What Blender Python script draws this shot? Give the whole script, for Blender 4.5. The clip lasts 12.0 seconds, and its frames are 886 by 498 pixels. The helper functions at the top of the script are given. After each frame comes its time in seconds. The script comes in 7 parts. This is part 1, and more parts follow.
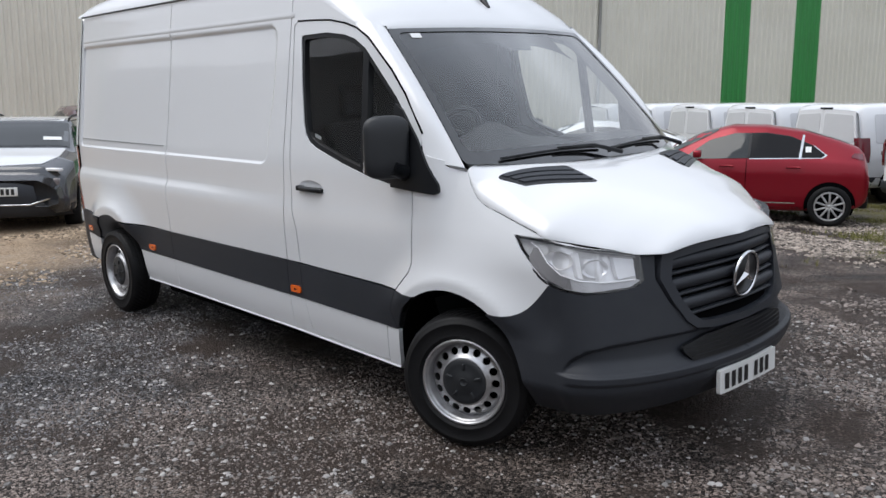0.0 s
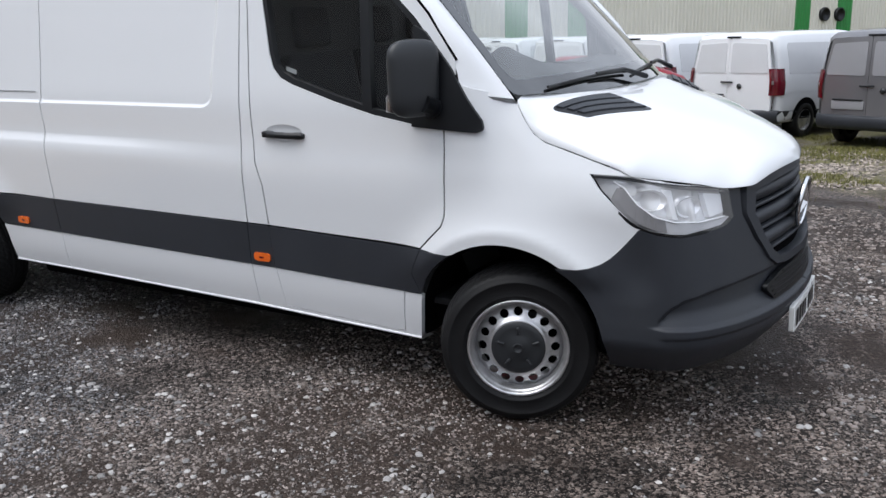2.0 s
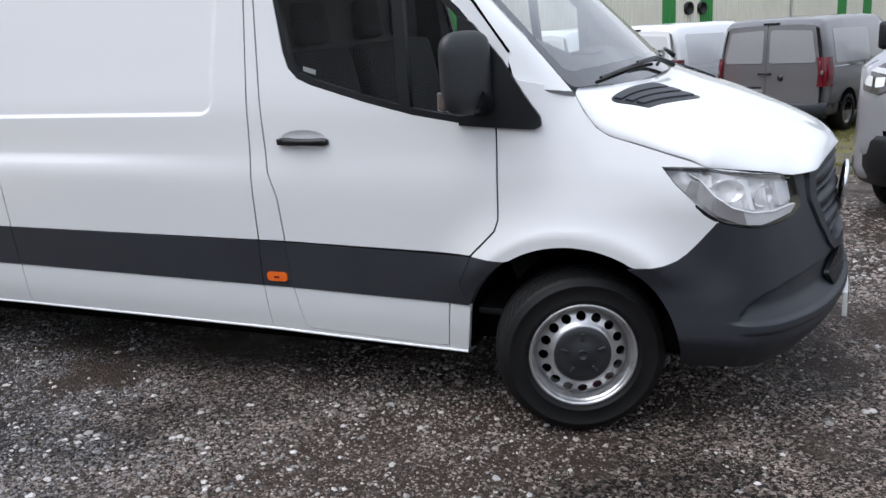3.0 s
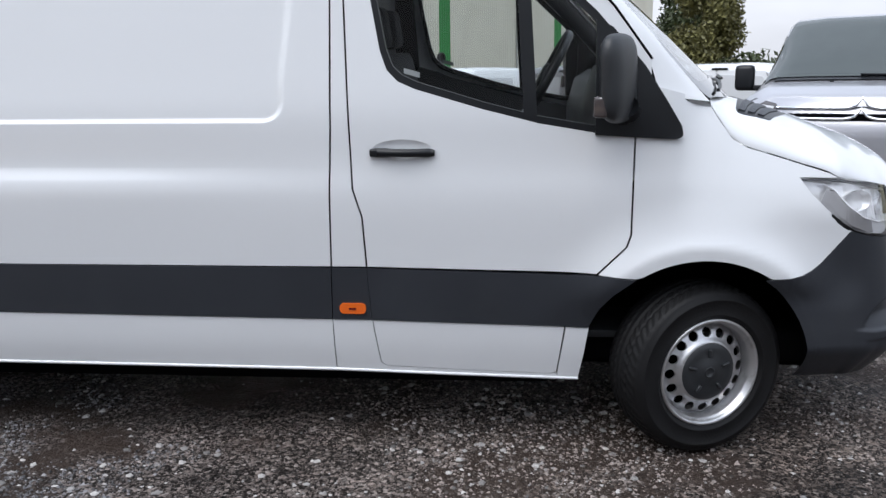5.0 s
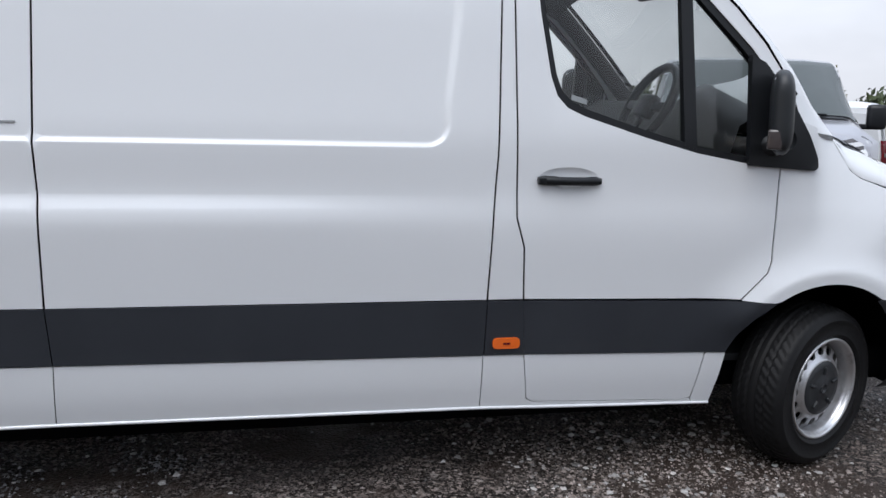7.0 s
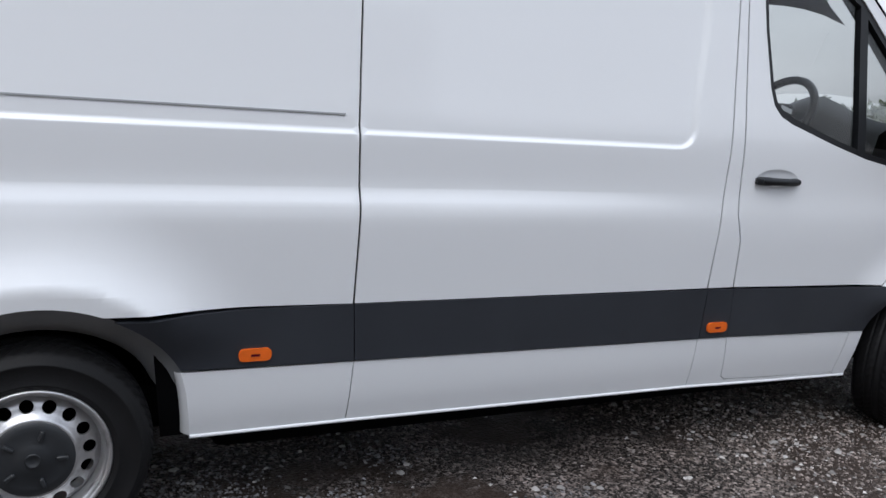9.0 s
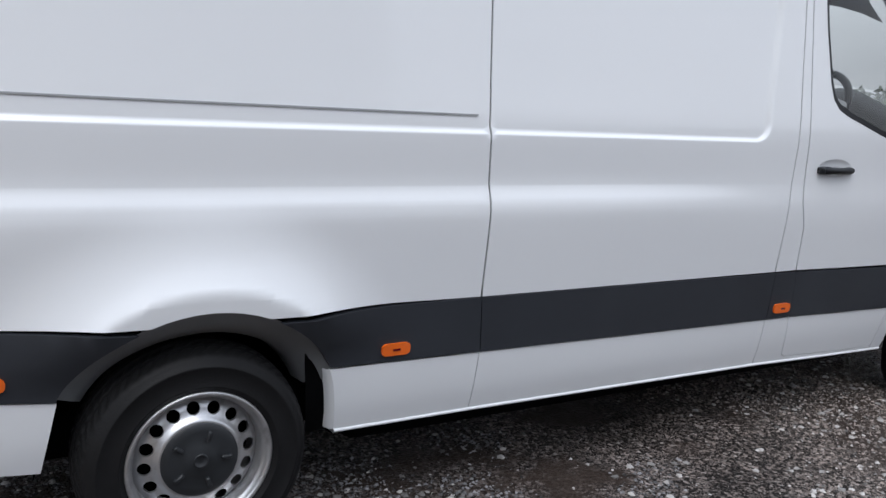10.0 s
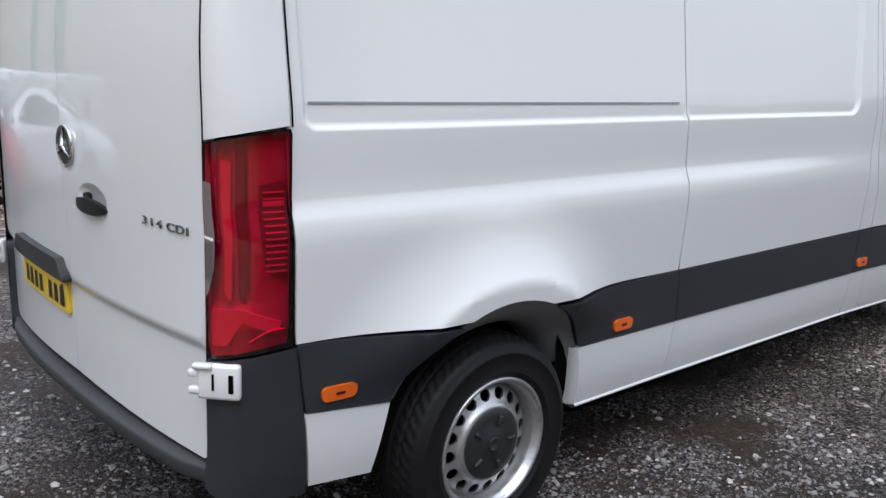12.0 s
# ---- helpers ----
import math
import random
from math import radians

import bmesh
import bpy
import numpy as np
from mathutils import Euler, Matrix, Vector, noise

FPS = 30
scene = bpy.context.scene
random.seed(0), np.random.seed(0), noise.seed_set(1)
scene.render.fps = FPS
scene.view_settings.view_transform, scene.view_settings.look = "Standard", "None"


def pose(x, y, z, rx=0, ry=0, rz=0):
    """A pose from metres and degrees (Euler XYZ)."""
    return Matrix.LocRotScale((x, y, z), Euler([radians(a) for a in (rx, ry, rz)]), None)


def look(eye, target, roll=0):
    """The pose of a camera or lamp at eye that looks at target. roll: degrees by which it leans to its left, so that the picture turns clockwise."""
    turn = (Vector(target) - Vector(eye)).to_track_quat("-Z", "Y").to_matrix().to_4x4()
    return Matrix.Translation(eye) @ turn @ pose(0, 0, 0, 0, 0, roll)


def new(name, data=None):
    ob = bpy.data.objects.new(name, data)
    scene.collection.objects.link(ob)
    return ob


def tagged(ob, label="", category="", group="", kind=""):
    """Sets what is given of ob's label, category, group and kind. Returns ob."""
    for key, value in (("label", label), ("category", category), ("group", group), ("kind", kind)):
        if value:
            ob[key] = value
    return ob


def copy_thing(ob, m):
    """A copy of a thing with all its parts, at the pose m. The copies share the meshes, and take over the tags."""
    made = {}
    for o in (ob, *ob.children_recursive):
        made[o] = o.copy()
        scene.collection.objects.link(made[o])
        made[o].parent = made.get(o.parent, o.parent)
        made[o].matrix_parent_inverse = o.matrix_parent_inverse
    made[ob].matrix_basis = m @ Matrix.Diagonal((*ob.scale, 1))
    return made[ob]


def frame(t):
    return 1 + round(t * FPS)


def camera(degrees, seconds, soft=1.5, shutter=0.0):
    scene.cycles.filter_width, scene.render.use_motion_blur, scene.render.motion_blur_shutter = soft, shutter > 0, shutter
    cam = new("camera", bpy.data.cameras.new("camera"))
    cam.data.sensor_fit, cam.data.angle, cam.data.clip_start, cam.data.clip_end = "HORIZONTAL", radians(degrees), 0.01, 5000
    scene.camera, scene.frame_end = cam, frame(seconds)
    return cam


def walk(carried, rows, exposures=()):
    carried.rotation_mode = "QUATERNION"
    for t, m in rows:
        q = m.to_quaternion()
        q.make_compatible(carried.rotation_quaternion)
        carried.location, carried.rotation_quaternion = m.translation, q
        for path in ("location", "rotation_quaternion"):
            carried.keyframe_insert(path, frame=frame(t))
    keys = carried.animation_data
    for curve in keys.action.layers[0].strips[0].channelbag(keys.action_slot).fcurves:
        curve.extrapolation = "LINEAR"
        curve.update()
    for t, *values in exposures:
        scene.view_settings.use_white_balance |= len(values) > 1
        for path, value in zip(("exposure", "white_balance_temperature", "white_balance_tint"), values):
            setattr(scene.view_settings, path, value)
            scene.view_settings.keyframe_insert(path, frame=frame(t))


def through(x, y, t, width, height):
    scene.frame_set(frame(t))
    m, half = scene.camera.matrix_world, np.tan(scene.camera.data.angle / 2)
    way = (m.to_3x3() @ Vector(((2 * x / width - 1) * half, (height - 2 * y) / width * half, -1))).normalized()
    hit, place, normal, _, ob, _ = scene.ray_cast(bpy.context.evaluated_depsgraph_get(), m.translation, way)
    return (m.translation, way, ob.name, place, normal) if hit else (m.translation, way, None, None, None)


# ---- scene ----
cam = camera(53.79, 12.0)
# The yard falls about two degrees towards the camera's side; LEAN carries the van's own axes into the upright world.
LEAN = pose(0, 0, 0, 0, -2.2, 0)
# seconds; eye along the van's axes (x across, y to its rear, z up); yaw, pitch, roll
ROWS = [
    (0, -3.7421, -2.9038, 1.7814, -42.714, -10.965, -1.499),
    (0.5, -3.8279, -2.5734, 1.7622, -45.478, -12.336, -1.993),
    (1, -3.8685, -2.2570, 1.7364, -48.504, -13.646, -2.388),
    (1.5, -3.9271, -1.9344, 1.7356, -52.795, -13.910, -2.238),
    (2, -4.0267, -1.5556, 1.7180, -58.208, -15.165, -2.231),
    (2.5, -4.0799, -1.2088, 1.7097, -62.317, -15.728, -3.433),
    (3, -4.1202, -0.8021, 1.7043, -66.517, -15.403, -3.641),
    (3.5, -4.2012, -0.3906, 1.6779, -71.451, -15.103, -2.849),
    (5.5, -4.1990, 1.1286, 1.5762, -90.222, -12.263, -0.163),
    (6, -4.1340, 1.4970, 1.5867, -95.241, -11.520, 0.209),
    (6.5, -4.0828, 1.8925, 1.5829, -99.356, -11.257, 0.373),
    (7, -3.9613, 2.2875, 1.5659, -102.409, -11.375, 1.935),
    (7.5, -3.8764, 2.6819, 1.5808, -104.657, -11.560, 2.977),
    (9.5, -3.4552, 4.3023, 1.5237, -119.600, -11.780, 4.830),
    (10, -3.3505, 4.5980, 1.5370, -121.600, -12.165, 4.480),
    (10.5, -3.2476, 4.9372, 1.5300, -124.880, -12.560, 4.230),
    (11, -3.1260, 5.2163, 1.5260, -127.395, -13.050, 4.060),
    (11.5, -2.9314, 5.4741, 1.5120, -128.790, -12.700, 3.080),
    (12, -2.7504, 5.7195, 1.4918, -131.640, -12.240, 2.110),
]
walk(cam, [(t, LEAN @ pose(x, y, z, 90 + pitch, 0, yaw) @ pose(0, 0, 0, 0, 0, roll)) for t, x, y, z, yaw, pitch, roll in ROWS],
     exposures=[(0.0, 0.28, 6480, 10), (1.5, 0.45, 6400, 10), (3.3, 0.60, 6290, 10), (5.5, 0.53, 6250, 10), (6.7, 0.43, 6240, 10), (9.5, 0.39, 6230, 10), (12.0, 0.45, 6290, 10)])

# ---- world, sun, exposure ----
world = bpy.data.worlds.new("overcast_sky")
scene.world = world
world.use_nodes = True
wn = world.node_tree.nodes
wl = world.node_tree.links
sky = wn.new("ShaderNodeTexSky")
sky.sky_type = "NISHITA"
sky.sun_disc = False
sky.sun_elevation = radians(60)
sky.sun_rotation = radians(302)
sky.air_density, sky.dust_density, sky.ozone_density = 1.0, 6.0, 1.0
# cloud cover: a soft grey deck mixed over the clear sky
coord = wn.new("ShaderNodeTexCoord")
cloud = wn.new("ShaderNodeTexNoise")
cloud.inputs["Scale"].default_value = 1.7
cloud.inputs["Detail"].default_value = 5.0
cloud.inputs["Roughness"].default_value = 0.55
squash = wn.new("ShaderNodeMapping")
squash.inputs["Scale"].default_value = (1.0, 1.0, 2.4)
deck = wn.new("ShaderNodeValToRGB")
deck.color_ramp.elements[0].position = 0.30
deck.color_ramp.elements[0].color = (5.6, 6.1, 6.9, 1)
deck.color_ramp.elements[1].position = 0.72
deck.color_ramp.elements[1].color = (10.0, 10.7, 11.9, 1)
blend = wn.new("ShaderNodeMixRGB")
blend.inputs["Fac"].default_value = 0.88
wl.new(coord.outputs["Generated"], squash.inputs["Vector"])
wl.new(squash.outputs["Vector"], cloud.inputs["Vector"])
wl.new(cloud.outputs["Fac"], deck.inputs["Fac"])
wl.new(sky.outputs["Color"], blend.inputs["Color1"])
# an overcast sky is brighter overhead than at its rim
rise = wn.new("ShaderNodeSeparateXYZ")
lift = wn.new("ShaderNodeValToRGB")
lift.color_ramp.elements[0].position = 0.0
lift.color_ramp.elements[0].color = (0.75, 0.705, 0.665, 1)
rim = lift.color_ramp.elements.new(0.38)
rim.color = (1.04, 1.01, 0.99, 1)
lift.color_ramp.elements[1].position = 0.9
lift.color_ramp.elements[1].color = (1.25, 1.275, 1.315, 1)
shade = wn.new("ShaderNodeMixRGB")
shade.blend_type, shade.inputs["Fac"].default_value = "MULTIPLY", 1.0
wl.new(coord.outputs["Generated"], rise.inputs["Vector"])
wl.new(rise.outputs["Z"], lift.inputs["Fac"])
wl.new(deck.outputs["Color"], shade.inputs["Color1"])
wl.new(lift.outputs["Color"], shade.inputs["Color2"])
wl.new(shade.outputs["Color"], blend.inputs["Color2"])
wl.new(blend.outputs["Color"], wn["Background"].inputs["Color"])
wn["Background"].inputs["Strength"].default_value = 0.094

sun = new("sun", bpy.data.lights.new("sun", "SUN"))
sun.data.energy, sun.data.angle, sun.data.color = 1.45, radians(50), (1.0, 0.98, 0.95)
sun.matrix_world = look((-11, 8, 24), (0, 0, 0))
scene.view_settings.exposure = 0.0


# ---- materials ----
def material(name, base=(0.5, 0.5, 0.5), rough=0.5, metal=0.0, coat=0.0, vary=0.06, scale=6.0, bump=0.0, bump_scale=60.0,
             grime=None, grime_scale=1.5, grime_low=0.5, grime_high=0.8, glass=0.0, emit=0.0, island=0.0, rough_vary=0.06, spec=0.5):
    """A principled material with two scales of variation, fine relief and optional grime."""
    m = bpy.data.materials.new(name)
    m.use_nodes = True
    n, l = m.node_tree.nodes, m.node_tree.links
    b = n["Principled BSDF"]
    tc = n.new("ShaderNodeTexCoord")
    big = n.new("ShaderNodeTexNoise")
    big.inputs["Scale"].default_value, big.inputs["Detail"].default_value = scale, 6.0
    l.new(tc.outputs["Object"], big.inputs["Vector"])
    low = tuple(max(0.0, c * (1 - vary)) for c in base)
    high = tuple(min(1.0, c * (1 + vary)) for c in base)
    mix = n.new("ShaderNodeMixRGB")
    mix.inputs["Color1"].default_value, mix.inputs["Color2"].default_value = (*low, 1), (*high, 1)
    l.new(big.outputs["Fac"], mix.inputs["Fac"])
    colour = mix.outputs["Color"]
    if grime:
        g = n.new("ShaderNodeTexNoise")
        g.inputs["Scale"].default_value, g.inputs["Detail"].default_value = grime_scale, 8.0
        g.inputs["Roughness"].default_value = 0.65
        l.new(tc.outputs["Object"], g.inputs["Vector"])
        r = n.new("ShaderNodeMapRange")
        r.inputs["From Min"].default_value, r.inputs["From Max"].default_value = grime_low, grime_high
        l.new(g.outputs["Fac"], r.inputs["Value"])
        gm = n.new("ShaderNodeMixRGB")
        gm.inputs["Color2"].default_value = (*grime, 1)
        l.new(r.outputs["Result"], gm.inputs["Fac"])
        l.new(colour, gm.inputs["Color1"])
        colour = gm.outputs["Color"]
    if island:
        gi = n.new("ShaderNodeNewGeometry")
        mr = n.new("ShaderNodeMapRange")
        mr.inputs["To Min"].default_value, mr.inputs["To Max"].default_value = 1 - island, 1 + island
        l.new(gi.outputs["Random Per Island"], mr.inputs["Value"])
        mul = n.new("ShaderNodeMixRGB")
        mul.blend_type, mul.inputs["Fac"].default_value = "MULTIPLY", 1.0
        l.new(colour, mul.inputs["Color1"])
        l.new(mr.outputs["Result"], mul.inputs["Color2"])
        colour = mul.outputs["Color"]
    l.new(colour, b.inputs["Base Color"])
    rr = n.new("ShaderNodeMapRange")
    rr.inputs["To Min"].default_value, rr.inputs["To Max"].default_value = max(0.0, rough - rough_vary), min(1.0, rough + rough_vary)
    l.new(big.outputs["Fac"], rr.inputs["Value"])
    l.new(rr.outputs["Result"], b.inputs["Roughness"])
    b.inputs["Metallic"].default_value = metal
    b.inputs["Specular IOR Level"].default_value = spec
    b.inputs["Coat Weight"].default_value = coat
    b.inputs["Coat Roughness"].default_value = 0.04
    if glass:
        b.inputs["Transmission Weight"].default_value = glass
        b.inputs["IOR"].default_value = 1.45
    if emit:
        b.inputs["Emission Color"].default_value = (*base, 1)
        b.inputs["Emission Strength"].default_value = emit
    if bump:
        fine = n.new("ShaderNodeTexNoise")
        fine.inputs["Scale"].default_value, fine.inputs["Detail"].default_value = bump_scale, 4.0
        l.new(tc.outputs["Object"], fine.inputs["Vector"])
        bp = n.new("ShaderNodeBump")
        bp.inputs["Strength"].default_value, bp.inputs["Distance"].default_value = bump, 0.01
        l.new(fine.outputs["Fac"], bp.inputs["Height"])
        l.new(bp.outputs["Normal"], b.inputs["Normal"])
    return m


def pane_material(name, tint=(0.8, 0.85, 0.85), through=0.75, rough=0.0, gloss=0.05, steep=4.0):
    """Thin window glass: tinted see-through with a mirror gloss by Fresnel."""
    m = bpy.data.materials.new(name)
    m.use_nodes = True
    n, l = m.node_tree.nodes, m.node_tree.links
    n.remove(n["Principled BSDF"])
    t = n.new("ShaderNodeBsdfTransparent")
    t.inputs["Color"].default_value = (*(c * through for c in tint), 1)
    g = n.new("ShaderNodeBsdfGlossy")
    g.inputs["Roughness"].default_value = rough
    g.inputs["Color"].default_value = (1, 1, 1, 1)
    fr = n.new("ShaderNodeLayerWeight")
    fr.inputs["Blend"].default_value = 0.5
    power = n.new("ShaderNodeMath")
    power.operation, power.inputs[1].default_value = "POWER", steep
    amp = n.new("ShaderNodeMapRange")
    amp.inputs["To Min"].default_value, amp.inputs["To Max"].default_value = gloss, 1.0
    l.new(fr.outputs["Facing"], power.inputs[0])
    l.new(power.outputs["Value"], amp.inputs["Value"])
    mx = n.new("ShaderNodeMixShader")
    l.new(amp.outputs["Result"], mx.inputs["Fac"])
    l.new(t.outputs["BSDF"], mx.inputs[1])
    l.new(g.outputs["BSDF"], mx.inputs[2])
    l.new(mx.outputs["Shader"], n["Material Output"].inputs["Surface"])
    return m


WHITE = material("white_paint", (0.742, 0.757, 0.778), 0.32, coat=1.0, vary=0.012, scale=1.4, bump=0.006, bump_scale=9.0, rough_vary=0.05)
PLASTIC = material("dark_plastic", (0.029, 0.032, 0.039), 0.46, vary=0.25, scale=3.0, bump=0.10, bump_scale=420.0,
                   grime=(0.038, 0.041, 0.046), grime_scale=2.2, grime_low=0.5, grime_high=0.85, spec=0.30)
MIRRORSHELL = material("dark_mirror_plastic", (0.017, 0.019, 0.022), 0.42, vary=0.2, scale=5.0, bump=0.08, bump_scale=420.0)
BLACK = material("black_plastic", (0.009, 0.010, 0.012), 0.36, vary=0.2, scale=4.0, spec=0.35)
# grey that paints the panel groove's shade; the window sticker's own colour too
GROOVE_STICKER_GREY = material("groove_shade_sticker_grey", (0.30, 0.31, 0.32), 0.5, vary=0.05)
# near-black; besides black parts it stands in for shade inside gaps and hollows
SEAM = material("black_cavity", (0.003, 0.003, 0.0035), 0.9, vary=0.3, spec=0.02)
FRIT = material("black_glazed_border", (0.006, 0.006, 0.007), 0.04, coat=1.0, spec=0.9, vary=0.1, rough_vary=0.01)
SMOKED = material("smoked_indicator", (0.055, 0.045, 0.045), 0.12, coat=0.8, vary=0.15, scale=30.0)
RUBBER = material("tyre_rubber", (0.0105, 0.0105, 0.0112), 0.50, spec=0.16, vary=0.3, scale=9.0, bump=0.15, bump_scale=130.0,
                  grime=(0.014, 0.013, 0.012), grime_scale=5.0, grime_low=0.58, grime_high=0.95)
STEEL = material("silver_wheel_steel", (0.60, 0.60, 0.61), 0.34, metal=0.86, vary=0.14, scale=10.0, bump=0.04, bump_scale=90.0,
                 grime=(0.10, 0.095, 0.09), grime_scale=9.0, grime_low=0.52, grime_high=0.85)
HUB = material("grey_hub_plastic", (0.020, 0.022, 0.025), 0.42, vary=0.15, scale=12.0, bump=0.05, bump_scale=200.0)
CHROME = material("chrome", (0.75, 0.76, 0.78), 0.10, metal=1.0, vary=0.03)
DULLCHROME = material("dull_chrome", (0.16, 0.165, 0.17), 0.35, metal=0.8, vary=0.1, scale=40.0)
AMBER = material("amber_marker", (0.80, 0.14, 0.012), 0.22, coat=0.6, vary=0.10, scale=40.0)
GLASS = pane_material("window_glass", (0.93, 0.95, 0.94), 0.95)
SCREENGLASS = pane_material("windscreen_glass", (0.93, 0.95, 0.94), 0.93, gloss=0.07, steep=2.6)
CLEAR = pane_material("clear_lamp_lens", (0.98, 0.985, 1.0), 0.98, gloss=0.09)
REFLECTOR = material("lamp_reflector", (0.93, 0.94, 0.96), 0.22, metal=0.0, coat=0.5, vary=0.08, scale=14.0)
REDCOVER = pane_material("red_lamp_cover", (0.72, 0.003, 0.060), 0.95)
STEPGREY = material("rough_grey_plastic", (0.042, 0.044, 0.048), 0.58, vary=0.2, scale=6.0, bump=0.15, bump_scale=260.0)
LAMPCHROME = material("lamp_chrome", (0.92, 0.925, 0.94), 0.14, metal=0.40, vary=0.10, scale=18.0)
LAMPDARK = material("lamp_inner_dark", (0.24, 0.235, 0.24), 0.4, vary=0.15, scale=12.0)
LAMPGREY = material("lamp_inner_grey", (0.56, 0.56, 0.57), 0.4, vary=0.15, scale=12.0)
LINER = material("grey_arch_liner", (0.17, 0.175, 0.182), 0.75, vary=0.2, scale=5.0, bump=0.2, bump_scale=300.0)
TAILRED = material("red_lamp_plastic", (0.12, 0.003, 0.012), 0.10, coat=0.9, vary=0.22, scale=7.0)
TAILDARK = material("dark_red_lamp_plastic", (0.11, 0.002, 0.006), 0.16, coat=0.9, vary=0.2, scale=16.0)
TAILCLEAR = material("smoked_clear_lamp", (0.17, 0.15, 0.15), 0.15, coat=0.8, vary=0.15, scale=30.0)
CABIN = material("dark_cabin_trim", (0.015, 0.016, 0.018), 0.62, vary=0.2, scale=8.0, bump=0.05, bump_scale=150.0)
DASH = material("grey_dashboard_plastic", (0.026, 0.027, 0.029), 0.60, vary=0.15, scale=8.0, bump=0.05, bump_scale=150.0)
CLOTH = material("black_seat_cloth", (0.018, 0.019, 0.022), 0.9, vary=0.25, scale=20.0, bump=0.2, bump_scale=250.0)
PLATEWHITE = material("white_plate", (0.78, 0.78, 0.76), 0.35, vary=0.03)
PLATEYELLOW = material("yellow_plate", (0.80, 0.55, 0.04), 0.35, vary=0.03)
INK = material("black_ink", (0.012, 0.012, 0.013), 0.45, vary=0.1)
PAPER = material("white_sticker", (0.75, 0.76, 0.76), 0.5, vary=0.05)


# ---- mesh helpers ----
def finish(name, bm, mat, parent=None, label="", smooth=True):
    me = bpy.data.meshes.new(name)
    bm.normal_update()
    bm.to_mesh(me)
    bm.free()
    if smooth:
        me.polygons.foreach_set("use_smooth", [True] * len(me.polygons))
    if mat:
        me.materials.append(mat)
    ob = new(name, me)
    if parent:
        ob.parent = parent
    if label:
        ob["label"] = label
    return ob


def part(name, bm, mat, parent, label="", smooth=True):
    """One mesh object under a thing or under a part."""
    return finish(name, bm, mat, parent, label, smooth)


def fillet(points, r, n=4):
    """The polygon with its corners rounded by r (one radius, or one for each corner)."""
    out = []
    k = len(points)
    for i, p in enumerate(points):
        rad = r[i] if isinstance(r, (list, tuple)) else r
        p = Vector(p)
        a, b = Vector(points[i - 1]) - p, Vector(points[(i + 1) % k]) - p
        la, lb = a.length, b.length
        if rad <= 0 or la < 1e-6 or lb < 1e-6:
            out.append(tuple(p))
            continue
        ang = a.angle(b)
        if ang > 3.05:
            out.append(tuple(p))
            continue
        cut = min(rad / math.tan(ang / 2), 0.48 * la, 0.48 * lb)
        s, e = p + a / la * cut, p + b / lb * cut
        for j in range(n + 1):
            t = j / n
            out.append(tuple((1 - t) ** 2 * s + 2 * t * (1 - t) * p + t * t * e))
    return out


def arc(cx, cz, r, a0, a1, n=16):
    return [(cx + r * math.cos(radians(a0 + (a1 - a0) * i / n)), cz + r * math.sin(radians(a0 + (a1 - a0) * i / n))) for i in range(n + 1)]


def inside(px, py, poly):
    poly = np.asarray(poly)
    x0, y0 = poly[:, 0], poly[:, 1]
    x1, y1 = np.roll(x0, -1), np.roll(y0, -1)
    px, py = np.asarray(px)[:, None], np.asarray(py)[:, None]
    with np.errstate(divide="ignore", invalid="ignore"):
        cross = ((y0 > py) != (y1 > py)) & (px < (x1 - x0) * (py - y0) / (y1 - y0) + x0)
    return cross.sum(1) % 2 == 1


def edge_distance(px, py, poly):
    poly = np.asarray(poly, float)
    a, b = poly, np.roll(poly, -1, 0)
    p = np.stack([px, py], 1)[:, None, :]
    ab = b - a
    t = np.clip(((p - a) * ab).sum(2) / np.maximum((ab * ab).sum(1), 1e-12), 0, 1)
    return np.sqrt((((a + t[..., None] * ab) - p) ** 2).sum(2)).min(1)


def resample(poly, step):
    out = []
    for i, p in enumerate(poly):
        q = poly[(i + 1) % len(poly)]
        n = max(1, int(math.ceil(math.dist(p, q) / step)))
        out += [(p[0] + (q[0] - p[0]) * j / n, p[1] + (q[1] - p[1]) * j / n) for j in range(n)]
    return out


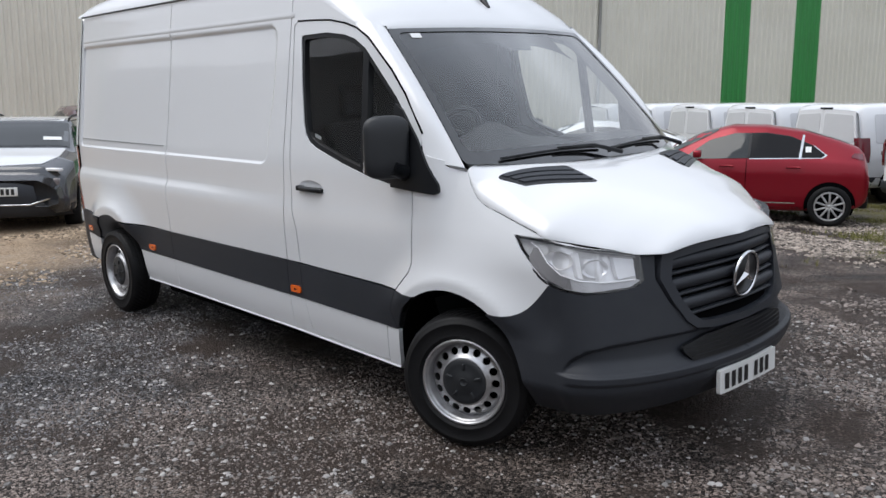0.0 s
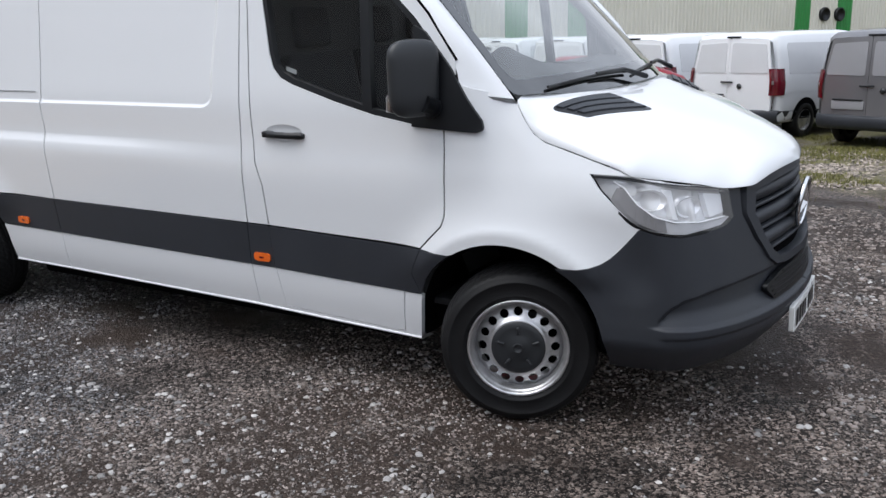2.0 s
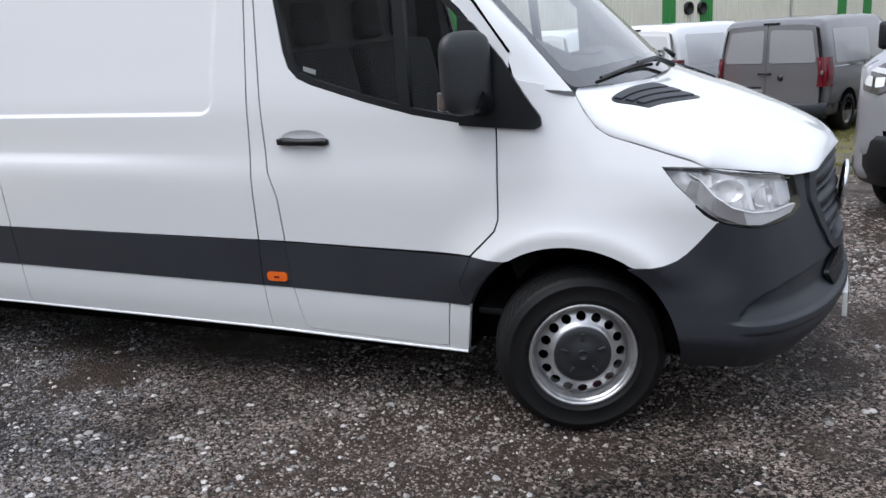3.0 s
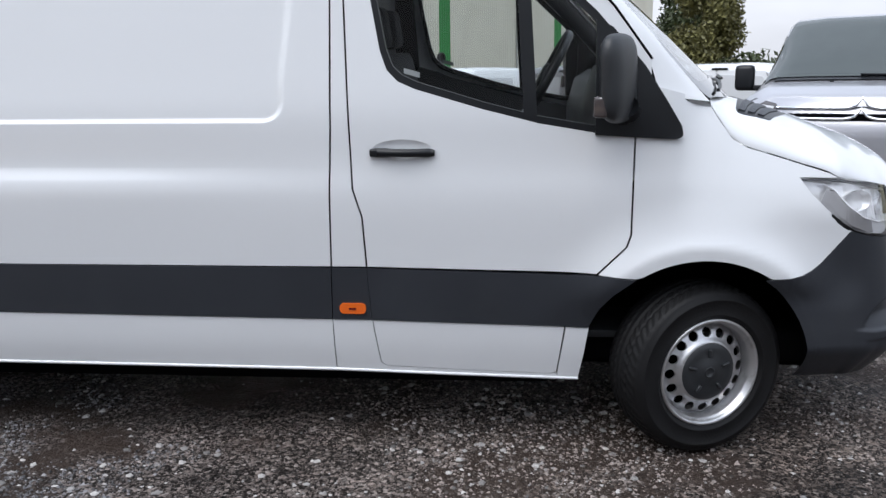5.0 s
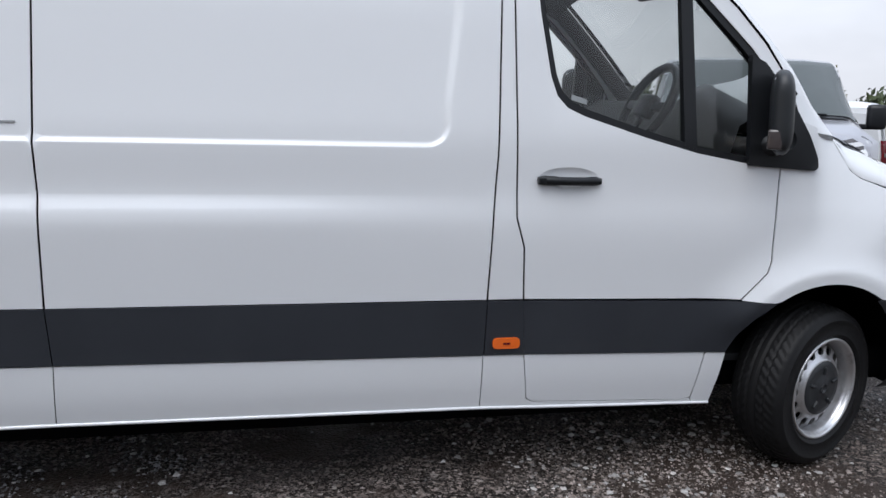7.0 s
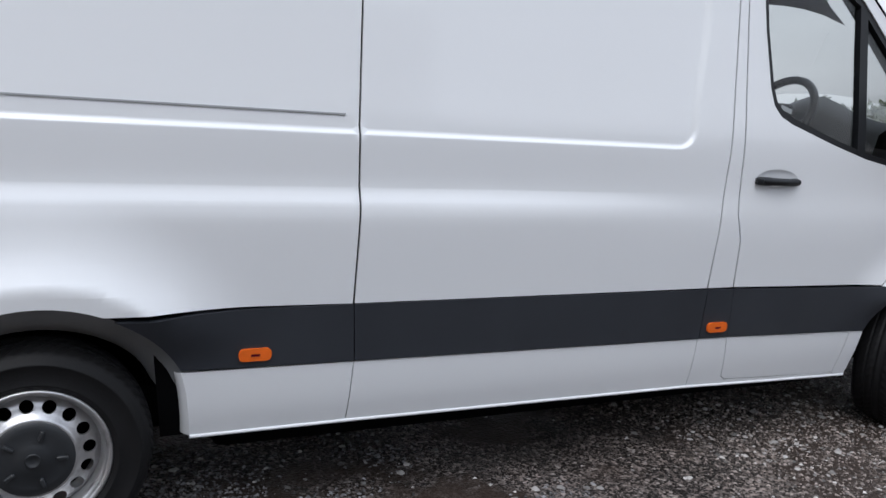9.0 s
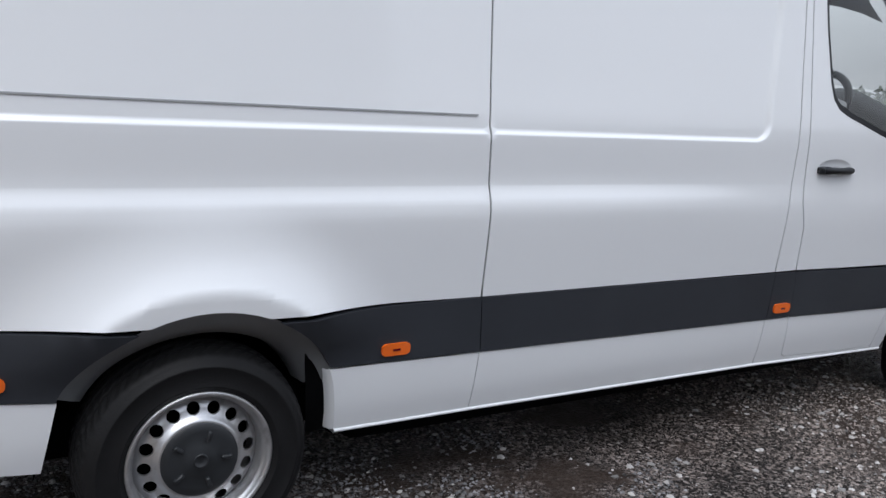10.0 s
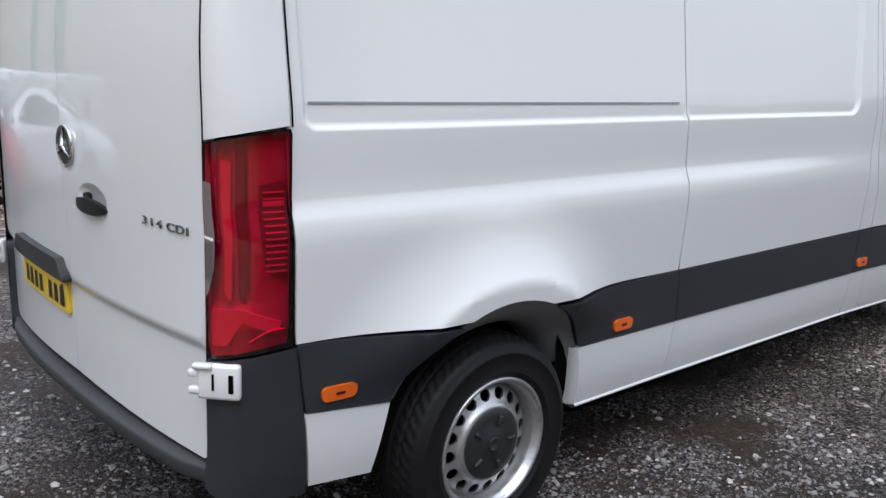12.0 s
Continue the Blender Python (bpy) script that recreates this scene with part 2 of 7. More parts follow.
def patch(poly, fn, us, vs, lip=0.0, inward=(1, 0, 0), holes=(), edge=0.03, thick=0.0):
    """A panel: the polygon of (u, v), filled with a grid at us x vs, laid on the surface fn(u, v) -> n x 3, with its rim turned in by lip."""
    from mathutils.geometry import delaunay_2d_cdt
    rims = [resample(list(q), edge) for q in (poly, *holes)]
    pts, edges = [], []
    for rim in rims:
        k = len(pts)
        pts += rim
        edges += [(k + i, k + (i + 1) % len(rim)) for i in range(len(rim))]
    gu, gv = np.meshgrid(us, vs)
    gu, gv = gu.ravel(), gv.ravel()
    keep = inside(gu, gv, poly)
    for h in holes:
        keep &= ~inside(gu, gv, h)
    gu, gv = gu[keep], gv[keep]
    if len(gu):
        near = np.min([edge_distance(gu, gv, q) for q in (poly, *holes)], 0)
        gu, gv = gu[near > edge * 0.3], gv[near > edge * 0.3]
        pts += list(zip(gu.tolist(), gv.tolist()))
    verts, _, faces, *_ = delaunay_2d_cdt([Vector(p) for p in pts], edges, [], 0, 1e-6)
    vv = np.array([(v.x, v.y) for v in verts])
    tri = np.array([f for f in faces if len(f) == 3])
    ea, eb = vv[tri[:, 1]] - vv[tri[:, 0]], vv[tri[:, 2]] - vv[tri[:, 0]]
    longest = np.maximum((ea ** 2).sum(1), (eb ** 2).sum(1))
    tri = tri[np.abs(ea[:, 0] * eb[:, 1] - ea[:, 1] * eb[:, 0]) > 1e-3 * longest]
    mid = vv[tri].mean(1)
    good = inside(mid[:, 0], mid[:, 1], poly)
    for h in holes:
        good &= ~inside(mid[:, 0], mid[:, 1], h)
    xyz = fn(vv[:, 0], vv[:, 1])
    bm = bmesh.new()
    made = [bm.verts.new(p) for p in xyz]
    for f in tri[good]:
        try:
            bm.faces.new([made[i] for i in f])
        except ValueError:
            pass
    loose = [v for v in bm.verts if not v.link_faces]
    for v in loose:
        bm.verts.remove(v)
    if lip:
        rim = [e for e in bm.edges if len(e.link_faces) == 1]
        twin = {}
        way = Vector(inward)
        for e in rim:
            for v in e.verts:
                if v not in twin:
                    twin[v] = (bm.verts.new(v.co), bm.verts.new(v.co + way * lip))
        for e in rim:
            a, b = e.verts
            bm.faces.new((twin[a][0], twin[b][0], twin[b][1], twin[a][1]))
    return bm


def grid(points, close_u=False, close_v=False):
    """A sheet from rows of points."""
    bm = bmesh.new()
    rows = [[bm.verts.new(p) for p in row] for row in points]
    nu, nv = len(rows), len(rows[0])
    for i in range(nu if close_u else nu - 1):
        for j in range(nv if close_v else nv - 1):
            q = (rows[i][j], rows[i][(j + 1) % nv], rows[(i + 1) % nu][(j + 1) % nv], rows[(i + 1) % nu][j])
            if len(set(q)) == 4:
                try:
                    bm.faces.new(q)
                except ValueError:
                    pass
    return bm


def box(x0, y0, z0, x1, y1, z1, bevel=0.0, m=None, seg=2):
    bm = bmesh.new()
    bmesh.ops.create_cube(bm, size=1)
    bmesh.ops.scale(bm, vec=(x1 - x0, y1 - y0, z1 - z0), verts=bm.verts)
    bmesh.ops.translate(bm, vec=((x0 + x1) / 2, (y0 + y1) / 2, (z0 + z1) / 2), verts=bm.verts)
    if bevel:
        bmesh.ops.bevel(bm, geom=list(bm.edges), offset=bevel, segments=seg, affect="EDGES", profile=0.6)
    if m:
        bmesh.ops.transform(bm, matrix=m, verts=bm.verts)
    return bm


def join(*bms):
    out = bms[0]
    for b in bms[1:]:
        me = bpy.data.meshes.new("tmp")
        b.to_mesh(me)
        b.free()
        out.from_mesh(me)
        bpy.data.meshes.remove(me)
    return out


def revolve(profile, seg=64, axis="x", closed=False):
    """A turned shape from (radius, along) pairs round the axis."""
    rows = []
    for i in range(seg):
        a = 2 * math.pi * i / seg
        rows.append([(s, r * math.cos(a), r * math.sin(a)) if axis == "x" else (r * math.cos(a), r * math.sin(a), s) for r, s in profile])
    return grid(rows, close_u=True, close_v=closed)


def tube(points, r, seg=10, closed=False):
    """A bar along the points; r may be one radius or one for each point."""
    pts = [Vector(p) for p in points]
    rows = []
    for i, p in enumerate(pts):
        a = pts[i - 1] if (i or closed) else p
        b = pts[(i + 1) % len(pts)] if (i < len(pts) - 1 or closed) else p
        d = (b - a).normalized()
        up = Vector((0, 0, 1)) if abs(d.z) < 0.9 else Vector((1, 0, 0))
        s = d.cross(up).normalized()
        t = s.cross(d)
        rad = r[i] if isinstance(r, (list, tuple)) else r
        rows.append([p + s * rad * math.cos(2 * math.pi * j / seg) + t * rad * math.sin(2 * math.pi * j / seg) for j in range(seg)])
    bm = grid(rows, close_u=closed, close_v=True)
    if not closed:
        bm.verts.ensure_lookup_table()
        bm.faces.new([bm.verts[j] for j in range(seg)])
        n = len(bm.verts)
        bm.faces.new([bm.verts[j] for j in range(n - seg, n)][::-1])
    return bm


def glide(x, xs, ys):
    """A smooth, never overshooting curve through the given points."""
    xs, ys = np.asarray(xs, float), np.asarray(ys, float)
    h, d = np.diff(xs), np.diff(ys) / np.diff(xs)
    m = np.zeros(len(xs))
    same = d[:-1] * d[1:] > 0
    a, b = 2 * h[1:] + h[:-1], h[1:] + 2 * h[:-1]
    with np.errstate(divide="ignore", invalid="ignore"):
        m[1:-1] = np.where(same, (a + b) / (a / d[:-1] + b / d[1:]), 0.0)
    m[0], m[-1] = d[0], d[-1]
    x = np.clip(np.asarray(x, float), xs[0], xs[-1])
    i = np.clip(np.searchsorted(xs, x) - 1, 0, len(xs) - 2)
    t = (x - xs[i]) / h[i]
    return (1 + 2 * t) * (1 - t) ** 2 * ys[i] + t * (1 - t) ** 2 * h[i] * m[i] + t * t * (3 - 2 * t) * ys[i + 1] + t * t * (t - 1) * h[i] * m[i + 1]


def lines(a, b, step, extra=()):
    return np.unique(np.round(np.concatenate([np.arange(a, b + step * 0.5, step), np.array(extra, float)]), 5))


def ramp(x, a, b):
    t = np.clip((np.asarray(x, float) - a) / (b - a), 0, 1)
    return t * t * (3 - 2 * t)


# ---- the yard ----
def ground_z(x, y):
    """Height of the yard: it falls towards the camera's side under the van, and lies level beyond."""
    x, y = np.asarray(x, float), np.asarray(y, float)
    near = math.tan(radians(2.2)) * np.clip(x, -30, 2.6)
    near = np.where(x < -6, math.tan(radians(2.2)) * (-6 + (x + 6) * 0.2), near)
    return near + (-0.16 - 0.0999) * ramp(x, 3.4, 9.5)


def gravel_material():
    """Wet crushed stone: dark fines, grey chips, pale flecks, earthy and mossy patches."""
    m = bpy.data.materials.new("wet_gravel")
    m.use_nodes = True
    n, l = m.node_tree.nodes, m.node_tree.links
    b = n["Principled BSDF"]
    tc = n.new("ShaderNodeTexCoord")

    def tex(kind, scale, **kw):
        t = n.new(kind)
        t.inputs["Scale"].default_value = scale
        for k, v in kw.items():
            t.inputs[k].default_value = v
        l.new(tc.outputs["Object"], t.inputs["Vector"])
        return t

    def mixed(fac, a, c, kind="MIX"):
        x = n.new("ShaderNodeMixRGB")
        x.blend_type = kind
        for sock, v in (("Fac", fac), ("Color1", a), ("Color2", c)):
            if isinstance(v, (int, float)):
                x.inputs[sock].default_value = v
            elif isinstance(v, tuple):
                x.inputs[sock].default_value = (*v, 1)
            else:
                l.new(v, x.inputs[sock])
        return x.outputs["Color"]

    def span(sock, a, c, lo=0.0, hi=1.0):
        r = n.new("ShaderNodeMapRange")
        for k, v in (("From Min", a), ("From Max", c), ("To Min", lo), ("To Max", hi)):
            r.inputs[k].default_value = v
        l.new(sock, r.inputs["Value"])
        return r.outputs["Result"]

    def plus(a, c, op="ADD"):
        q = n.new("ShaderNodeMath")
        q.operation = op
        for i, v in enumerate((a, c)):
            if isinstance(v, (int, float)):
                q.inputs[i].default_value = v
            else:
                l.new(v, q.inputs[i])
        return q.outputs["Value"]

    chips = tex("ShaderNodeTexVoronoi", 75.0)
    small = tex("ShaderNodeTexVoronoi", 170.0)
    wide = tex("ShaderNodeTexNoise", 0.55, Detail=6.0, Roughness=0.6)
    mid = tex("ShaderNodeTexNoise", 2.3, Detail=7.0, Roughness=0.65)
    sep = n.new("ShaderNodeSeparateColor")
    l.new(chips.outputs["Color"], sep.inputs["Color"])
    sep2 = n.new("ShaderNodeSeparateColor")
    l.new(small.outputs["Color"], sep2.inputs["Color"])
    stone = mixed(span(sep.outputs["Red"], 0.45, 1.0), (0.013, 0.0112, 0.0102), (0.285, 0.256, 0.240))
    fine = mixed(span(sep2.outputs["Green"], 0.52, 1.0), (0.010, 0.0084, 0.0076), (0.262, 0.234, 0.219))
    base = mixed(span(sep.outputs["Blue"], 0.45, 0.55), stone, fine)
    base = mixed(span(sep.outputs["Green"], 0.955, 0.97), base, (0.34, 0.325, 0.31))
    base = mixed(span(sep2.outputs["Red"], 0.945, 0.965), base, (0.25, 0.238, 0.23))
    # broad damp and dry areas
    patchy_wet = plus(plus(mid.outputs["Fac"], 0.9, "MULTIPLY"), plus(wide.outputs["Fac"], 1.1, "MULTIPLY"))
    damp = span(patchy_wet, 0.82, 1.20, 0.30, 1.48)
    tone = n.new("ShaderNodeCombineColor")
    l.new(damp, tone.inputs["Red"])
    # browner towards the front of the yard, greyer crushed stone towards its back
    xyz = n.new("ShaderNodeSeparateXYZ")
    l.new(tc.outputs["Object"], xyz.inputs["Vector"])
    l.new(plus(damp, span(xyz.outputs["Y"], 0.5, 3.5, 0.90, 0.965), "MULTIPLY"), tone.inputs["Green"])
    l.new(plus(damp, span(xyz.outputs["Y"], 0.5, 3.5, 0.835, 0.985), "MULTIPLY"), tone.inputs["Blue"])
    base = mixed(1.0, base, tone.outputs["Color"], "MULTIPLY")
    # bare earth and crushed fines, in blotches of about half a metre
    blot = tex("ShaderNodeTexNoise", 0.95, Detail=6.0, Roughness=0.62, Distortion=0.4)
    base = mixed(span(blot.outputs["Fac"], 0.48, 0.56, 0.0, 0.88), base, (0.034, 0.0235, 0.0185))
    base = mixed(span(mid.outputs["Fac"], 0.58, 0.70, 0.0, 0.55), base, (0.040, 0.030, 0.025))
    # the buff ground behind the van and the grassy ground across the yard, by their own ragged outlines
    jag = span(wide.outputs["Fac"], 0.0, 1.0, -2.4, 2.4)

    buff = span(plus(plus(xyz.outputs["Y"], plus(xyz.outputs["X"], -1.5, "MULTIPLY")), jag), 6.0, 8.4)
    sand = mixed(span(sep.outputs["Red"], 0.1, 1.0), (0.20, 0.140, 0.088), (0.50, 0.385, 0.275))
    buff = plus(buff, span(plus(xyz.outputs["Y"], jag), 4.6, 6.6), "MULTIPLY")
    base = mixed(buff, base, sand)
    stony = span(xyz.outputs["Y"], 0.9, 2.4, 0.0, -4.2)
    grass_at = span(plus(plus(xyz.outputs["X"], stony), plus(jag, 0.8, "MULTIPLY")), 5.4, 7.4)
    patchy = plus(grass_at, span(mid.outputs["Fac"], 0.40, 0.56), "MULTIPLY")
    moss = mixed(span(sep2.outputs["Blue"], 0.0, 1.0), (0.085, 0.085, 0.026), (0.23, 0.215, 0.085))
    far_earth = mixed(span(sep.outputs["Red"], 0.1, 1.0), (0.07, 0.058, 0.045), (0.20, 0.175, 0.145))
    base = mixed(plus(grass_at, 0.8, "MULTIPLY"), base, far_earth)
    base = mixed(plus(patchy, 0.85, "MULTIPLY"), base, moss)
    l.new(base, b.inputs["Base Color"])
    b.inputs["Specular IOR Level"].default_value = 0.16
    l.new(span(mid.outputs["Fac"], 0.35, 0.7, 0.42, 0.78), b.inputs["Roughness"])
    h = plus(plus(chips.outputs["Distance"], 55.0 / 75.0, "MULTIPLY"), plus(small.outputs["Distance"], 0.35, "MULTIPLY"))
    bp = n.new("ShaderNodeBump")
    bp.invert = True
    bp.inputs["Strength"].default_value, bp.inputs["Distance"].default_value = 0.9, 0.012
    l.new(h, bp.inputs["Height"])
    l.new(bp.outputs["Normal"], b.inputs["Normal"])
    return m


GRAVEL = gravel_material()
xs = np.unique(np.concatenate([np.arange(-8, 14, 0.2), np.arange(-60, 140, 4.0), (-600, -200, 400, 900)]))
ys = np.unique(np.concatenate([np.arange(-8, 14, 0.2), np.arange(-80, 90, 4.0), (-700, -250, 250, 700)]))


def yard_height(x, y):
    z = float(ground_z(x, y))
    if abs(x) < 15 and abs(y) < 16:
        z += 0.014 * noise.noise(Vector((x * 0.9, y * 0.9, 0))) + 0.006 * noise.noise(Vector((x * 2.7, y * 2.7, 4)))
    return z


xs, ys = np.unique(np.round(xs, 3)), np.unique(np.round(ys, 3))
ground = finish("ground", grid([[(x, y, yard_height(x, y)) for y in ys] for x in xs]), GRAVEL)
tagged(ground, "wet dark grey gravel yard with earthy and mossy patches", "ground", kind="structure")


def scatter(name, mat, count, x0, x1, y0, y1, smallest, largest, seed, label, bias=2.5, spread=0.10):
    """Many loose stones in one mesh."""
    rng = np.random.default_rng(seed)
    corners = np.array([(1, 0, 0), (-0.5, 0.87, 0), (-0.5, -0.87, 0), (0.25, 0.1, 0.8), (-0.3, -0.1, 0.62), (0, 0, -0.5)])
    faces = np.array([(0, 1, 3), (1, 4, 3), (1, 2, 4), (2, 0, 3), (2, 3, 4), (0, 5, 1), (1, 5, 2), (2, 5, 0)])
    if largest > 0.019:
        # larger stones get a flat top and five rounded sides
        ring = [(math.cos(1.2566 * k), math.sin(1.2566 * k)) for k in range(5)]
        corners = np.array([(a, b, -0.25) for a, b in ring] + [(1.02 * a, 0.98 * b, 0.18) for a, b in ring] + [(0.62 * a, 0.62 * b, 0.55) for a, b in ring])
        faces = np.array([f for k in range(5) for m in (0, 5) for f in ((m + k, m + (k + 1) % 5, m + 5 + k), (m + (k + 1) % 5, m + 5 + (k + 1) % 5, m + 5 + k))] + [(10, 11, 12), (10, 12, 13), (10, 13, 14)])
    many = len(corners)
    px, py = rng.uniform(x0, x1, 3 * count), rng.uniform(y0, y1, 3 * count)
    thick = np.array([noise.noise(Vector((a * 0.8, b * 0.8, 7))) + 0.7 * noise.noise(Vector((a * 2.4, b * 2.4, 2))) for a, b in zip(px, py)])
    # thinning out raggedly towards the edge of the area
    rim = np.minimum(np.minimum(px - x0, x1 - px), np.minimum(py - y0, y1 - py))
    thick = thick - 1.1 * (1 - ramp(rim, 0.0, 1.1))
    keep = np.argsort(-(thick + rng.normal(0, spread, 3 * count)))[:count]
    px, py = px[keep], py[keep]
    size = smallest + (largest - smallest) * rng.random(count) ** bias
    turn = rng.uniform(0, 2 * np.pi, count)
    shape = corners[None] * (1 + rng.uniform(-0.30, 0.30, (count, many, 3)))
    shape[..., 1] *= rng.uniform(0.55, 1.0, count)[:, None]
    shape[..., 2] *= rng.uniform(0.5, 0.95, count)[:, None]
    c, s = np.cos(turn)[:, None], np.sin(turn)[:, None]
    x = (shape[..., 0] * c - shape[..., 1] * s) * size[:, None] + px[:, None]
    y = (shape[..., 0] * s + shape[..., 1] * c) * size[:, None] + py[:, None]
    pz = np.array([yard_height(a, b) for a, b in zip(px, py)])
    z = shape[..., 2] * size[:, None] + pz[:, None]
    verts = np.stack([x, y, z], 2).reshape(-1, 3)
    tris = (faces[None] + many * np.arange(count)[:, None, None]).reshape(-1, 3)
    me = bpy.data.meshes.new(name)
    me.from_pydata(verts.tolist(), [], tris.tolist())
    me.materials.append(mat)
    ob = new(name, me)
    return tagged(ob, label, "gravel", kind="stuff")


CHIP = material("grey_stone_chips", (0.180, 0.154, 0.140), 0.5, spec=0.3, vary=0.35, scale=14.0, island=0.9, bump=0.2, bump_scale=300.0, rough_vary=0.15)
PALE = material("pale_stone_chips", (0.33, 0.318, 0.308), 0.6, vary=0.2, scale=30.0, island=0.7, bump=0.2, bump_scale=200.0)
GREYCHIP = material("cool_grey_stone_chips", (0.145, 0.143, 0.149), 0.5, spec=0.3, vary=0.35, scale=14.0, island=0.9, bump=0.2, bump_scale=300.0, rough_vary=0.15)
scatter("gravel_chips", CHIP, 54000, -4.2, 1.9, -3.8, 2.5, 0.004, 0.0135, 3, "loose wet brownish stone chips on the yard")
scatter("gravel_chips", GREYCHIP, 52000, -4.2, 1.9, 1.0, 6.9, 0.0035, 0.0135, 7, "loose wet grey stone chips on the yard")
scatter("gravel_chips", CHIP, 16000, -1.2, 6.0, -6.0, 0.5, 0.006, 0.022, 4, "loose grey stone chips on the yard")
scatter("pale_stones", PALE, 11000, -3.7, 3.0, -3.5, 8.0, 0.003, 0.016, 5, "scattered pale stones among the gravel", 3.4, 0.5)
scatter("pale_flakes", PALE, 5200, -3.9, 3.0, -3.7, 8.0, 0.007, 0.021, 8, "larger flat pale stone flakes on the gravel", 2.2, 0.25)
BUFF = material("buff_stone_chips", (0.34, 0.265, 0.190), 0.7, vary=0.3, scale=14.0, island=0.7, spec=0.2)
BROWNCHIP = material("brown_grey_stones", (0.25, 0.215, 0.185), 0.65, vary=0.3, scale=14.0, island=0.9, spec=0.2)
scatter("coarse_stones", BROWNCHIP, 15000, 4.8, 11.4, -1.2, 5.6, 0.010, 0.034, 9, "coarse brown-grey stones on the ground by the red car", 1.6, 0.3)
scatter("buff_stones", BUFF, 16000, -4.8, 3.0, 4.9, 12.6, 0.008, 0.032, 6, "loose buff stones on the sandy ground behind the van")

# ---- grass across the yard ----
GRASS = material("dry_yellow_grass", (0.155, 0.150, 0.050), 0.7, vary=0.3, scale=2.0, island=0.5, spec=0.2)


def grass(count, seed):
    """Tufts of short blades in ragged patches, in one mesh."""
    rng = np.random.default_rng(seed)
    px, py = rng.uniform(4.2, 12.5, 4 * count), rng.uniform(-8.0, 9.0, 4 * count)
    thick = np.array([noise.noise(Vector((a * 0.55, b * 0.55, 3))) + 0.5 * noise.noise(Vector((a * 1.9, b * 1.9, 5))) for a, b in zip(px, py)])
    keep = np.argsort(-(thick + 0.10 * np.minimum(px - 6.0 - 6.0 * ramp(py, 0.9, 2.4) * ramp(px, 10.6, 9.6), 2.0) + rng.normal(0, 0.12, 4 * count)))[:count]
    px, py = px[keep], py[keep]
    verts, tris = [], []
    for x, y in zip(px, py):
        z = yard_height(x, y) - 0.004
        for k in range(3):
            a, h = rng.uniform(0, 2 * math.pi), rng.uniform(0.02, 0.07)
            dx, dy, w = 0.02 * math.cos(a), 0.02 * math.sin(a), 0.005
            i = len(verts)
            verts += [(x + dx - w * math.sin(a), y + dy + w * math.cos(a), z), (x + dx + w * math.sin(a), y + dy - w * math.cos(a), z), (x + 2.4 * dx, y + 2.4 * dy, z + h)]
            tris.append((i, i + 1, i + 2))
    me = bpy.data.meshes.new("grass")
    me.from_pydata(verts, [], tris)
    me.materials.append(GRASS)
    tagged(new("grass", me), "short yellowing grass in ragged patches on the yard", "grass", kind="stuff")


grass(22000, 8)

# ---- the warehouse ----
CLAD = material("beige_steel_cladding", (0.730, 0.708, 0.632), 0.48, vary=0.05, scale=0.5, grime=(0.62, 0.595, 0.52), grime_scale=0.35, grime_low=0.45, grime_high=0.9, coat=0.1)
GREEN = material("green_steel_cladding", (0.030, 0.245, 0.055), 0.45, vary=0.10, scale=0.8, coat=0.1)
STONEGREY = material("galvanised_grey", (0.30, 0.30, 0.29), 0.5, metal=0.3, vary=0.1)
FACE_TURN = -30.0
warehouse = new("warehouse")
warehouse.matrix_world = pose(24.0 * 0.5, 24.0 * 0.866, -0.25, 0, 0, FACE_TURN)
tagged(warehouse, "long warehouse clad in ribbed beige steel with green stripes", "warehouse")
EAVES = 8.6


def ribbed(u0, u1, z0, z1, pitch=0.2):
    """Trapezoidal ribbed sheet from u0 to u1; u runs along the front."""
    prof = []
    u = u0
    while u < u1 - 1e-6:
        for du, dy in ((0.0, 0.0), (0.055, 0.0), (0.085, -0.034), (0.145, -0.034), (0.175, 0.0)):
            if u + du < u1:
                prof.append((u + du, dy))
        u += pitch
    prof.append((u1, 0.0))
    return grid([[(a, b, z0) for a, b in prof], [(a, b, z1) for a, b in prof]])


stops = []
for k in range(-2, 5):
    for d in (0.2, 3.0):
        stops.append(15.1 * k + d - 0.5)
stops = [s for s in stops if -30 < s < 60]
cur = -30.0
for s in stops:
    if s - cur > 0.3:
        part("wall_sheet", ribbed(cur, s, 0.0, EAVES), CLAD, warehouse, "beige ribbed steel sheet", smooth=False)
    part("green_stripe", ribbed(s, s + 1.0, 0.0, EAVES), GREEN, warehouse, "green ribbed steel stripe", smooth=False)
    cur = s + 1.0
part("wall_sheet", ribbed(cur, 61.0, 0.0, EAVES), CLAD, warehouse, "beige ribbed steel sheet", smooth=False)
part("end_wall", box(60.9, 0.04, 0.0, 61.0, 30.0, EAVES), CLAD, warehouse)
part("end_wall", box(-30.0, 0.04, 0.0, -29.9, 30.0, EAVES), CLAD, warehouse)
part("roof", grid([[(-30.2, -0.25, EAVES), (-30.2, 15, EAVES + 2.2), (-30.2, 30.2, EAVES)], [(61.2, -0.25, EAVES), (61.2, 15, EAVES + 2.2), (61.2, 30.2, EAVES)]]), STONEGREY, warehouse, "grey sheet roof", smooth=False)
part("gutter", box(-30.2, -0.28, EAVES - 0.18, 61.2, -0.05, EAVES, 0.02), STONEGREY, warehouse)
for u in (10.1, 40.3):
    part("downpipe", tube([(u, -0.10, 0.0), (u, -0.10, EAVES - 0.1)], 0.055, 10), STONEGREY, warehouse, "grey downpipe")
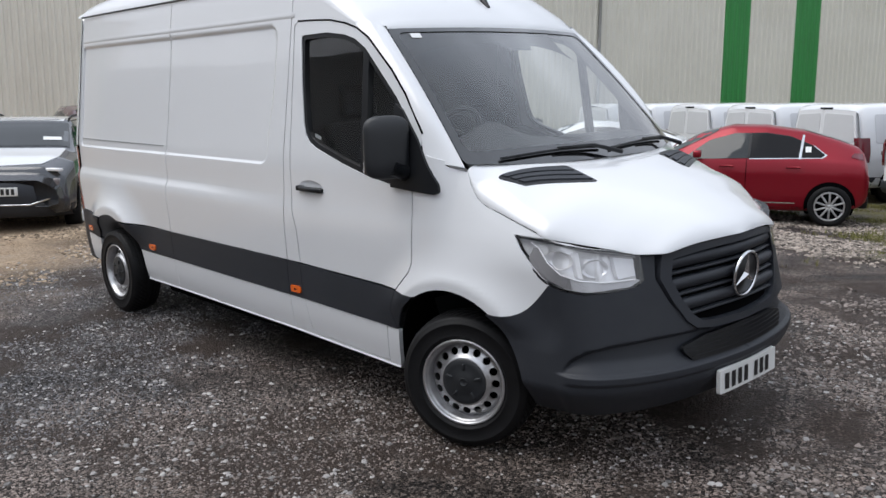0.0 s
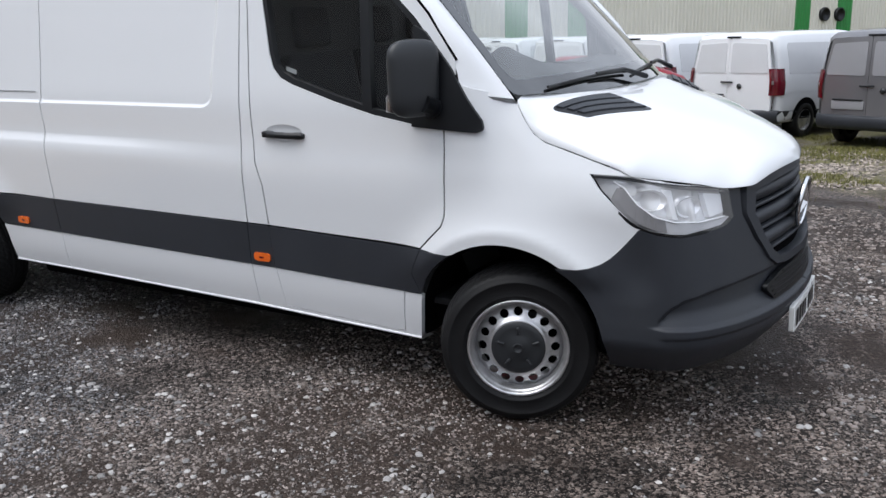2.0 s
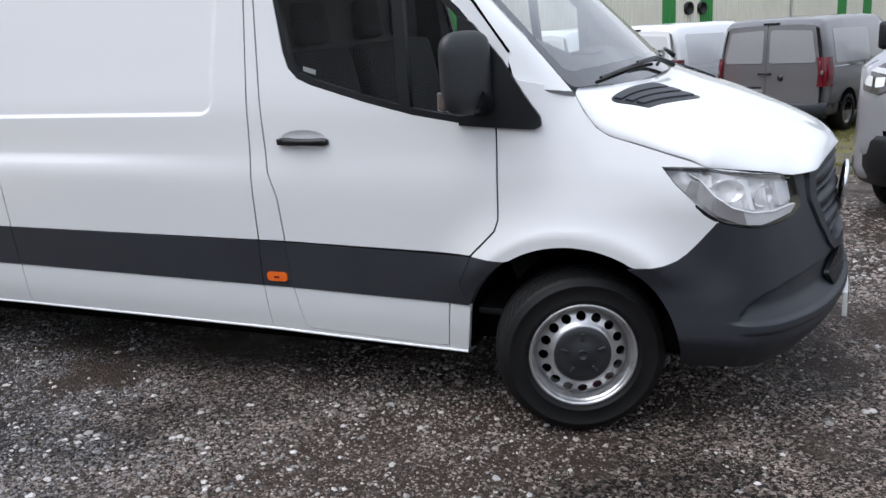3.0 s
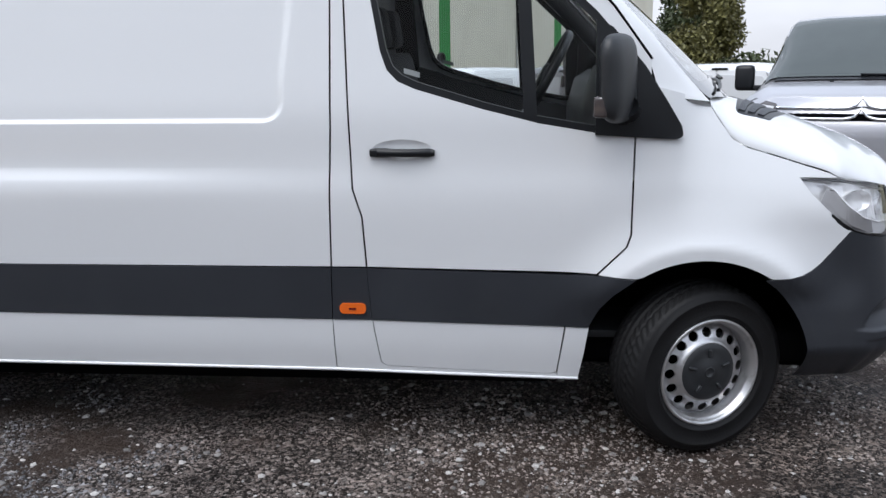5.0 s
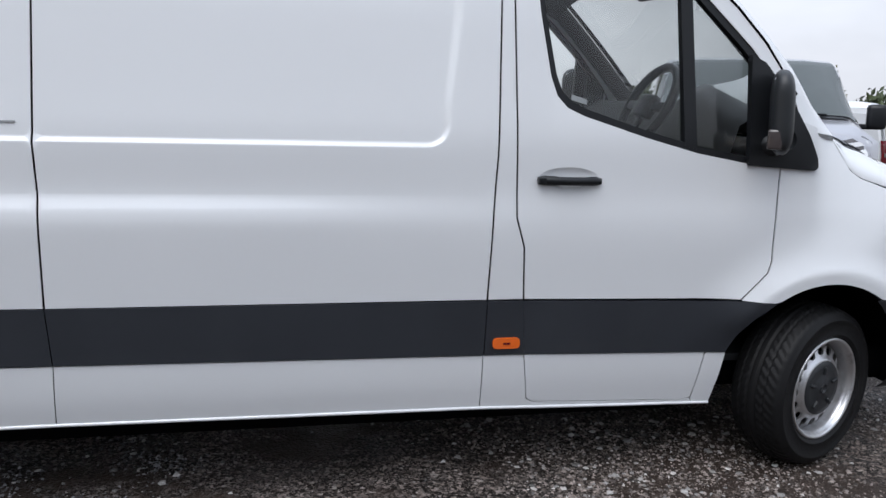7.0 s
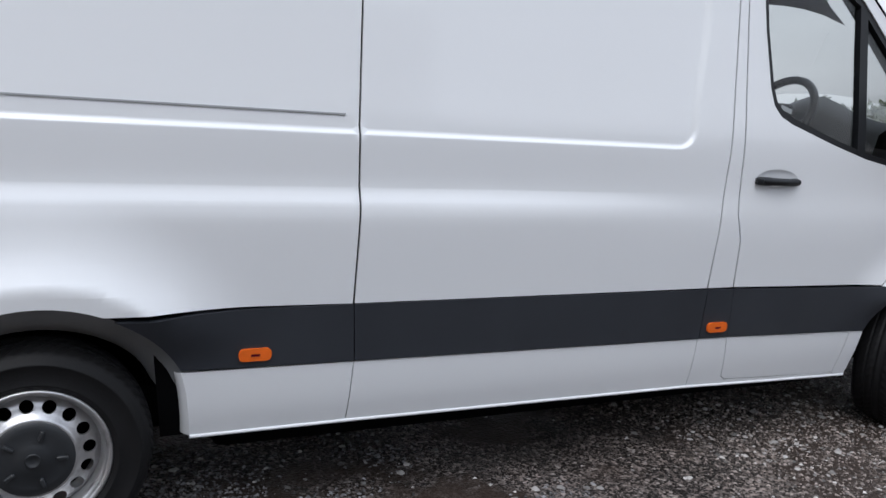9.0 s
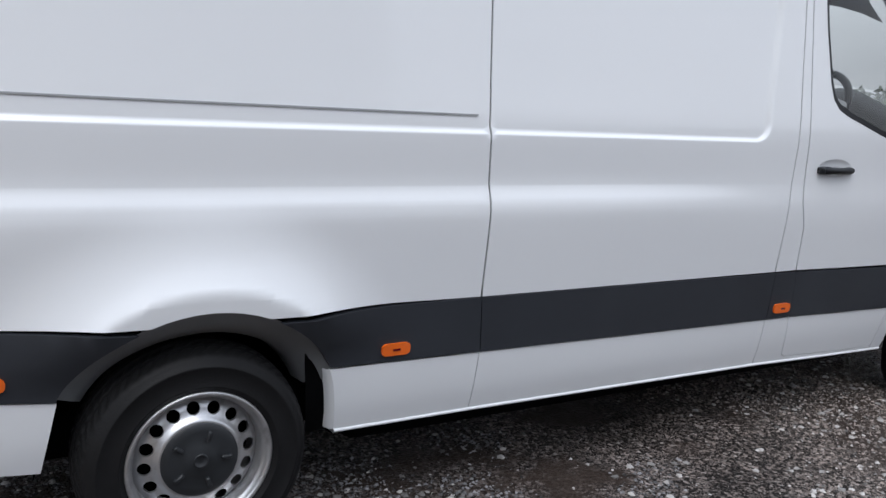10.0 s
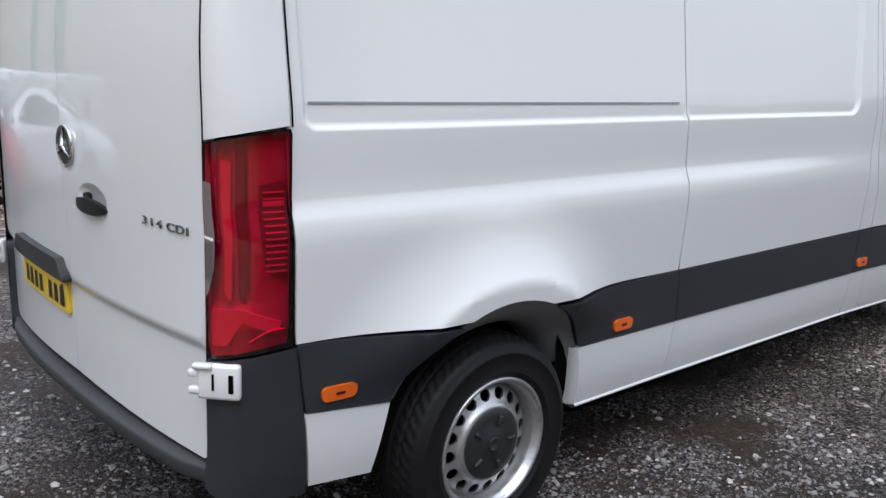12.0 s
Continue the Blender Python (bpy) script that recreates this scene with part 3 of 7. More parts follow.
for u in (31.75, 32.75):
    cowl = revolve([(0.30, -0.02), (0.30, -0.16), (0.25, -0.18), (0.24, -0.06), (0.001, -0.05)], 24)
    bmesh.ops.transform(cowl, matrix=Matrix.Translation((u, 0, 2.75)) @ Matrix.Rotation(radians(90), 4, "Z"), verts=cowl.verts)
    part("fan_outlet", cowl, BLACK, warehouse, "round black fan outlet")
part("wall_notice", box(-5.12, -0.07, 2.30, -4.98, -0.045, 2.62, 0.004), PAPER, warehouse, "small white notice")

# the plain clad wall on the camera's side, unseen but for reflections in glass
opposite = new("facing_wall")
opposite.matrix_world = pose(-13.0, 10.0, -0.45, 0, 0, 90)
tagged(opposite, "plain grey ribbed steel wall across the yard", "wall", kind="structure")
# its grey and height are tuned for the light reaching the van's flank
WALLGREY = material("grey_steel_cladding", (0.28, 0.28, 0.28), 0.55, vary=0.06, scale=0.6)
part("wall_sheet", ribbed(-13.0, 30.0, 0.0, 5.8), WALLGREY, opposite, smooth=False)
part("wall_back", box(-13.0, 0.02, 0.0, 30.0, 0.25, 5.8), WALLGREY, opposite, smooth=False)

# ---- trees and the far edge ----
LEAF = material("dark_foliage", (0.045, 0.060, 0.022), 0.6, vary=0.35, scale=3.0, island=0.45)
LEAF2 = material("autumn_foliage", (0.125, 0.118, 0.040), 0.6, vary=0.35, scale=3.0, island=0.5)
BARK = material("bark", (0.055, 0.045, 0.035), 0.9, vary=0.3, scale=6.0, bump=0.4, bump_scale=30.0)


def foliage(rng, blobs, count, size):
    """Many small leaf sprays spread through the given ellipsoids."""
    weights = np.array([b[3] * b[4] * b[5] for b in blobs])
    pick = rng.choice(len(blobs), count, p=weights / weights.sum())
    bl = np.array(blobs)[pick]
    d = rng.normal(size=(count, 3))
    d /= np.linalg.norm(d, axis=1, keepdims=True)
    r = rng.random(count) ** 0.4
    c = bl[:, :3] + d * r[:, None] * bl[:, 3:] * (1 + 0.14 * rng.normal(size=(count, 1)))
    a = rng.normal(size=(count, 3))
    a /= np.linalg.norm(a, axis=1, keepdims=True)
    b = np.cross(a, rng.normal(size=(count, 3)))
    b /= np.linalg.norm(b, axis=1, keepdims=True)
    s = size * rng.uniform(0.5, 1.4, (count, 1))
    quads = np.stack([c - a * s, c + b * s * 0.45, c + a * s, c - b * s * 0.45], 1).reshape(-1, 3)
    faces = np.arange(4 * count).reshape(-1, 4)
    me = bpy.data.meshes.new("crown")
    me.from_pydata(quads.tolist(), [], faces.tolist())
    return me


def tree(x, y, h, w, seed, mat, count=9000, slim=1.0, leaf=0.22):
    rng = np.random.default_rng(seed)
    t = new("tree")
    t.matrix_world = pose(x, y, float(ground_z(x, y)) - 0.05, 0, 0, float(rng.uniform(0, 360)))
    tagged(t, "tall leafy tree with a dense uneven crown", "tree", "trees behind the yard")
    trunk = tube([(0, 0, 0), (0.05, 0.02, h * 0.3), (0.02, 0.08, h * 0.6), (0, 0, h * 0.92)], [w * 0.10, w * 0.07, w * 0.045, 0.02], 9)
    blobs = []
    for k in range(16):
        a, f = rng.uniform(0, 2 * math.pi), rng.uniform(0.0, 1.0)
        zc = h * (0.16 + 0.76 * f)
        rad = w * (0.55 - 0.42 * f) * slim
        blobs.append((rad * math.cos(a) * 0.8, rad * math.sin(a) * 0.8, zc, w * (0.42 - 0.2 * f), w * (0.42 - 0.2 * f), h * 0.11))
        limb = tube([(0, 0, zc - h * 0.10), (rad * math.cos(a) * 0.7, rad * math.sin(a) * 0.7, zc)], [w * 0.025, 0.012], 5)
        trunk = join(trunk, limb)
    part("trunk", trunk, BARK, t)
    me = foliage(rng, blobs, count, leaf)
    me.materials.append(mat)
    crown = new("crown", me)
    crown.parent = t
    return t


tree(40.0, -8.5, 11.0, 2.5, 11, LEAF2, 30000, leaf=0.12)
tree(50.0, -35.7, 4.9, 2.9, 14, LEAF2, 16000, leaf=0.12)
tree(47.0, -8.7, 12.0, 2.4, 13, LEAF, 24000, leaf=0.14)
rng = np.random.default_rng(21)
# the far hedge of woods that closes the yard all round
blobs = []
for k in range(330):
    a = 2 * math.pi * k / 330 + rng.uniform(-0.01, 0.01)
    east = abs(((math.degrees(a) + 180) % 360) - 180 + 30) < 45
    far = 175.0 if not east else 210.0
    hgt = rng.uniform(5.0, 8.5) * (1.0 if east else 1.5)
    blobs.append((far * math.cos(a), far * math.sin(a), hgt * 0.42, 4.5, 4.5, hgt * 0.62))
me = foliage(rng, blobs, 150000, 0.9)
me.materials.append(LEAF)
woods = new("far_woods", me)
tagged(woods, "distant dark line of trees round the yard", "woods", kind="stuff")


# ================= the white panel van =================
van = new("van")
van.matrix_world = LEAN
tagged(van, "white high-roof panel van with dark plastic bumpers on wet gravel", "van")

ZP = (0.20, 0.28, 0.33, 0.42, 0.53, 0.76, 1.02, 1.07, 1.125, 1.30, 1.36, 1.50, 2.10, 2.36, 2.46, 2.54)
XP = (0.906, 0.920, 0.934, 0.955, 0.966, 0.974, 0.989, 0.989, 0.974, 0.977, 0.974, 0.953, 0.872, 0.832, 0.79, 0.70)
TY = (-0.60, -0.52, -0.31, -0.20, 0.0, 0.35, 1.0)
TX = (0.10, 0.080, 0.052, 0.043, 0.028, 0.008, 0.0)
ARCH_F, ARCH_R = (0.045, 0.345), (3.91, 0.346)
# the seam between bonnet and front wing: y -> x, z
SEAM_Y = (-0.45, -0.41, -0.31, -0.21, -0.10, -0.05, -0.005, 0.03)
SEAM_X = (0.879, 0.882, 0.885, 0.886, 0.886, 0.883, 0.877, 0.862)
SEAM_Z = (1.090, 1.110, 1.142, 1.174, 1.208, 1.240, 1.300, 1.357)


def half_width(y, z):
    """The half width of the body side at y (to the rear) and z (up)."""
    y, z = np.asarray(y, float), np.asarray(z, float)
    w = sum(np.interp(z + d, ZP, XP) for d in np.linspace(-0.034, 0.034, 9)) / 9
    # the crease along the load side fades out over the cab doors
    soft_w = sum(np.interp(z + d, ZP, XP) for d in np.linspace(-0.11, 0.11, 9)) / 9
    w = soft_w + (w - soft_w) * (0.25 + 0.75 * ramp(y, 1.0, 2.4)) * np.ones_like(w) if w.ndim else w
    w = w - np.interp(y, TY, TX)
    # the body draws in towards the rear corner
    w = w - 0.020 * ramp(y, 4.1, 4.75)
    # flared wheel arches
    for cy, cz in (ARCH_F, ARCH_R):
        r = np.hypot(y - cy, z - cz)
        # a flat lip round the opening, then a hollow that runs out into the side
        if cy > 1:
            w = w + 0.074 * (1 - np.clip((r - 0.515) / 0.26, 0, 1)) ** 2.2 * ramp(z, 0.58, 0.78)
        else:
            w = w + 0.050 * (1 - np.clip((r - 0.500) / 0.22, 0, 1)) ** 2.2 * ramp(z, 0.52, 0.74)
    # above the crease the load side is drawn in to fit the camera's view
    w = w - 0.011 * ramp(y, 1.5, 2.6) * ramp(z, 1.085, 1.15)
    # the sunk upper panel
    dz = np.minimum(z - 1.312, 2.118 - z)
    df, dr = y - 1.568 - 0.045 * ramp(z, 1.85, 1.35), 4.578 - y
    rf, rr = 0.085, 0.040
    inf = np.where((df < rf) & (dz < rf), rf - np.hypot(rf - df, rf - dz), np.minimum(df, dz))
    inr = np.where((dr < rr) & (dz < rr), rr - np.hypot(rr - dr, rr - dz), np.minimum(dr, dz))
    soft = np.minimum(ramp(inf, 0.0, 0.013 + 0.022 * ramp(dz - df, 0.0, 0.12)), ramp(inr, 0.0, 0.013))
    w = w - 0.014 * soft
    # the front wing leans in to meet the bonnet
    zs = np.interp(y, SEAM_Y, SEAM_Z)
    xs = np.interp(y, SEAM_Y, SEAM_X)
    k = np.clip((z - 0.92) / np.maximum(zs - 0.92, 0.05), 0, 1.15)
    front = 1 - ramp(y, 0.025, 0.215)
    lean_in = (w - xs) * k ** 1.8
    return w - lean_in * front


def side(sign=-1, out=0.0):
    return lambda y, z: np.stack([sign * (half_width(y, z) + out), y, z], 1)


def both(name, poly, mat, ys, zs, label="", lip=0.008, out=0.0, parent=None, holes=(), edge=0.03, left=True):
    """A body-side panel on the right flank and its mirror image on the left."""
    made = []
    for sign in (-1, 1) if left else (-1,):
        bm = patch(poly, side(sign, out), ys, zs, lip, (-sign, 0, 0), holes, edge)
        made.append(part(name, bm, mat, parent or van, label))
    return made


GAP = 0.0036
zfine = lines(0.2, 2.5, 0.045, (1.02, 1.035, 1.05, 1.065, 1.08, 1.095, 1.11, 1.125, 1.14, 1.30, 1.308, 1.312, 1.316, 1.320, 1.325, 1.332, 1.340, 1.35, 1.36, 1.37, 1.38, 1.39, 1.40, 2.095, 2.103, 2.111, 2.12))
# --- upper flank panels
arch_r_top = [(y, z) for y, z in arc(*ARCH_R, 0.458, 155, 25, 24) if z > 0.757]
rear_panel = [(2.968 + GAP, 0.762), (2.969 + GAP, 1.12), (2.978 + GAP, 1.31), (2.972 + GAP, 1.75), (2.969 + GAP, 2.36), (4.60, 2.36), (4.612, 1.60), (4.622, 1.32), (4.604, 0.782)]
rear_panel += arch_r_top[::1] if arch_r_top[0][0] > arch_r_top[-1][0] else arch_r_top[::-1]
ydense = lines(1.40, 4.66, 0.05, (1.565, 1.575, 1.585, 1.592, 1.60, 1.607, 1.615, 1.622, 1.63, 1.64, 1.65, 1.66, 1.67, 1.68, 1.69, 1.70, 1.71, 4.535, 4.55, 4.555, 4.56, 4.565, 4.57, 4.575, 4.585))
yarch = lines(3.20, 4.60, 0.022)
both("rear_side_panel", rear_panel, WHITE, np.unique(np.concatenate([ydense, yarch])), np.unique(np.concatenate([zfine, lines(0.76, 1.08, 0.018)])), "white painted steel side panel, speckled with rain")
mid_panel = [(1.458 + GAP, 0.760), (1.450 + GAP, 1.08), (1.440 + GAP, 1.29), (1.434 + GAP, 1.80), (1.430 + GAP, 2.36), (2.969 - GAP, 2.36), (2.972 - GAP, 1.75), (2.978 - GAP, 1.31), (2.969 - GAP, 1.12), (2.968 - GAP, 0.762)]
both("middle_side_panel", mid_panel, WHITE, ydense, zfine, "white painted steel side panel, speckled with rain")
pillar = [(1.320 + GAP, 0.760), (1.330 + GAP, 0.955), (1.363 + GAP, 1.063), (1.376 + GAP, 1.486), (1.385 + GAP, 1.787), (1.395 + GAP, 2.105), (1.362, 2.128), (1.25, 2.126), (1.06, 2.116), (0.917, 2.092), (0.83, 2.068), (0.83, 2.085), (0.917, 2.118), (1.06, 2.185), (1.25, 2.275), (1.40, 2.36), (1.430 - GAP, 2.36), (1.434 - GAP, 1.80), (1.440 - GAP, 1.29), (1.450 - GAP, 1.08), (1.458 - GAP, 0.760)]
both("door_pillar", pillar, WHITE, lines(0.9, 1.5, 0.04), zfine)
# --- front door skin with its window opening
window_edge = [(1.322, 2.045), (1.291, 1.787), (1.250, 1.567), (1.226, 1.500), (1.185, 1.458), (1.120, 1.430), (0.875, 1.357), (0.668, 1.304), (0.459, 1.268), (0.30, 1.262), (0.285, 1.50), (0.46, 1.70), (0.735, 1.952), (0.83, 2.005), (0.92, 2.030), (1.08, 2.050)]
door = [(0.441 + GAP, 0.742), (0.336 + GAP, 0.846), (0.320 + GAP, 0.890), (0.316 + GAP, 1.250), (0.252 + GAP, 1.262), (0.262 + GAP, 1.53), (0.40, 1.718), (0.519 + GAP, 1.840), (0.718 + GAP, 2.005), (0.82, 2.060), (0.917, 2.088), (1.06, 2.112), (1.25, 2.122), (1.362, 2.124), (1.395 - GAP, 2.100), (1.385 - GAP, 1.787), (1.376 - GAP, 1.486), (1.363 - GAP, 1.063), (1.330 - GAP, 0.955), (1.320 - GAP, 0.760)]
handle_cup = [(1.172 + 0.115 * math.cos(a), 1.208 + 0.040 * math.sin(a)) for a in [2 * math.pi * i / 20 for i in range(20)]]
doors = both("front_door", door, WHITE, lines(0.2, 1.45, 0.035), zfine, "white front door", holes=[fillet(window_edge, 0.02), handle_cup], edge=0.022)
for sign, d in zip((-1, 1), doors):
    # hollow behind the handle
    def cup(y, z, s=sign):
        r = np.clip(((y - 1.172) / 0.115) ** 2 + ((z - 1.208) / 0.040) ** 2, 0, 1)
        return np.stack([s * (half_width(y, z) - 0.010 * (1 - r) ** 0.6), y, z], 1)
    part("handle_recess", patch(handle_cup, cup, lines(1.05, 1.30, 0.015), lines(1.16, 1.26, 0.008)), WHITE, d)
    xo = half_width(1.17, 1.20)
    grip = [(sign * (xo + 0.004 + 0.016 * math.sin(math.pi * min(1, max(0, (i - 1) / 10)))), 1.292 - 0.242 * i / 12, 1.200 - 0.002 * i / 12) for i in range(13)]
    h = tube(grip, [0.012] + [0.0175] * 3 + [0.0155] * 6 + [0.0170] * 2 + [0.011], 12)
    part("door_handle", h, BLACK, d, "black pull handle")
    part("lock_cap", box(sign * (xo + 0.012) - 0.012, 1.262, 1.186, sign * (xo + 0.012) + 0.012, 1.292, 1.214, 0.006), BLACK, d)
    # window: glass, rubber surround, divider
    part("window_glass", patch(window_edge, side(sign, -0.022), lines(0.2, 1.4, 0.1), lines(1.2, 2.1, 0.1)), GLASS, d, "clear door glass").visible_shadow = False
    inner = [(y, z) for y, z in fillet([(1.296, 2.022), (1.270, 1.790), (1.228, 1.575), (1.205, 1.515), (1.170, 1.482), (1.110, 1.455), (0.870, 1.382), (0.668, 1.330), (0.470, 1.296), (0.40, 1.290), (0.395, 1.585), (0.49, 1.690), (0.755, 1.935), (0.845, 1.982), (0.93, 2.007), (1.08, 2.026)], 0.02)]
    part("window_surround", patch(fillet(window_edge, 0.02), side(sign, -0.006), [], [], 0.03, (-sign, 0, 0), [inner], 0.03), BLACK, d, "black rubber window surround")
    part("window_sticker", patch([(1.165, 1.487), (1.105, 1.470), (1.105, 1.490), (1.165, 1.507)], side(sign, -0.0235), [], []), GROOVE_STICKER_GREY, d)
    part("window_divider", patch([(0.755, 1.94), (0.748, 1.785), (0.722, 1.330), (0.672, 1.318), (0.700, 1.785), (0.708, 1.905)], side(sign, -0.004), [], [], 0.03, (-sign, 0, 0)), BLACK, d)
# --- front wing
arch_f = [(y, z) for y, z in arc(*ARCH_F, 0.452, 138, 48, 24)]
seam_pts = [(y, z - 0.003) for y, z in zip(SEAM_Y, SEAM_Z)]
# the boundary between front wing and bumper, shared by both
WING_LINE = [(-0.503, 0.894), (-0.482, 0.871), (-0.452, 0.836), (-0.422, 0.802), (-0.392, 0.772), (-0.358, 0.748), (-0.318, 0.732), (-0.268, 0.724), (-0.215, 0.722)]
wing = [(0.441 - GAP, 0.738), (0.336 - GAP, 0.843), (0.320 - GAP, 0.890), (0.316 - GAP, 1.250), (0.255, 1.262), (0.236, 1.43), (0.107, 1.396)] + seam_pts[::-1] + [(-0.446, 1.090), (-0.297, 1.095), (-0.342, 1.035), (-0.405, 0.975), (-0.46, 0.925)] + WING_LINE
wing += [(y, z) for y, z in arch_f if z > 0.722 and y < 0.29] + [(0.30, 0.728)]
both("front_wing", wing, WHITE, lines(-0.55, 0.45, 0.025), lines(0.7, 1.42, 0.018, (1.25, 1.30)), "white front wing", edge=0.014)
# --- rub strips
STRIPS = [
    [(0.441, 0.735), (0.553, 0.732), (1.319, 0.752), (1.305, 0.545), (0.557, 0.525), (0.470, 0.520), (0.500, 0.62)],
    [(1.3205, 0.752), (1.4555, 0.754), (1.4595, 0.546), (1.3065, 0.545)],
    [(1.4595, 0.754), (2.9655, 0.760), (2.9500, 0.562), (1.4635, 0.546)],
    [(2.9695, 0.760), (3.48, 0.757), (3.62, 0.752)] + arc(*ARCH_R, 0.456, 116, 150.5, 10) + [(2.9540, 0.562)],
    [(4.14, 0.757), (4.24, 0.763), (4.600, 0.779), (4.574, 0.590), (4.306, 0.562)] + arc(*ARCH_R, 0.456, 30, 64, 10),
]
for poly in STRIPS:
    both("rub_strip", poly, PLASTIC, lines(0.4, 4.7, 0.08), lines(0.5, 0.8, 0.05), "dark grey grained plastic rub strip", out=0.005, lip=0.03)
part("strip_end", patch([(0.441, 0.735), (0.300, 0.724), (0.38, 0.66), (0.43, 0.60), (0.470, 0.520), (0.500, 0.62)], side(-1, 0.003), lines(0.3, 0.5, 0.03), lines(0.5, 0.75, 0.03), 0.010), PLASTIC, van)
# --- lower sill panels
SILLS = [
    [(0.466, 0.517), (0.553, 0.520), (0.582, 0.3200), (0.577, 0.3045), (0.500, 0.3020), (0.482, 0.40)],
    [(0.559, 0.522), (1.303, 0.541), (1.277, 0.3600), (1.255, 0.3440), (0.622, 0.3180), (0.586, 0.3240)],
    [(1.307, 0.541), (1.4605, 0.542), (1.4580, 0.3300), (0.580, 0.3046), (0.586, 0.3200), (0.622, 0.3160), (1.257, 0.3410), (1.280, 0.3580)],
    [(1.4645, 0.542), (2.9500, 0.558), (2.9560, 0.3420), (1.4620, 0.3300)],
    [(2.9540, 0.558), (3.512, 0.561), (3.495, 0.50), (3.482, 0.40), (3.478, 0.3420), (2.9600, 0.3420)],
    [(4.305, 0.558), (4.572, 0.586), (4.548, 0.3670), (4.345, 0.3470), (4.330, 0.43)],
]
for poly in SILLS:
    both("lower_sill_panel", poly, WHITE, lines(0.4, 4.7, 0.1), lines(0.3, 0.6, 0.03), lip=0.025)
for sign in (-1, 1):
    rows = []
    for y in np.linspace(0.50, 3.476, 40):
        zb = float(np.interp(y, (0.50, 1.46, 2.94, 3.476), (0.303, 0.331, 0.343, 0.343)))
        x = float(half_width(y, zb))
        rows.append([(sign * (x - 0.002), y, zb + 0.001), (sign * (x + 0.004), y, zb - 0.003), (sign * (x + 0.005), y, zb - 0.009), (sign * (x - 0.004), y, zb - 0.015), (sign * (x - 0.10), y, zb - 0.022)])
    part("sill_flange", grid(rows), WHITE, van, "white folded sill edge")
# rounded returns of the sills into the rear wheel wells
for sign in (-1, 1):
    rows = []
    for y, z in ((3.512, 0.561), (3.503, 0.53), (3.495, 0.50), (3.487, 0.45), (3.482, 0.40), (3.478, 0.342)):
        x = float(half_width(y, z))
        rows.append([(sign * x, y - 0.002, z), (sign * (x - 0.010), y + 0.012, z), (sign * (x - 0.035), y + 0.022, z), (sign * (x - 0.13), y + 0.026, z)])
    part("sill_return", grid(rows), WHITE, van)
# dark seals along the door frames
for sign in (-1, 1):
    line = [(0.262, 1.53), (0.40, 1.718), (0.519, 1.840), (0.718, 2.005), (0.82, 2.060), (0.917, 2.089), (1.06, 2.114), (1.25, 2.124), (1.362, 2.126)]
    part("door_seal", tube([(sign * (float(half_width(y, z)) - 0.001), y, z) for y, z in line], 0.0055, 6), SEAM, van, "black door seal")
# --- amber side markers
for y0, z0 in ((1.379, 0.592), (3.288, 0.609), (4.480, 0.631)):
    for sign in (-1, 1):
        shape = fillet([(y0 - 0.052, z0 - 0.021), (y0 + 0.052, z0 - 0.021), (y0 + 0.052, z0 + 0.021), (y0 - 0.052, z0 + 0.021)], 0.019, 5)
        mk = part("side_marker", patch(shape, side(sign, 0.013), lines(y0 - 0.05, y0 + 0.05, 0.02), [z0], 0.014, (-sign, 0, 0), edge=0.01), AMBER, van, "orange side marker lamp")
        part("marker_slot", patch([(y0 - 0.014, z0 - 0.004), (y0 + 0.014, z0 - 0.004), (y0 + 0.014, z0 + 0.004), (y0 - 0.014, z0 + 0.004)], side(sign, 0.0165), [], []), TAILDARK, mk)
# --- the long groove above the rear panel's ledge: a raised grey strip paints its shade
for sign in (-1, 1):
    part("panel_groove", patch([(3.026, 1.3745), (4.555, 1.3815), (4.555, 1.3765), (3.026, 1.3690)], side(sign, 0.004), [], [], 0.008, (-sign, 0, 0), edge=0.06), GROOVE_STICKER_GREY, van)
# --- dark backing behind the gaps
for sign in (-1, 1):
    back = [(0.33, 0.74), (0.33, 1.24), (0.46, 1.24), (1.10, 1.40), (1.30, 1.46), (1.34, 2.12), (1.38, 2.34), (4.60, 2.34), (4.60, 0.78), (4.22, 0.72), (3.92, 0.84), (3.60, 0.72), (3.56, 0.33), (1.4, 0.33), (0.53, 0.34), (0.50, 0.62)]
    part("inner_skin", patch(back, side(sign, -0.034), lines(0.3, 4.7, 0.12), lines(0.3, 2.4, 0.10, (1.30, 1.33))), SEAM, van)

# --- roof with the high front cap
ROOF_Y = (0.70, 0.80, 0.92, 1.06, 1.25, 1.45, 1.80, 3.0, 4.3, 4.62, 4.74)
ROOF_Z = (2.075, 2.175, 2.275, 2.37, 2.47, 2.545, 2.59, 2.61, 2.60, 2.57, 2.50)
EDGE_Y = (0.70, 0.83, 0.917, 1.06, 1.25, 1.40, 4.8)
EDGE_Z = (2.052, 2.085, 2.118, 2.185, 2.275, 2.360, 2.360)


def screen(u, v):
    """The windscreen: u -1..1 across, v 0..1 from the cowl to the roof."""
    u, v = np.asarray(u, float), np.asarray(v, float)
    x = u * (0.868 - 0.095 * v)
    y = 0.040 + 0.665 * v - (0.19 - 0.09 * v) * (1 - np.abs(u) ** 2.2)
    z = 1.372 + 0.680 * v + 0.02 * np.sin(math.pi * v) + 0.012 * (1 - u * u)
    return np.stack([x, y, z], 1)


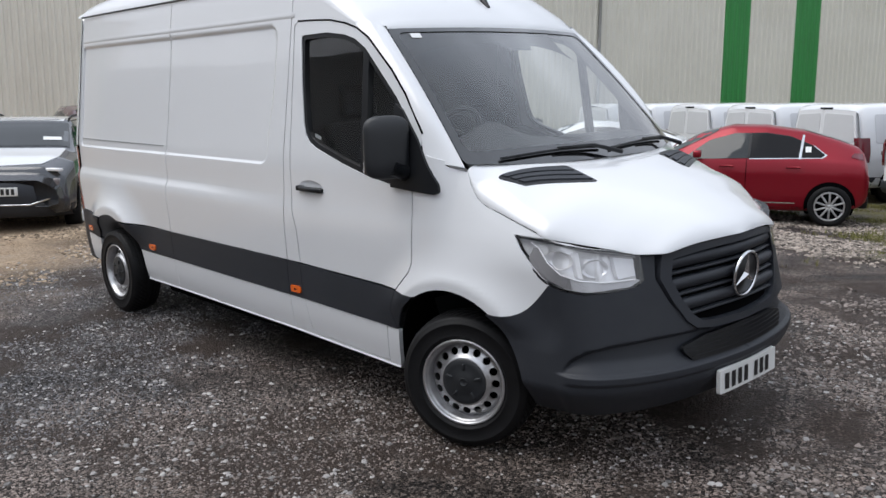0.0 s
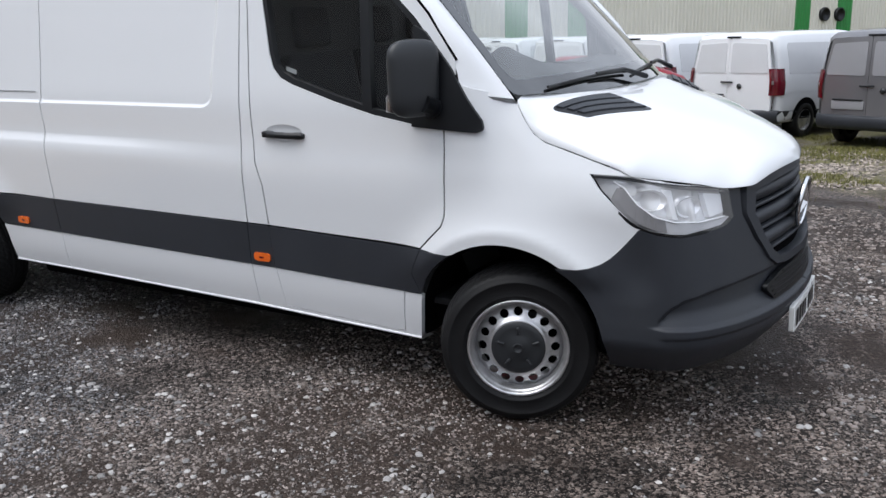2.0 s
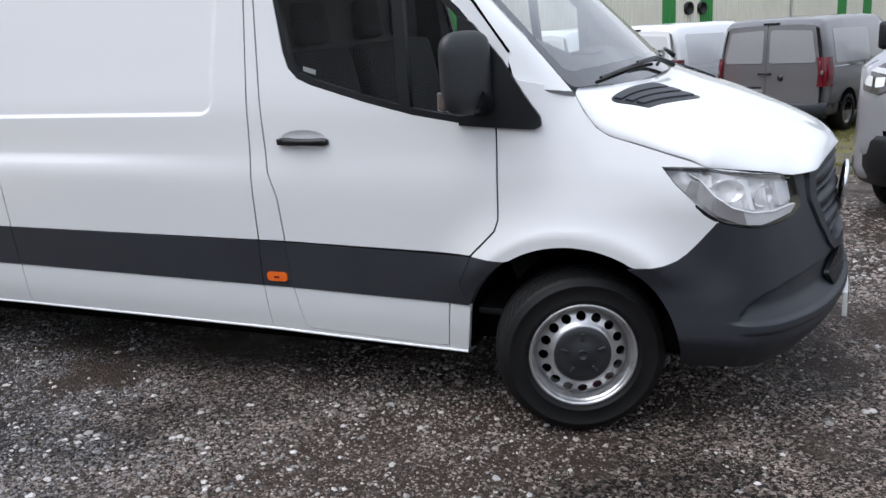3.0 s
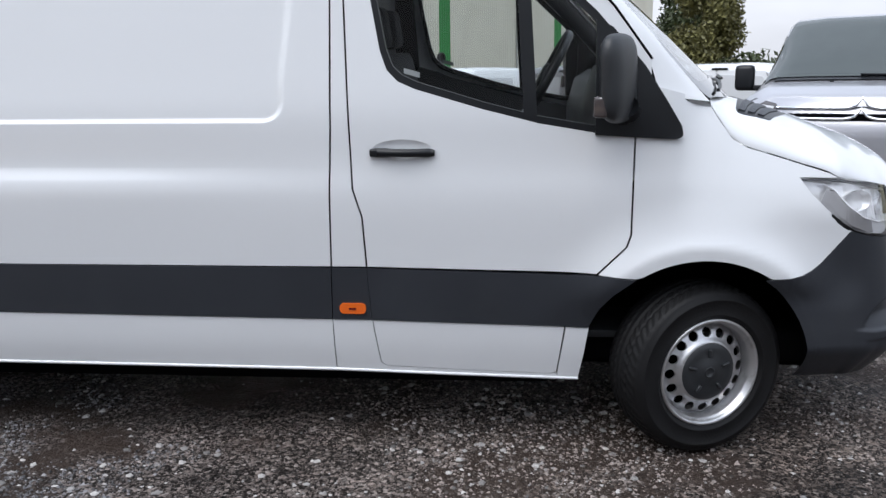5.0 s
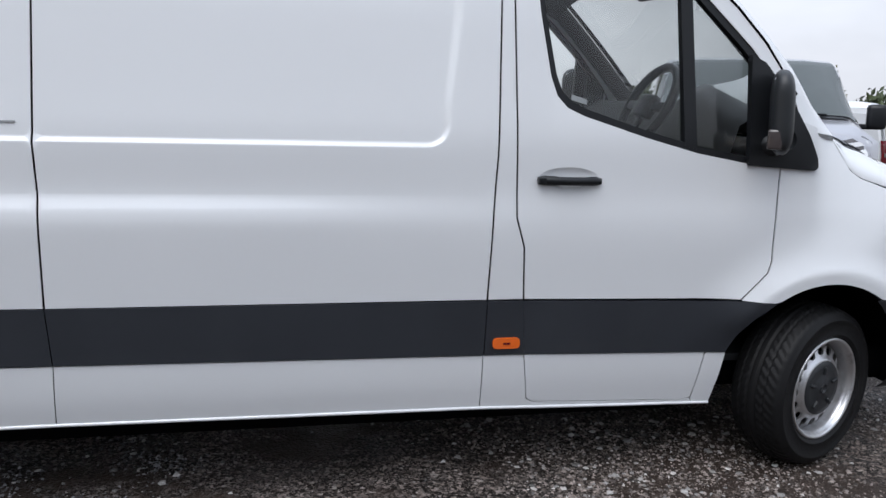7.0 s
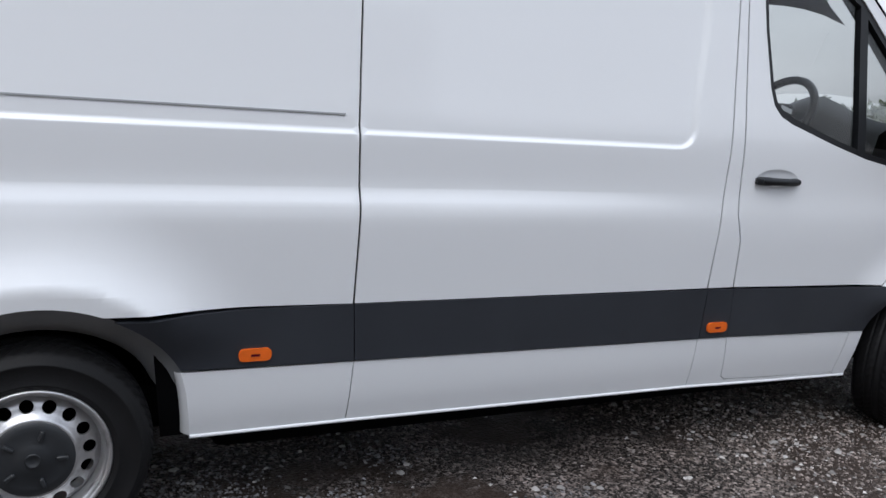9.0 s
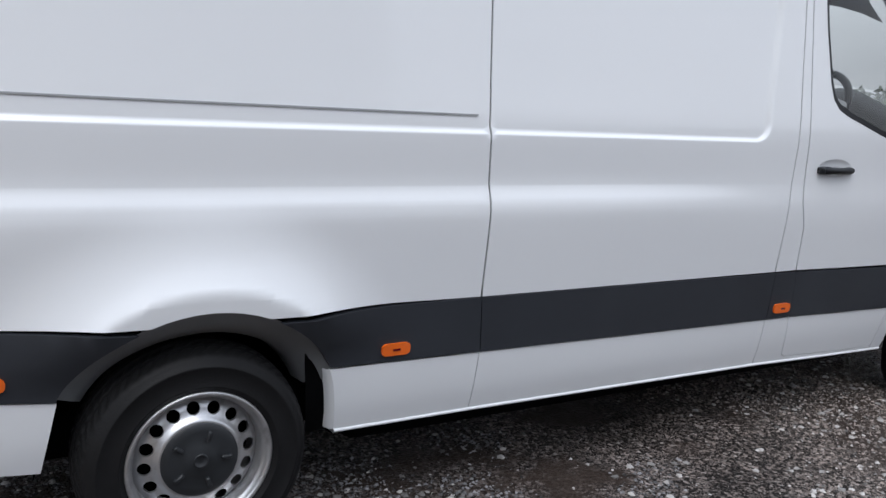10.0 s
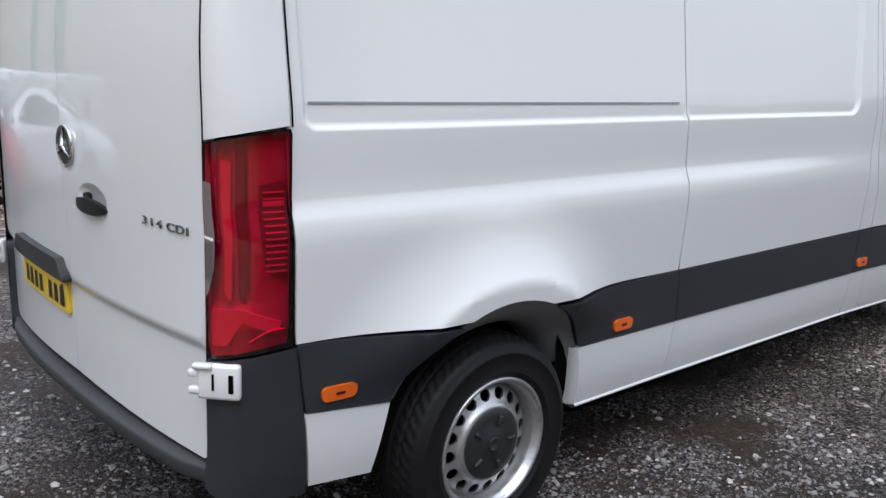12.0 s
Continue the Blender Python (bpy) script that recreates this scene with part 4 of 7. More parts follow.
cross = [math.copysign(1 - (1 - abs(-1 + 2 * j / 48)) ** 1.6, -1 + 2 * j / 48) for j in range(49)]
rows = [[tuple(p) for p in screen(cross, np.ones(49)) + np.array([0, -0.012, -0.006])], [tuple(p) for p in screen(cross, np.ones(49)) + np.array([0, -0.006, 0.010])]]
for y in np.concatenate([np.linspace(0.74, 1.6, 22), np.linspace(1.75, 4.74, 24)]):
    ze, zt = np.interp(y, EDGE_Y, EDGE_Z), np.interp(y, ROOF_Y, ROOF_Z)
    xe = float(half_width(y, ze)) if y > 0.83 else np.interp(y, (0.70, 0.83), (0.776, float(half_width(0.83, 2.085))))
    bow = 0.10 * (1 - float(ramp(y, 0.7, 1.7)))
    row = []
    for s in cross:
        crown = (1 - abs(s) ** 2.6) ** 0.55
        row.append((xe * s, y - bow * (1 - abs(s) ** 2.2), ze + (zt - ze) * crown))
    rows.append(row)
part("roof", grid(rows), WHITE, van, "white high roof")
for sign in (-1, 1):
    rows = []
    for y in np.linspace(1.40, 4.60, 20):
        x = 0.832 - 0.012 * float(ramp(y, 4.1, 4.75))
        rows.append([(sign * (x + 0.002), y, 2.352), (sign * (x + 0.006), y, 2.358), (sign * (x + 0.003), y, 2.366)])
    part("roof_seam", grid(rows), HUB, van)
    rows = []
    for y in np.linspace(1.40, 4.58, 20):
        x = float(half_width(y, 2.155))
        rows.append([(sign * (x + 0.0005), y, 2.146), (sign * (x + 0.003), y, 2.152), (sign * (x + 0.002), y, 2.166), (sign * (x - 0.001), y, 2.18)])
    part("drip_rail", grid(rows), WHITE, van)
part("roof_aerial", tube([(0.0, 0.712, 2.180), (0.0, 0.760, 2.238), (0.0, 0.850, 2.285), (0.0, 0.885, 2.290)], [0.012, 0.020, 0.014, 0.006], 10), BLACK, van, "short black roof aerial")

# --- windscreen, pillars
us, vs = lines(-1, 1, 0.1), lines(0, 1, 0.1)
ws = [(-1, 0.012), (-0.86, 0.006), (-0.60, -0.024), (0.60, -0.024), (0.86, 0.006), (1, 0.012), (1, 1), (-1, 1)]
part("windscreen", patch(fillet(ws, 0.05), screen, us, vs, edge=0.08), SCREENGLASS, van, "raked clear windscreen").visible_shadow = False
def screen_in(u, v):
    return screen(u, v) + np.array([0, -0.003, 0.003])
part("windscreen_border", patch(fillet(ws, 0.05), screen_in, [], [], holes=[fillet([(-0.955, 0.085), (0.955, 0.085), (0.95, 0.955), (-0.95, 0.955)], 0.06)], edge=0.05), FRIT, van, "black glazed windscreen border")
part("screen_sticker", patch([(-0.865, 0.905), (-0.79, 0.905), (-0.79, 0.945), (-0.865, 0.945)], screen_in, [], []), PAPER, van, "small white windscreen sticker")
part("mirror_mount", patch(fillet([(-0.12, 0.80), (0.12, 0.80), (0.24, 0.96), (-0.24, 0.96)], 0.03), lambda u, v: screen(u, v) + np.array([0, 0.012, -0.008]), [], []), BLACK, van)
for sign in (-1, 1):
    # A pillar: from the wing's corner up to the roof
    rows = []
    for i in range(15):
        k = i / 14
        inner_edge = screen([sign * 1.0], [k])[0] + np.array([sign * 0.004, -0.002, 0.001])
        yd = np.interp(k, (0, 0.12, 0.25, 0.45, 0.7, 0.9, 1.0), (0.236, 0.262, 0.330, 0.470, 0.625, 0.760, 0.830))
        zd = np.interp(k, (0, 0.12, 0.25, 0.45, 0.7, 0.9, 1.0), (1.400, 1.510, 1.630, 1.790, 1.930, 2.030, 2.068))
        outer = np.array([sign * (float(half_width(yd, zd)) + 0.0), yd, zd])
        row = []
        for j in range(7):
            t = j / 6
            p = inner_edge * (1 - t) + outer * t
            bulge = 0.022 * math.sin(math.pi * t) * float(ramp(k, 0.0, 0.30))
            row.append((p[0] + sign * bulge * 0.7, p[1] - bulge, p[2] + bulge * 0.3))
        rows.append(row)
    rows.append([(px - sign * 0.004, py + 0.030, pz + 0.026) for px, py, pz in rows[-1]])
    part("windscreen_pillar", grid(rows), WHITE, van, "white windscreen pillar")
    # wing corner under the pillar
    bm = bmesh.new()
    pts = [tuple(screen([sign], [0.0])[0] + np.array([sign * 0.003, -0.004, -0.002])), (sign * 0.862, 0.028, 1.352), (sign * (float(half_width(0.107, 1.394)) - 0.001), 0.107, 1.394), (sign * (float(half_width(0.236, 1.398)) - 0.001), 0.236, 1.400)]
    bm.faces.new([bm.verts.new(p) for p in pts])
    part("wing_corner", bm, WHITE, van)

# --- bonnet
EY = (-0.905, -0.885, -0.86, -0.817, -0.751, -0.66, -0.57, -0.50, -0.446, -0.41, -0.31, -0.21, -0.10, -0.05, -0.005, 0.03)
EX = (0.01, 0.16, 0.31, 0.498, 0.586, 0.690, 0.775, 0.835, 0.877, 0.880, 0.883, 0.884, 0.884, 0.881, 0.875, 0.860)
EZ = (1.045, 1.043, 1.036, 1.011, 1.012, 1.040, 1.062, 1.078, 1.092, 1.112, 1.144, 1.176, 1.210, 1.242, 1.302, 1.359)
CY = (-0.905, -0.87, -0.80, -0.70, -0.60, -0.364, -0.20, -0.10, 0.03)
CZ = (1.046, 1.088, 1.136, 1.186, 1.224, 1.305, 1.352, 1.376, 1.405)


def bonnet_z(x, y):
    xe, ze, zc = glide(y, EY, EX), glide(y, EY, EZ), glide(y, CY, CZ)
    s = np.clip(np.abs(x) / xe, 0, 1)
    # flatter across towards the windscreen
    n = 2.5 + 3.0 * ramp(y, -0.36, -0.04)
    return ze + (np.maximum(zc, ze) - ze) * (1 - s ** n) ** (0.82 - 0.27 * ramp(y, -0.66, -0.46))


rows = []
for y in np.concatenate([-0.9049 + 0.105 * np.linspace(0, 1, 30) ** 2, np.linspace(-0.79, 0.03, 44)]):
    xe = float(glide(y, EY, EX))
    row = []
    for j in range(61):
        a = -1 + 2 * j / 60
        s = math.copysign(1 - (1 - abs(a)) ** 2.2, a)
        row.append((xe * s, y, float(bonnet_z(xe * s, y))))
    rows.append(row)
bonnet = part("bonnet", grid(rows), WHITE, van, "white bonnet")
# cowl between bonnet and screen, with the black scuttle
rows = []
for j in range(31):
    u = 0.77 * (-1 + 2 * j / 30)
    p = screen([u], [0.012])[0]
    rows.append([(p[0], p[1] - 0.008, p[2] - 0.030), (p[0], p[1] - 0.030, p[2] - 0.055), (p[0], p[1] - 0.05, p[2] - 0.080)])
part("scuttle", grid(rows), BLACK, van, "black scuttle below the windscreen")
for sign in (-1, 1):
    vent = fillet([(sign * 0.796, -0.076), (sign * 0.396, -0.182), (sign * 0.386, -0.384), (sign * 0.738, -0.222)], 0.025)
    def top(x, y, up=0.0):
        return np.stack([x, y, bonnet_z(x, y) + up], 1)
    vt = part("bonnet_vent", patch(vent, lambda x, y: top(x, y, 0.002), lines(-0.85, 0.85, 0.05), lines(-0.5, 0.0, 0.05), 0.012, (0, 0, -1), edge=0.03), BLACK, bonnet, "dark slatted bonnet vent")
    for k in range(3):
        f0 = 0.10 + 0.30 * k
        a0, a1 = Vector((sign * 0.768, -0.082)).lerp(Vector((sign * 0.722, -0.216)), f0), Vector((sign * 0.768, -0.082)).lerp(Vector((sign * 0.722, -0.216)), f0 + 0.20)
        b0, b1 = Vector((sign * 0.418, -0.193)).lerp(Vector((sign * 0.402, -0.364)), f0), Vector((sign * 0.418, -0.193)).lerp(Vector((sign * 0.402, -0.364)), f0 + 0.20)
        part("vent_slat", patch([tuple(a0), tuple(a1), tuple(b1), tuple(b0)], lambda x, y: top(x, y, 0.008), lines(-0.8, 0.8, 0.06), [], 0.008, (0, 0, -1), edge=0.06), PLASTIC, vt)
# wipers
for x0, x1 in ((-0.70, -0.06), (0.02, 0.66)):
    pts = [tuple(screen([(x0 + (x1 - x0) * k) / 0.868], [0.022 + 0.022 * math.sin(math.pi * k * 0.8)])[0] + np.array([0, -0.014, 0.012])) for k in np.linspace(0, 1, 9)]
    w = part("wiper", tube(pts, 0.0075, 6), BLACK, van, "black windscreen wiper")
    arm = [tuple(Vector(pts[8]) + Vector((0.10, -0.06, -0.03))), tuple(Vector(pts[7]) + Vector((0, -0.02, 0.012))), tuple(Vector(pts[4]) + Vector((0, -0.012, 0.012)))]
    part("wiper_arm", tube(arm, [0.013, 0.010, 0.006], 6), BLACK, w)

# --- front end shell: bumper, lamps, grille
UA = np.array([(0.951, -0.10), (0.938, -0.25), (0.922, -0.40), (0.898, -0.53), (0.838, -0.625), (0.725, -0.695), (0.586, -0.757), (0.45, -0.815), (0.25, -0.870), (0.0, -0.900)])
UB = np.array([(0.953, -0.10), (0.944, -0.25), (0.934, -0.42), (0.908, -0.58), (0.850, -0.70), (0.735, -0.79), (0.590, -0.86), (0.42, -0.91), (0.22, -0.942), (0.0, -0.955)])


def smooth_interp(u, table):
    """Catmull-Rom through the table's rows at 0, 1, 2, ..."""
    n = len(table) - 1
    u = np.clip(np.asarray(u, float), 0, n)
    i = np.minimum(u.astype(int), n - 1)
    t = (u - i)[:, None]
    mirror = table[-2] * np.array([-1, 1])
    ext = np.concatenate([[2 * table[0] - table[1]], table, [mirror]])
    p0, p1, p2, p3 = ext[i], ext[i + 1], ext[i + 2], ext[i + 3]
    return 0.5 * (2 * p1 + (p2 - p0) * t + (2 * p0 - 5 * p1 + 4 * p2 - p3) * t ** 2 + (3 * p1 - p0 - 3 * p2 + p3) * t ** 3)


def shell(sign=-1, out=0.0, folds=True):
    def fn(u, z):
        u, z = np.asarray(u, float), np.asarray(z, float)
        k = np.clip((0.95 - z) / 0.45, 0, 1)[:, None]
        a, b = smooth_interp(u, UA), smooth_interp(u, UB)
        p = a * (1 - k) + b * k
        d = (smooth_interp(u + 0.02, UA) - smooth_interp(u - 0.02, UA))
        nrm = np.stack([-d[:, 1], d[:, 0]], 1)
        nrm /= np.maximum(np.linalg.norm(nrm, axis=1, keepdims=True), 1e-9)
        nrm = np.where((nrm * np.stack([np.ones_like(u), -np.ones_like(u)], 1)).sum(1, keepdims=True) < 0, -nrm, nrm)
        push = np.full_like(u, out)
        push -= 0.22 * np.clip(z - 0.95, 0, 1)
        push -= 1.15 * np.clip(0.435 - z, 0, 1) ** 1.2
        if folds:
            push += 0.020 * ramp(z, 0.514, 0.502) * ramp(u, 2.7, 3.3) - 0.013 * ramp(z, 0.474, 0.458) * ramp(u, 2.9, 3.5)
            brow = np.interp(u, (2.9, 3.1, 3.4, 3.9, 4.8, 6.2, 9.0), (0.500, 0.545, 0.585, 0.618, 0.640, 0.652, 0.658))
            push -= 0.030 * ramp(brow - z, 0.0, 0.020) * ramp(z, 0.505, 0.57)
        p = p + nrm * push[:, None]
        x = p[:, 0]
        if folds:
            # behind the lamp the bumper lies flush with the wing
            flush = ramp(p[:, 1], -0.62, -0.48) * ramp(z, 0.58, 0.73)
            x = x + (half_width(p[:, 1], z) + 0.001 - x) * flush
        return np.stack([sign * x, p[:, 1], z], 1)
    return fn


def u_of(y, z=1.0):
    """The place along the shell that lies at y at the height z."""
    k = min(max((0.95 - z) / 0.45, 0.0), 1.0)
    return float(np.interp(-y, -(UA[:, 1] * (1 - k) + UB[:, 1] * k), np.arange(10)))


arch_front = [(u_of(0.045 - math.sqrt(max(0.0, 0.452 ** 2 - (z - 0.345) ** 2)), z), z) for z in np.linspace(0.285, 0.716, 14)]
bumper_poly = arch_front + [(u_of(y, z), z - 0.003) for y, z in WING_LINE[::-1]] + [(3.2, 0.874), (4.0, 0.858), (5.0, 0.860), (5.8, 0.876), (6.05, 0.90), (6.02, 1.002), (6.5, 1.003), (6.42, 0.90), (6.75, 0.79), (7.2, 0.70), (7.55, 0.664), (8.2, 0.648), (9.0, 0.645), (9.0, 0.305), (6.0, 0.300), (3.0, 0.292)]
bumper_u, bumper_z = lines(0.5, 9.0, 0.06), lines(0.22, 1.0, 0.024, (0.452, 0.458, 0.463, 0.468, 0.474, 0.480, 0.490, 0.496, 0.500, 0.504, 0.508, 0.512, 0.516, 0.520, 0.530, *(0.54 + 0.007 * i for i in range(18))))
fb = new("front_bumper")
fb.parent = van
for sign in (-1, 1):
    part("bumper_half", patch(bumper_poly, shell(sign), bumper_u, bumper_z, 0.03, (0, 1, 0), edge=0.03), PLASTIC, fb, "dark grey moulded bumper")
# lower air intake and number plate
intake = [(-0.465, 0.588), (-0.30, 0.622), (0.0, 0.638), (0.30, 0.622), (0.465, 0.588), (0.40, 0.522), (-0.40, 0.522)]
def nose(x, z, out=0.0):
    u = np.interp(np.abs(x), UB[::-1, 0], np.arange(9, -1, -1))
    q = shell(-1, out, False)(u, z)
    return np.stack([x, q[:, 1], z], 1)
part("lower_intake", patch(fillet(intake, 0.03), lambda x, z: nose(x, z, 0.004), lines(-0.5, 0.5, 0.05), lines(0.5, 0.65, 0.03), 0.02, (0, 1, 0), edge=0.04), BLACK, fb, "black lower air intake")
for z0, hw in ((0.538, 0.405), (0.557, 0.415), (0.576, 0.425), (0.595, 0.375), (0.613, 0.29)):
    part("intake_slat", patch([(-hw, z0), (hw, z0), (hw, z0 + 0.005), (-hw, z0 + 0.005)], lambda x, z: nose(x, z, 0.008), lines(-0.4, 0.4, 0.06), [], 0.006, (0, 1, 0)), BLACK, fb)
plate = part("number_plate", patch(fillet([(-0.26, 0.336), (0.26, 0.336), (0.26, 0.448), (-0.26, 0.448)], 0.008), lambda x, z: np.stack([x, -0.976 - 0.02 * (0.45 - z) + 0.10 * x * x, z], 1), lines(-0.26, 0.26, 0.04), [], 0.02, (0, 1, 0)), PLATEWHITE, van, "white front number plate")


def bar_signs(parent, at, w, h, xs, sx=1):
    for x0 in xs:
        bm = bmesh.new()
        pts = [at(x0, 0.018), at(x0 + w, 0.018), at(x0 + w, h + 0.018), at(x0, h + 0.018)]
        bm.faces.new([bm.verts.new(p) for p in pts])
        part("plate_bar", bm, INK, parent, smooth=False)


bar_signs(plate, lambda x, z: (x, -0.9795 - 0.02 * (0.114 - z) + 0.10 * x * x, 0.336 + z), 0.034, 0.076, (-0.225, -0.170, -0.115, -0.060, 0.035, 0.090, 0.145))
# headlamps
lamp_poly = fillet([(u_of(-0.299), 1.090), (u_of(-0.446), 1.086), (4.0, 1.060), (5.0, 1.039), (6.0, 1.010), (6.02, 0.895), (5.6, 0.872), (5.0, 0.864), (4.0, 0.862), (3.2, 0.878), (u_of(-0.500), 0.897), (u_of(-0.46), 0.924), (u_of(-0.405), 0.973), (u_of(-0.343), 1.033)], [0.008] + [0.02] * 13)


def fluted(u, z, s):
    """The folded reflector at the back of a headlamp."""
    p, q = shell(s, -0.045, False)(u, z), shell(s, -0.035, False)(u, z)
    d = 1.3 * np.abs(np.sin(2.4 * u + 7 * (z - 0.95))) + 0.5 * ramp(z, 1.00, 1.03) + 1.1 * ramp(u, 4.55, 4.65) * ramp(u, 4.95, 4.7)
    return p + (q - p) * d[:, None]


for sign in (-1, 1):
    hl = part("headlamp", patch(lamp_poly, lambda u, z, s=sign: fluted(u, z, s), lines(1, 6.2, 0.05), lines(0.84, 1.1, 0.015), edge=0.03), LAMPCHROME, van, "clear halogen headlamp")
    rim = [(3.55 + (u - 3.55) * 0.988, 0.970 + (z - 0.970) * (0.925 if z > 0.970 else 0.985)) for u, z in lamp_poly]
    part("lamp_rim", patch(lamp_poly, shell(sign, -0.001, False), [], [], 0.04, (0, 1, 0), [rim], 0.05), BLACK, hl, "thin black lamp seal")
    part("lamp_lens", patch(lamp_poly, shell(sign, 0.001, False), lines(1, 6.2, 0.2), lines(0.84, 1.1, 0.03), edge=0.05), CLEAR, hl, "clear plastic lens").visible_shadow = False
    lower = [(2.1, 1.000), (2.35, 0.955), (2.75, 0.910), (3.3, 0.881), (4.2, 0.866), (5.6, 0.876), (5.97, 0.900), (4.8, 0.900), (3.9, 0.914), (3.2, 0.938), (2.65, 0.985), (2.25, 1.045)]
    outer = [(2.1, 1.000), (2.35, 0.955), (2.75, 0.912), (3.3, 0.885), (3.6, 0.880), (3.55, 0.926), (3.2, 0.938), (2.65, 0.985), (2.25, 1.045)]
    for poly, depth, mat, words in ((lower, -0.012, LAMPGREY, "pale translucent lower lamp band"), (outer, -0.009, LAMPDARK, "grey outer lamp cover")):
        part("lamp_bezel", patch(poly, lambda u, z, s=sign, o=depth: shell(s, o, False)(u, z), lines(2, 6, 0.2), lines(0.85, 1.05, 0.025), 0.03, (0, 1, 0)), mat, hl, words)
    edge_line = [(1.95, 1.068), (2.25, 1.046), (2.65, 0.987), (3.2, 0.940), (3.9, 0.916), (4.8, 0.903), (5.78, 0.906)]
    at = shell(sign, -0.009, False)(np.array([u for u, z in edge_line]), np.array([z for u, z in edge_line]))
    part("lamp_edge", tube([tuple(p) for p in at], 0.0032, 8), REFLECTOR, hl, "bright edge of the lamp cover")
    part("lamp_brow", patch([(2.0, 1.084), (2.7, 1.080), (3.6, 1.061), (5.0, 1.027), (5.9, 1.003), (5.9, 0.996), (5.0, 1.018), (3.6, 1.052), (2.7, 1.070)], lambda u, z, s=sign: shell(s, -0.014, False)(u, z), lines(2, 6, 0.2), [], 0.02, (0, 1, 0)), LAMPDARK, hl)
    # two wide shallow reflectors, and the bright webs between them
    for u0, z0, r0 in ((3.05, 1.000, 0.052), (4.55, 0.965, 0.050)):
        c = shell(sign, -0.036, False)(np.array([u0]), np.array([z0]))[0]
        c2 = shell(sign, 0.0, False)(np.array([u0]), np.array([z0]))[0]
        way = Vector((c2[0] - c[0], c2[1] - c[1], 0)).normalized()
        m = Matrix.Translation(Vector(c)) @ Vector((1, 0, 0)).rotation_difference(way).to_matrix().to_4x4() @ Matrix.Diagonal((1, 1.25, 0.8, 1))
        bowl = revolve([(r0, 0.016), (r0 * 0.86, 0.008), (r0 * 0.62, -0.004), (r0 * 0.35, -0.011), (0.001, -0.013)], 28)
        bmesh.ops.transform(bowl, matrix=m, verts=bowl.verts)
        part("lamp_bowl", bowl, LAMPCHROME, hl, "bright reflector bowl")
    for quad, mat in (([(2.12, 1.062), (2.55, 1.056), (2.60, 1.012), (2.42, 1.020)], LAMPCHROME), ([(3.72, 1.038), (3.92, 1.034), (4.10, 0.922), (3.90, 0.926)], REFLECTOR),
                      ([(5.20, 1.006), (5.86, 0.988), (5.86, 0.918), (5.30, 0.910)], REFLECTOR), ([(2.50, 0.998), (2.86, 0.972), (2.95, 0.960), (2.56, 0.990)], LAMPDARK)):
        part("lamp_web", patch(quad, lambda u, z, s=sign: shell(s, -0.024, False)(u, z), lines(2, 6, 0.15), lines(0.9, 1.05, 0.03), 0.02, (0, 1, 0)), mat, hl)
# grille
def gx(x, z, out=0.0):
    u = np.interp(np.abs(x), UA[::-1, 0], np.arange(9, -1, -1))
    q = shell(-1, out, False)(u, z)
    return np.stack([x, q[:, 1], z], 1)
grille_poly = [(-0.490, 1.004), (-0.31, 1.028), (-0.16, 1.036), (0, 1.039), (0.16, 1.036), (0.31, 1.028), (0.490, 1.004), (0.515, 0.90), (0.47, 0.79), (0.41, 0.70), (0.36, 0.664), (0.26, 0.650), (0, 0.645), (-0.26, 0.650), (-0.36, 0.664), (-0.41, 0.70), (-0.47, 0.79), (-0.515, 0.90)]
grille = part("grille", patch(grille_poly, lambda x, z: gx(x, z, -0.03), lines(-0.5, 0.5, 0.06), lines(0.62, 1.05, 0.05)), SEAM, van, "dark plastic radiator grille")
inner_g = [(x * 0.90, 0.845 + (z - 0.845) * 0.84) for x, z in grille_poly]
part("grille_frame", patch(grille_poly, lambda x, z: gx(x, z, 0.010), [], [], 0.04, (0, 1, 0), [inner_g], 0.04), PLASTIC, grille)
for z0, hw in ((0.950, 0.485), (0.855, 0.478), (0.760, 0.432)):
    for dz, hh, oo in ((0.0, 0.056, -0.008), (-0.044, 0.016, -0.014)):
        rows = []
        for x in np.linspace(-hw, hw, 31):
            zz = z0 + dz + 0.02 * (1 - (x / 0.5) ** 2)
            base = gx(np.array([x]), np.array([zz]), oo)[0]
            rows.append([(x, base[1] + 0.03, zz + hh * 0.5), (x, base[1] - 0.004, zz + hh * 0.42), (x, base[1] - 0.012, zz), (x, base[1] - 0.002, zz - hh * 0.42), (x, base[1] + 0.03, zz - hh * 0.5)])
        part("grille_slat", grid(rows), PLASTIC, grille)
badge = part("badge_disc", revolve([(0.098, 0.0), (0.094, 0.012), (0.001, 0.014)], 40), BLACK, grille, "round chrome-ringed badge")
badge.matrix_local = pose(0, -0.922, 0.858, 0, 0, -90) @ pose(0, 0, 0, 0, 6, 0)
ring = revolve([(0.105 + 0.0065 * math.cos(a), 0.012 + 0.010 * math.sin(a)) for a in [2 * math.pi * i / 10 for i in range(10)]], 48, closed=True)
part("badge_ring", ring, CHROME, badge)
for k in range(3):
    a = radians(90 + 120 * k)
    tip = Vector((0.026, 0.102 * math.cos(a), 0.102 * math.sin(a)))
    w = Vector((0, -math.sin(a), math.cos(a)))
    bm = bmesh.new()
    o = [bm.verts.new(p) for p in (Vector((0.014, 0, 0)) + w * 0.020, Vector((0.014, 0, 0)) - w * 0.020, tip - Vector((0.012, 0, 0)), Vector((0.030, 0, 0)))]
    for f in ((0, 3, 2), (3, 1, 2), (0, 1, 3)):
        bm.faces.new([o[i] for i in f])
    part("badge_spoke", bm, CHROME, badge, smooth=False)

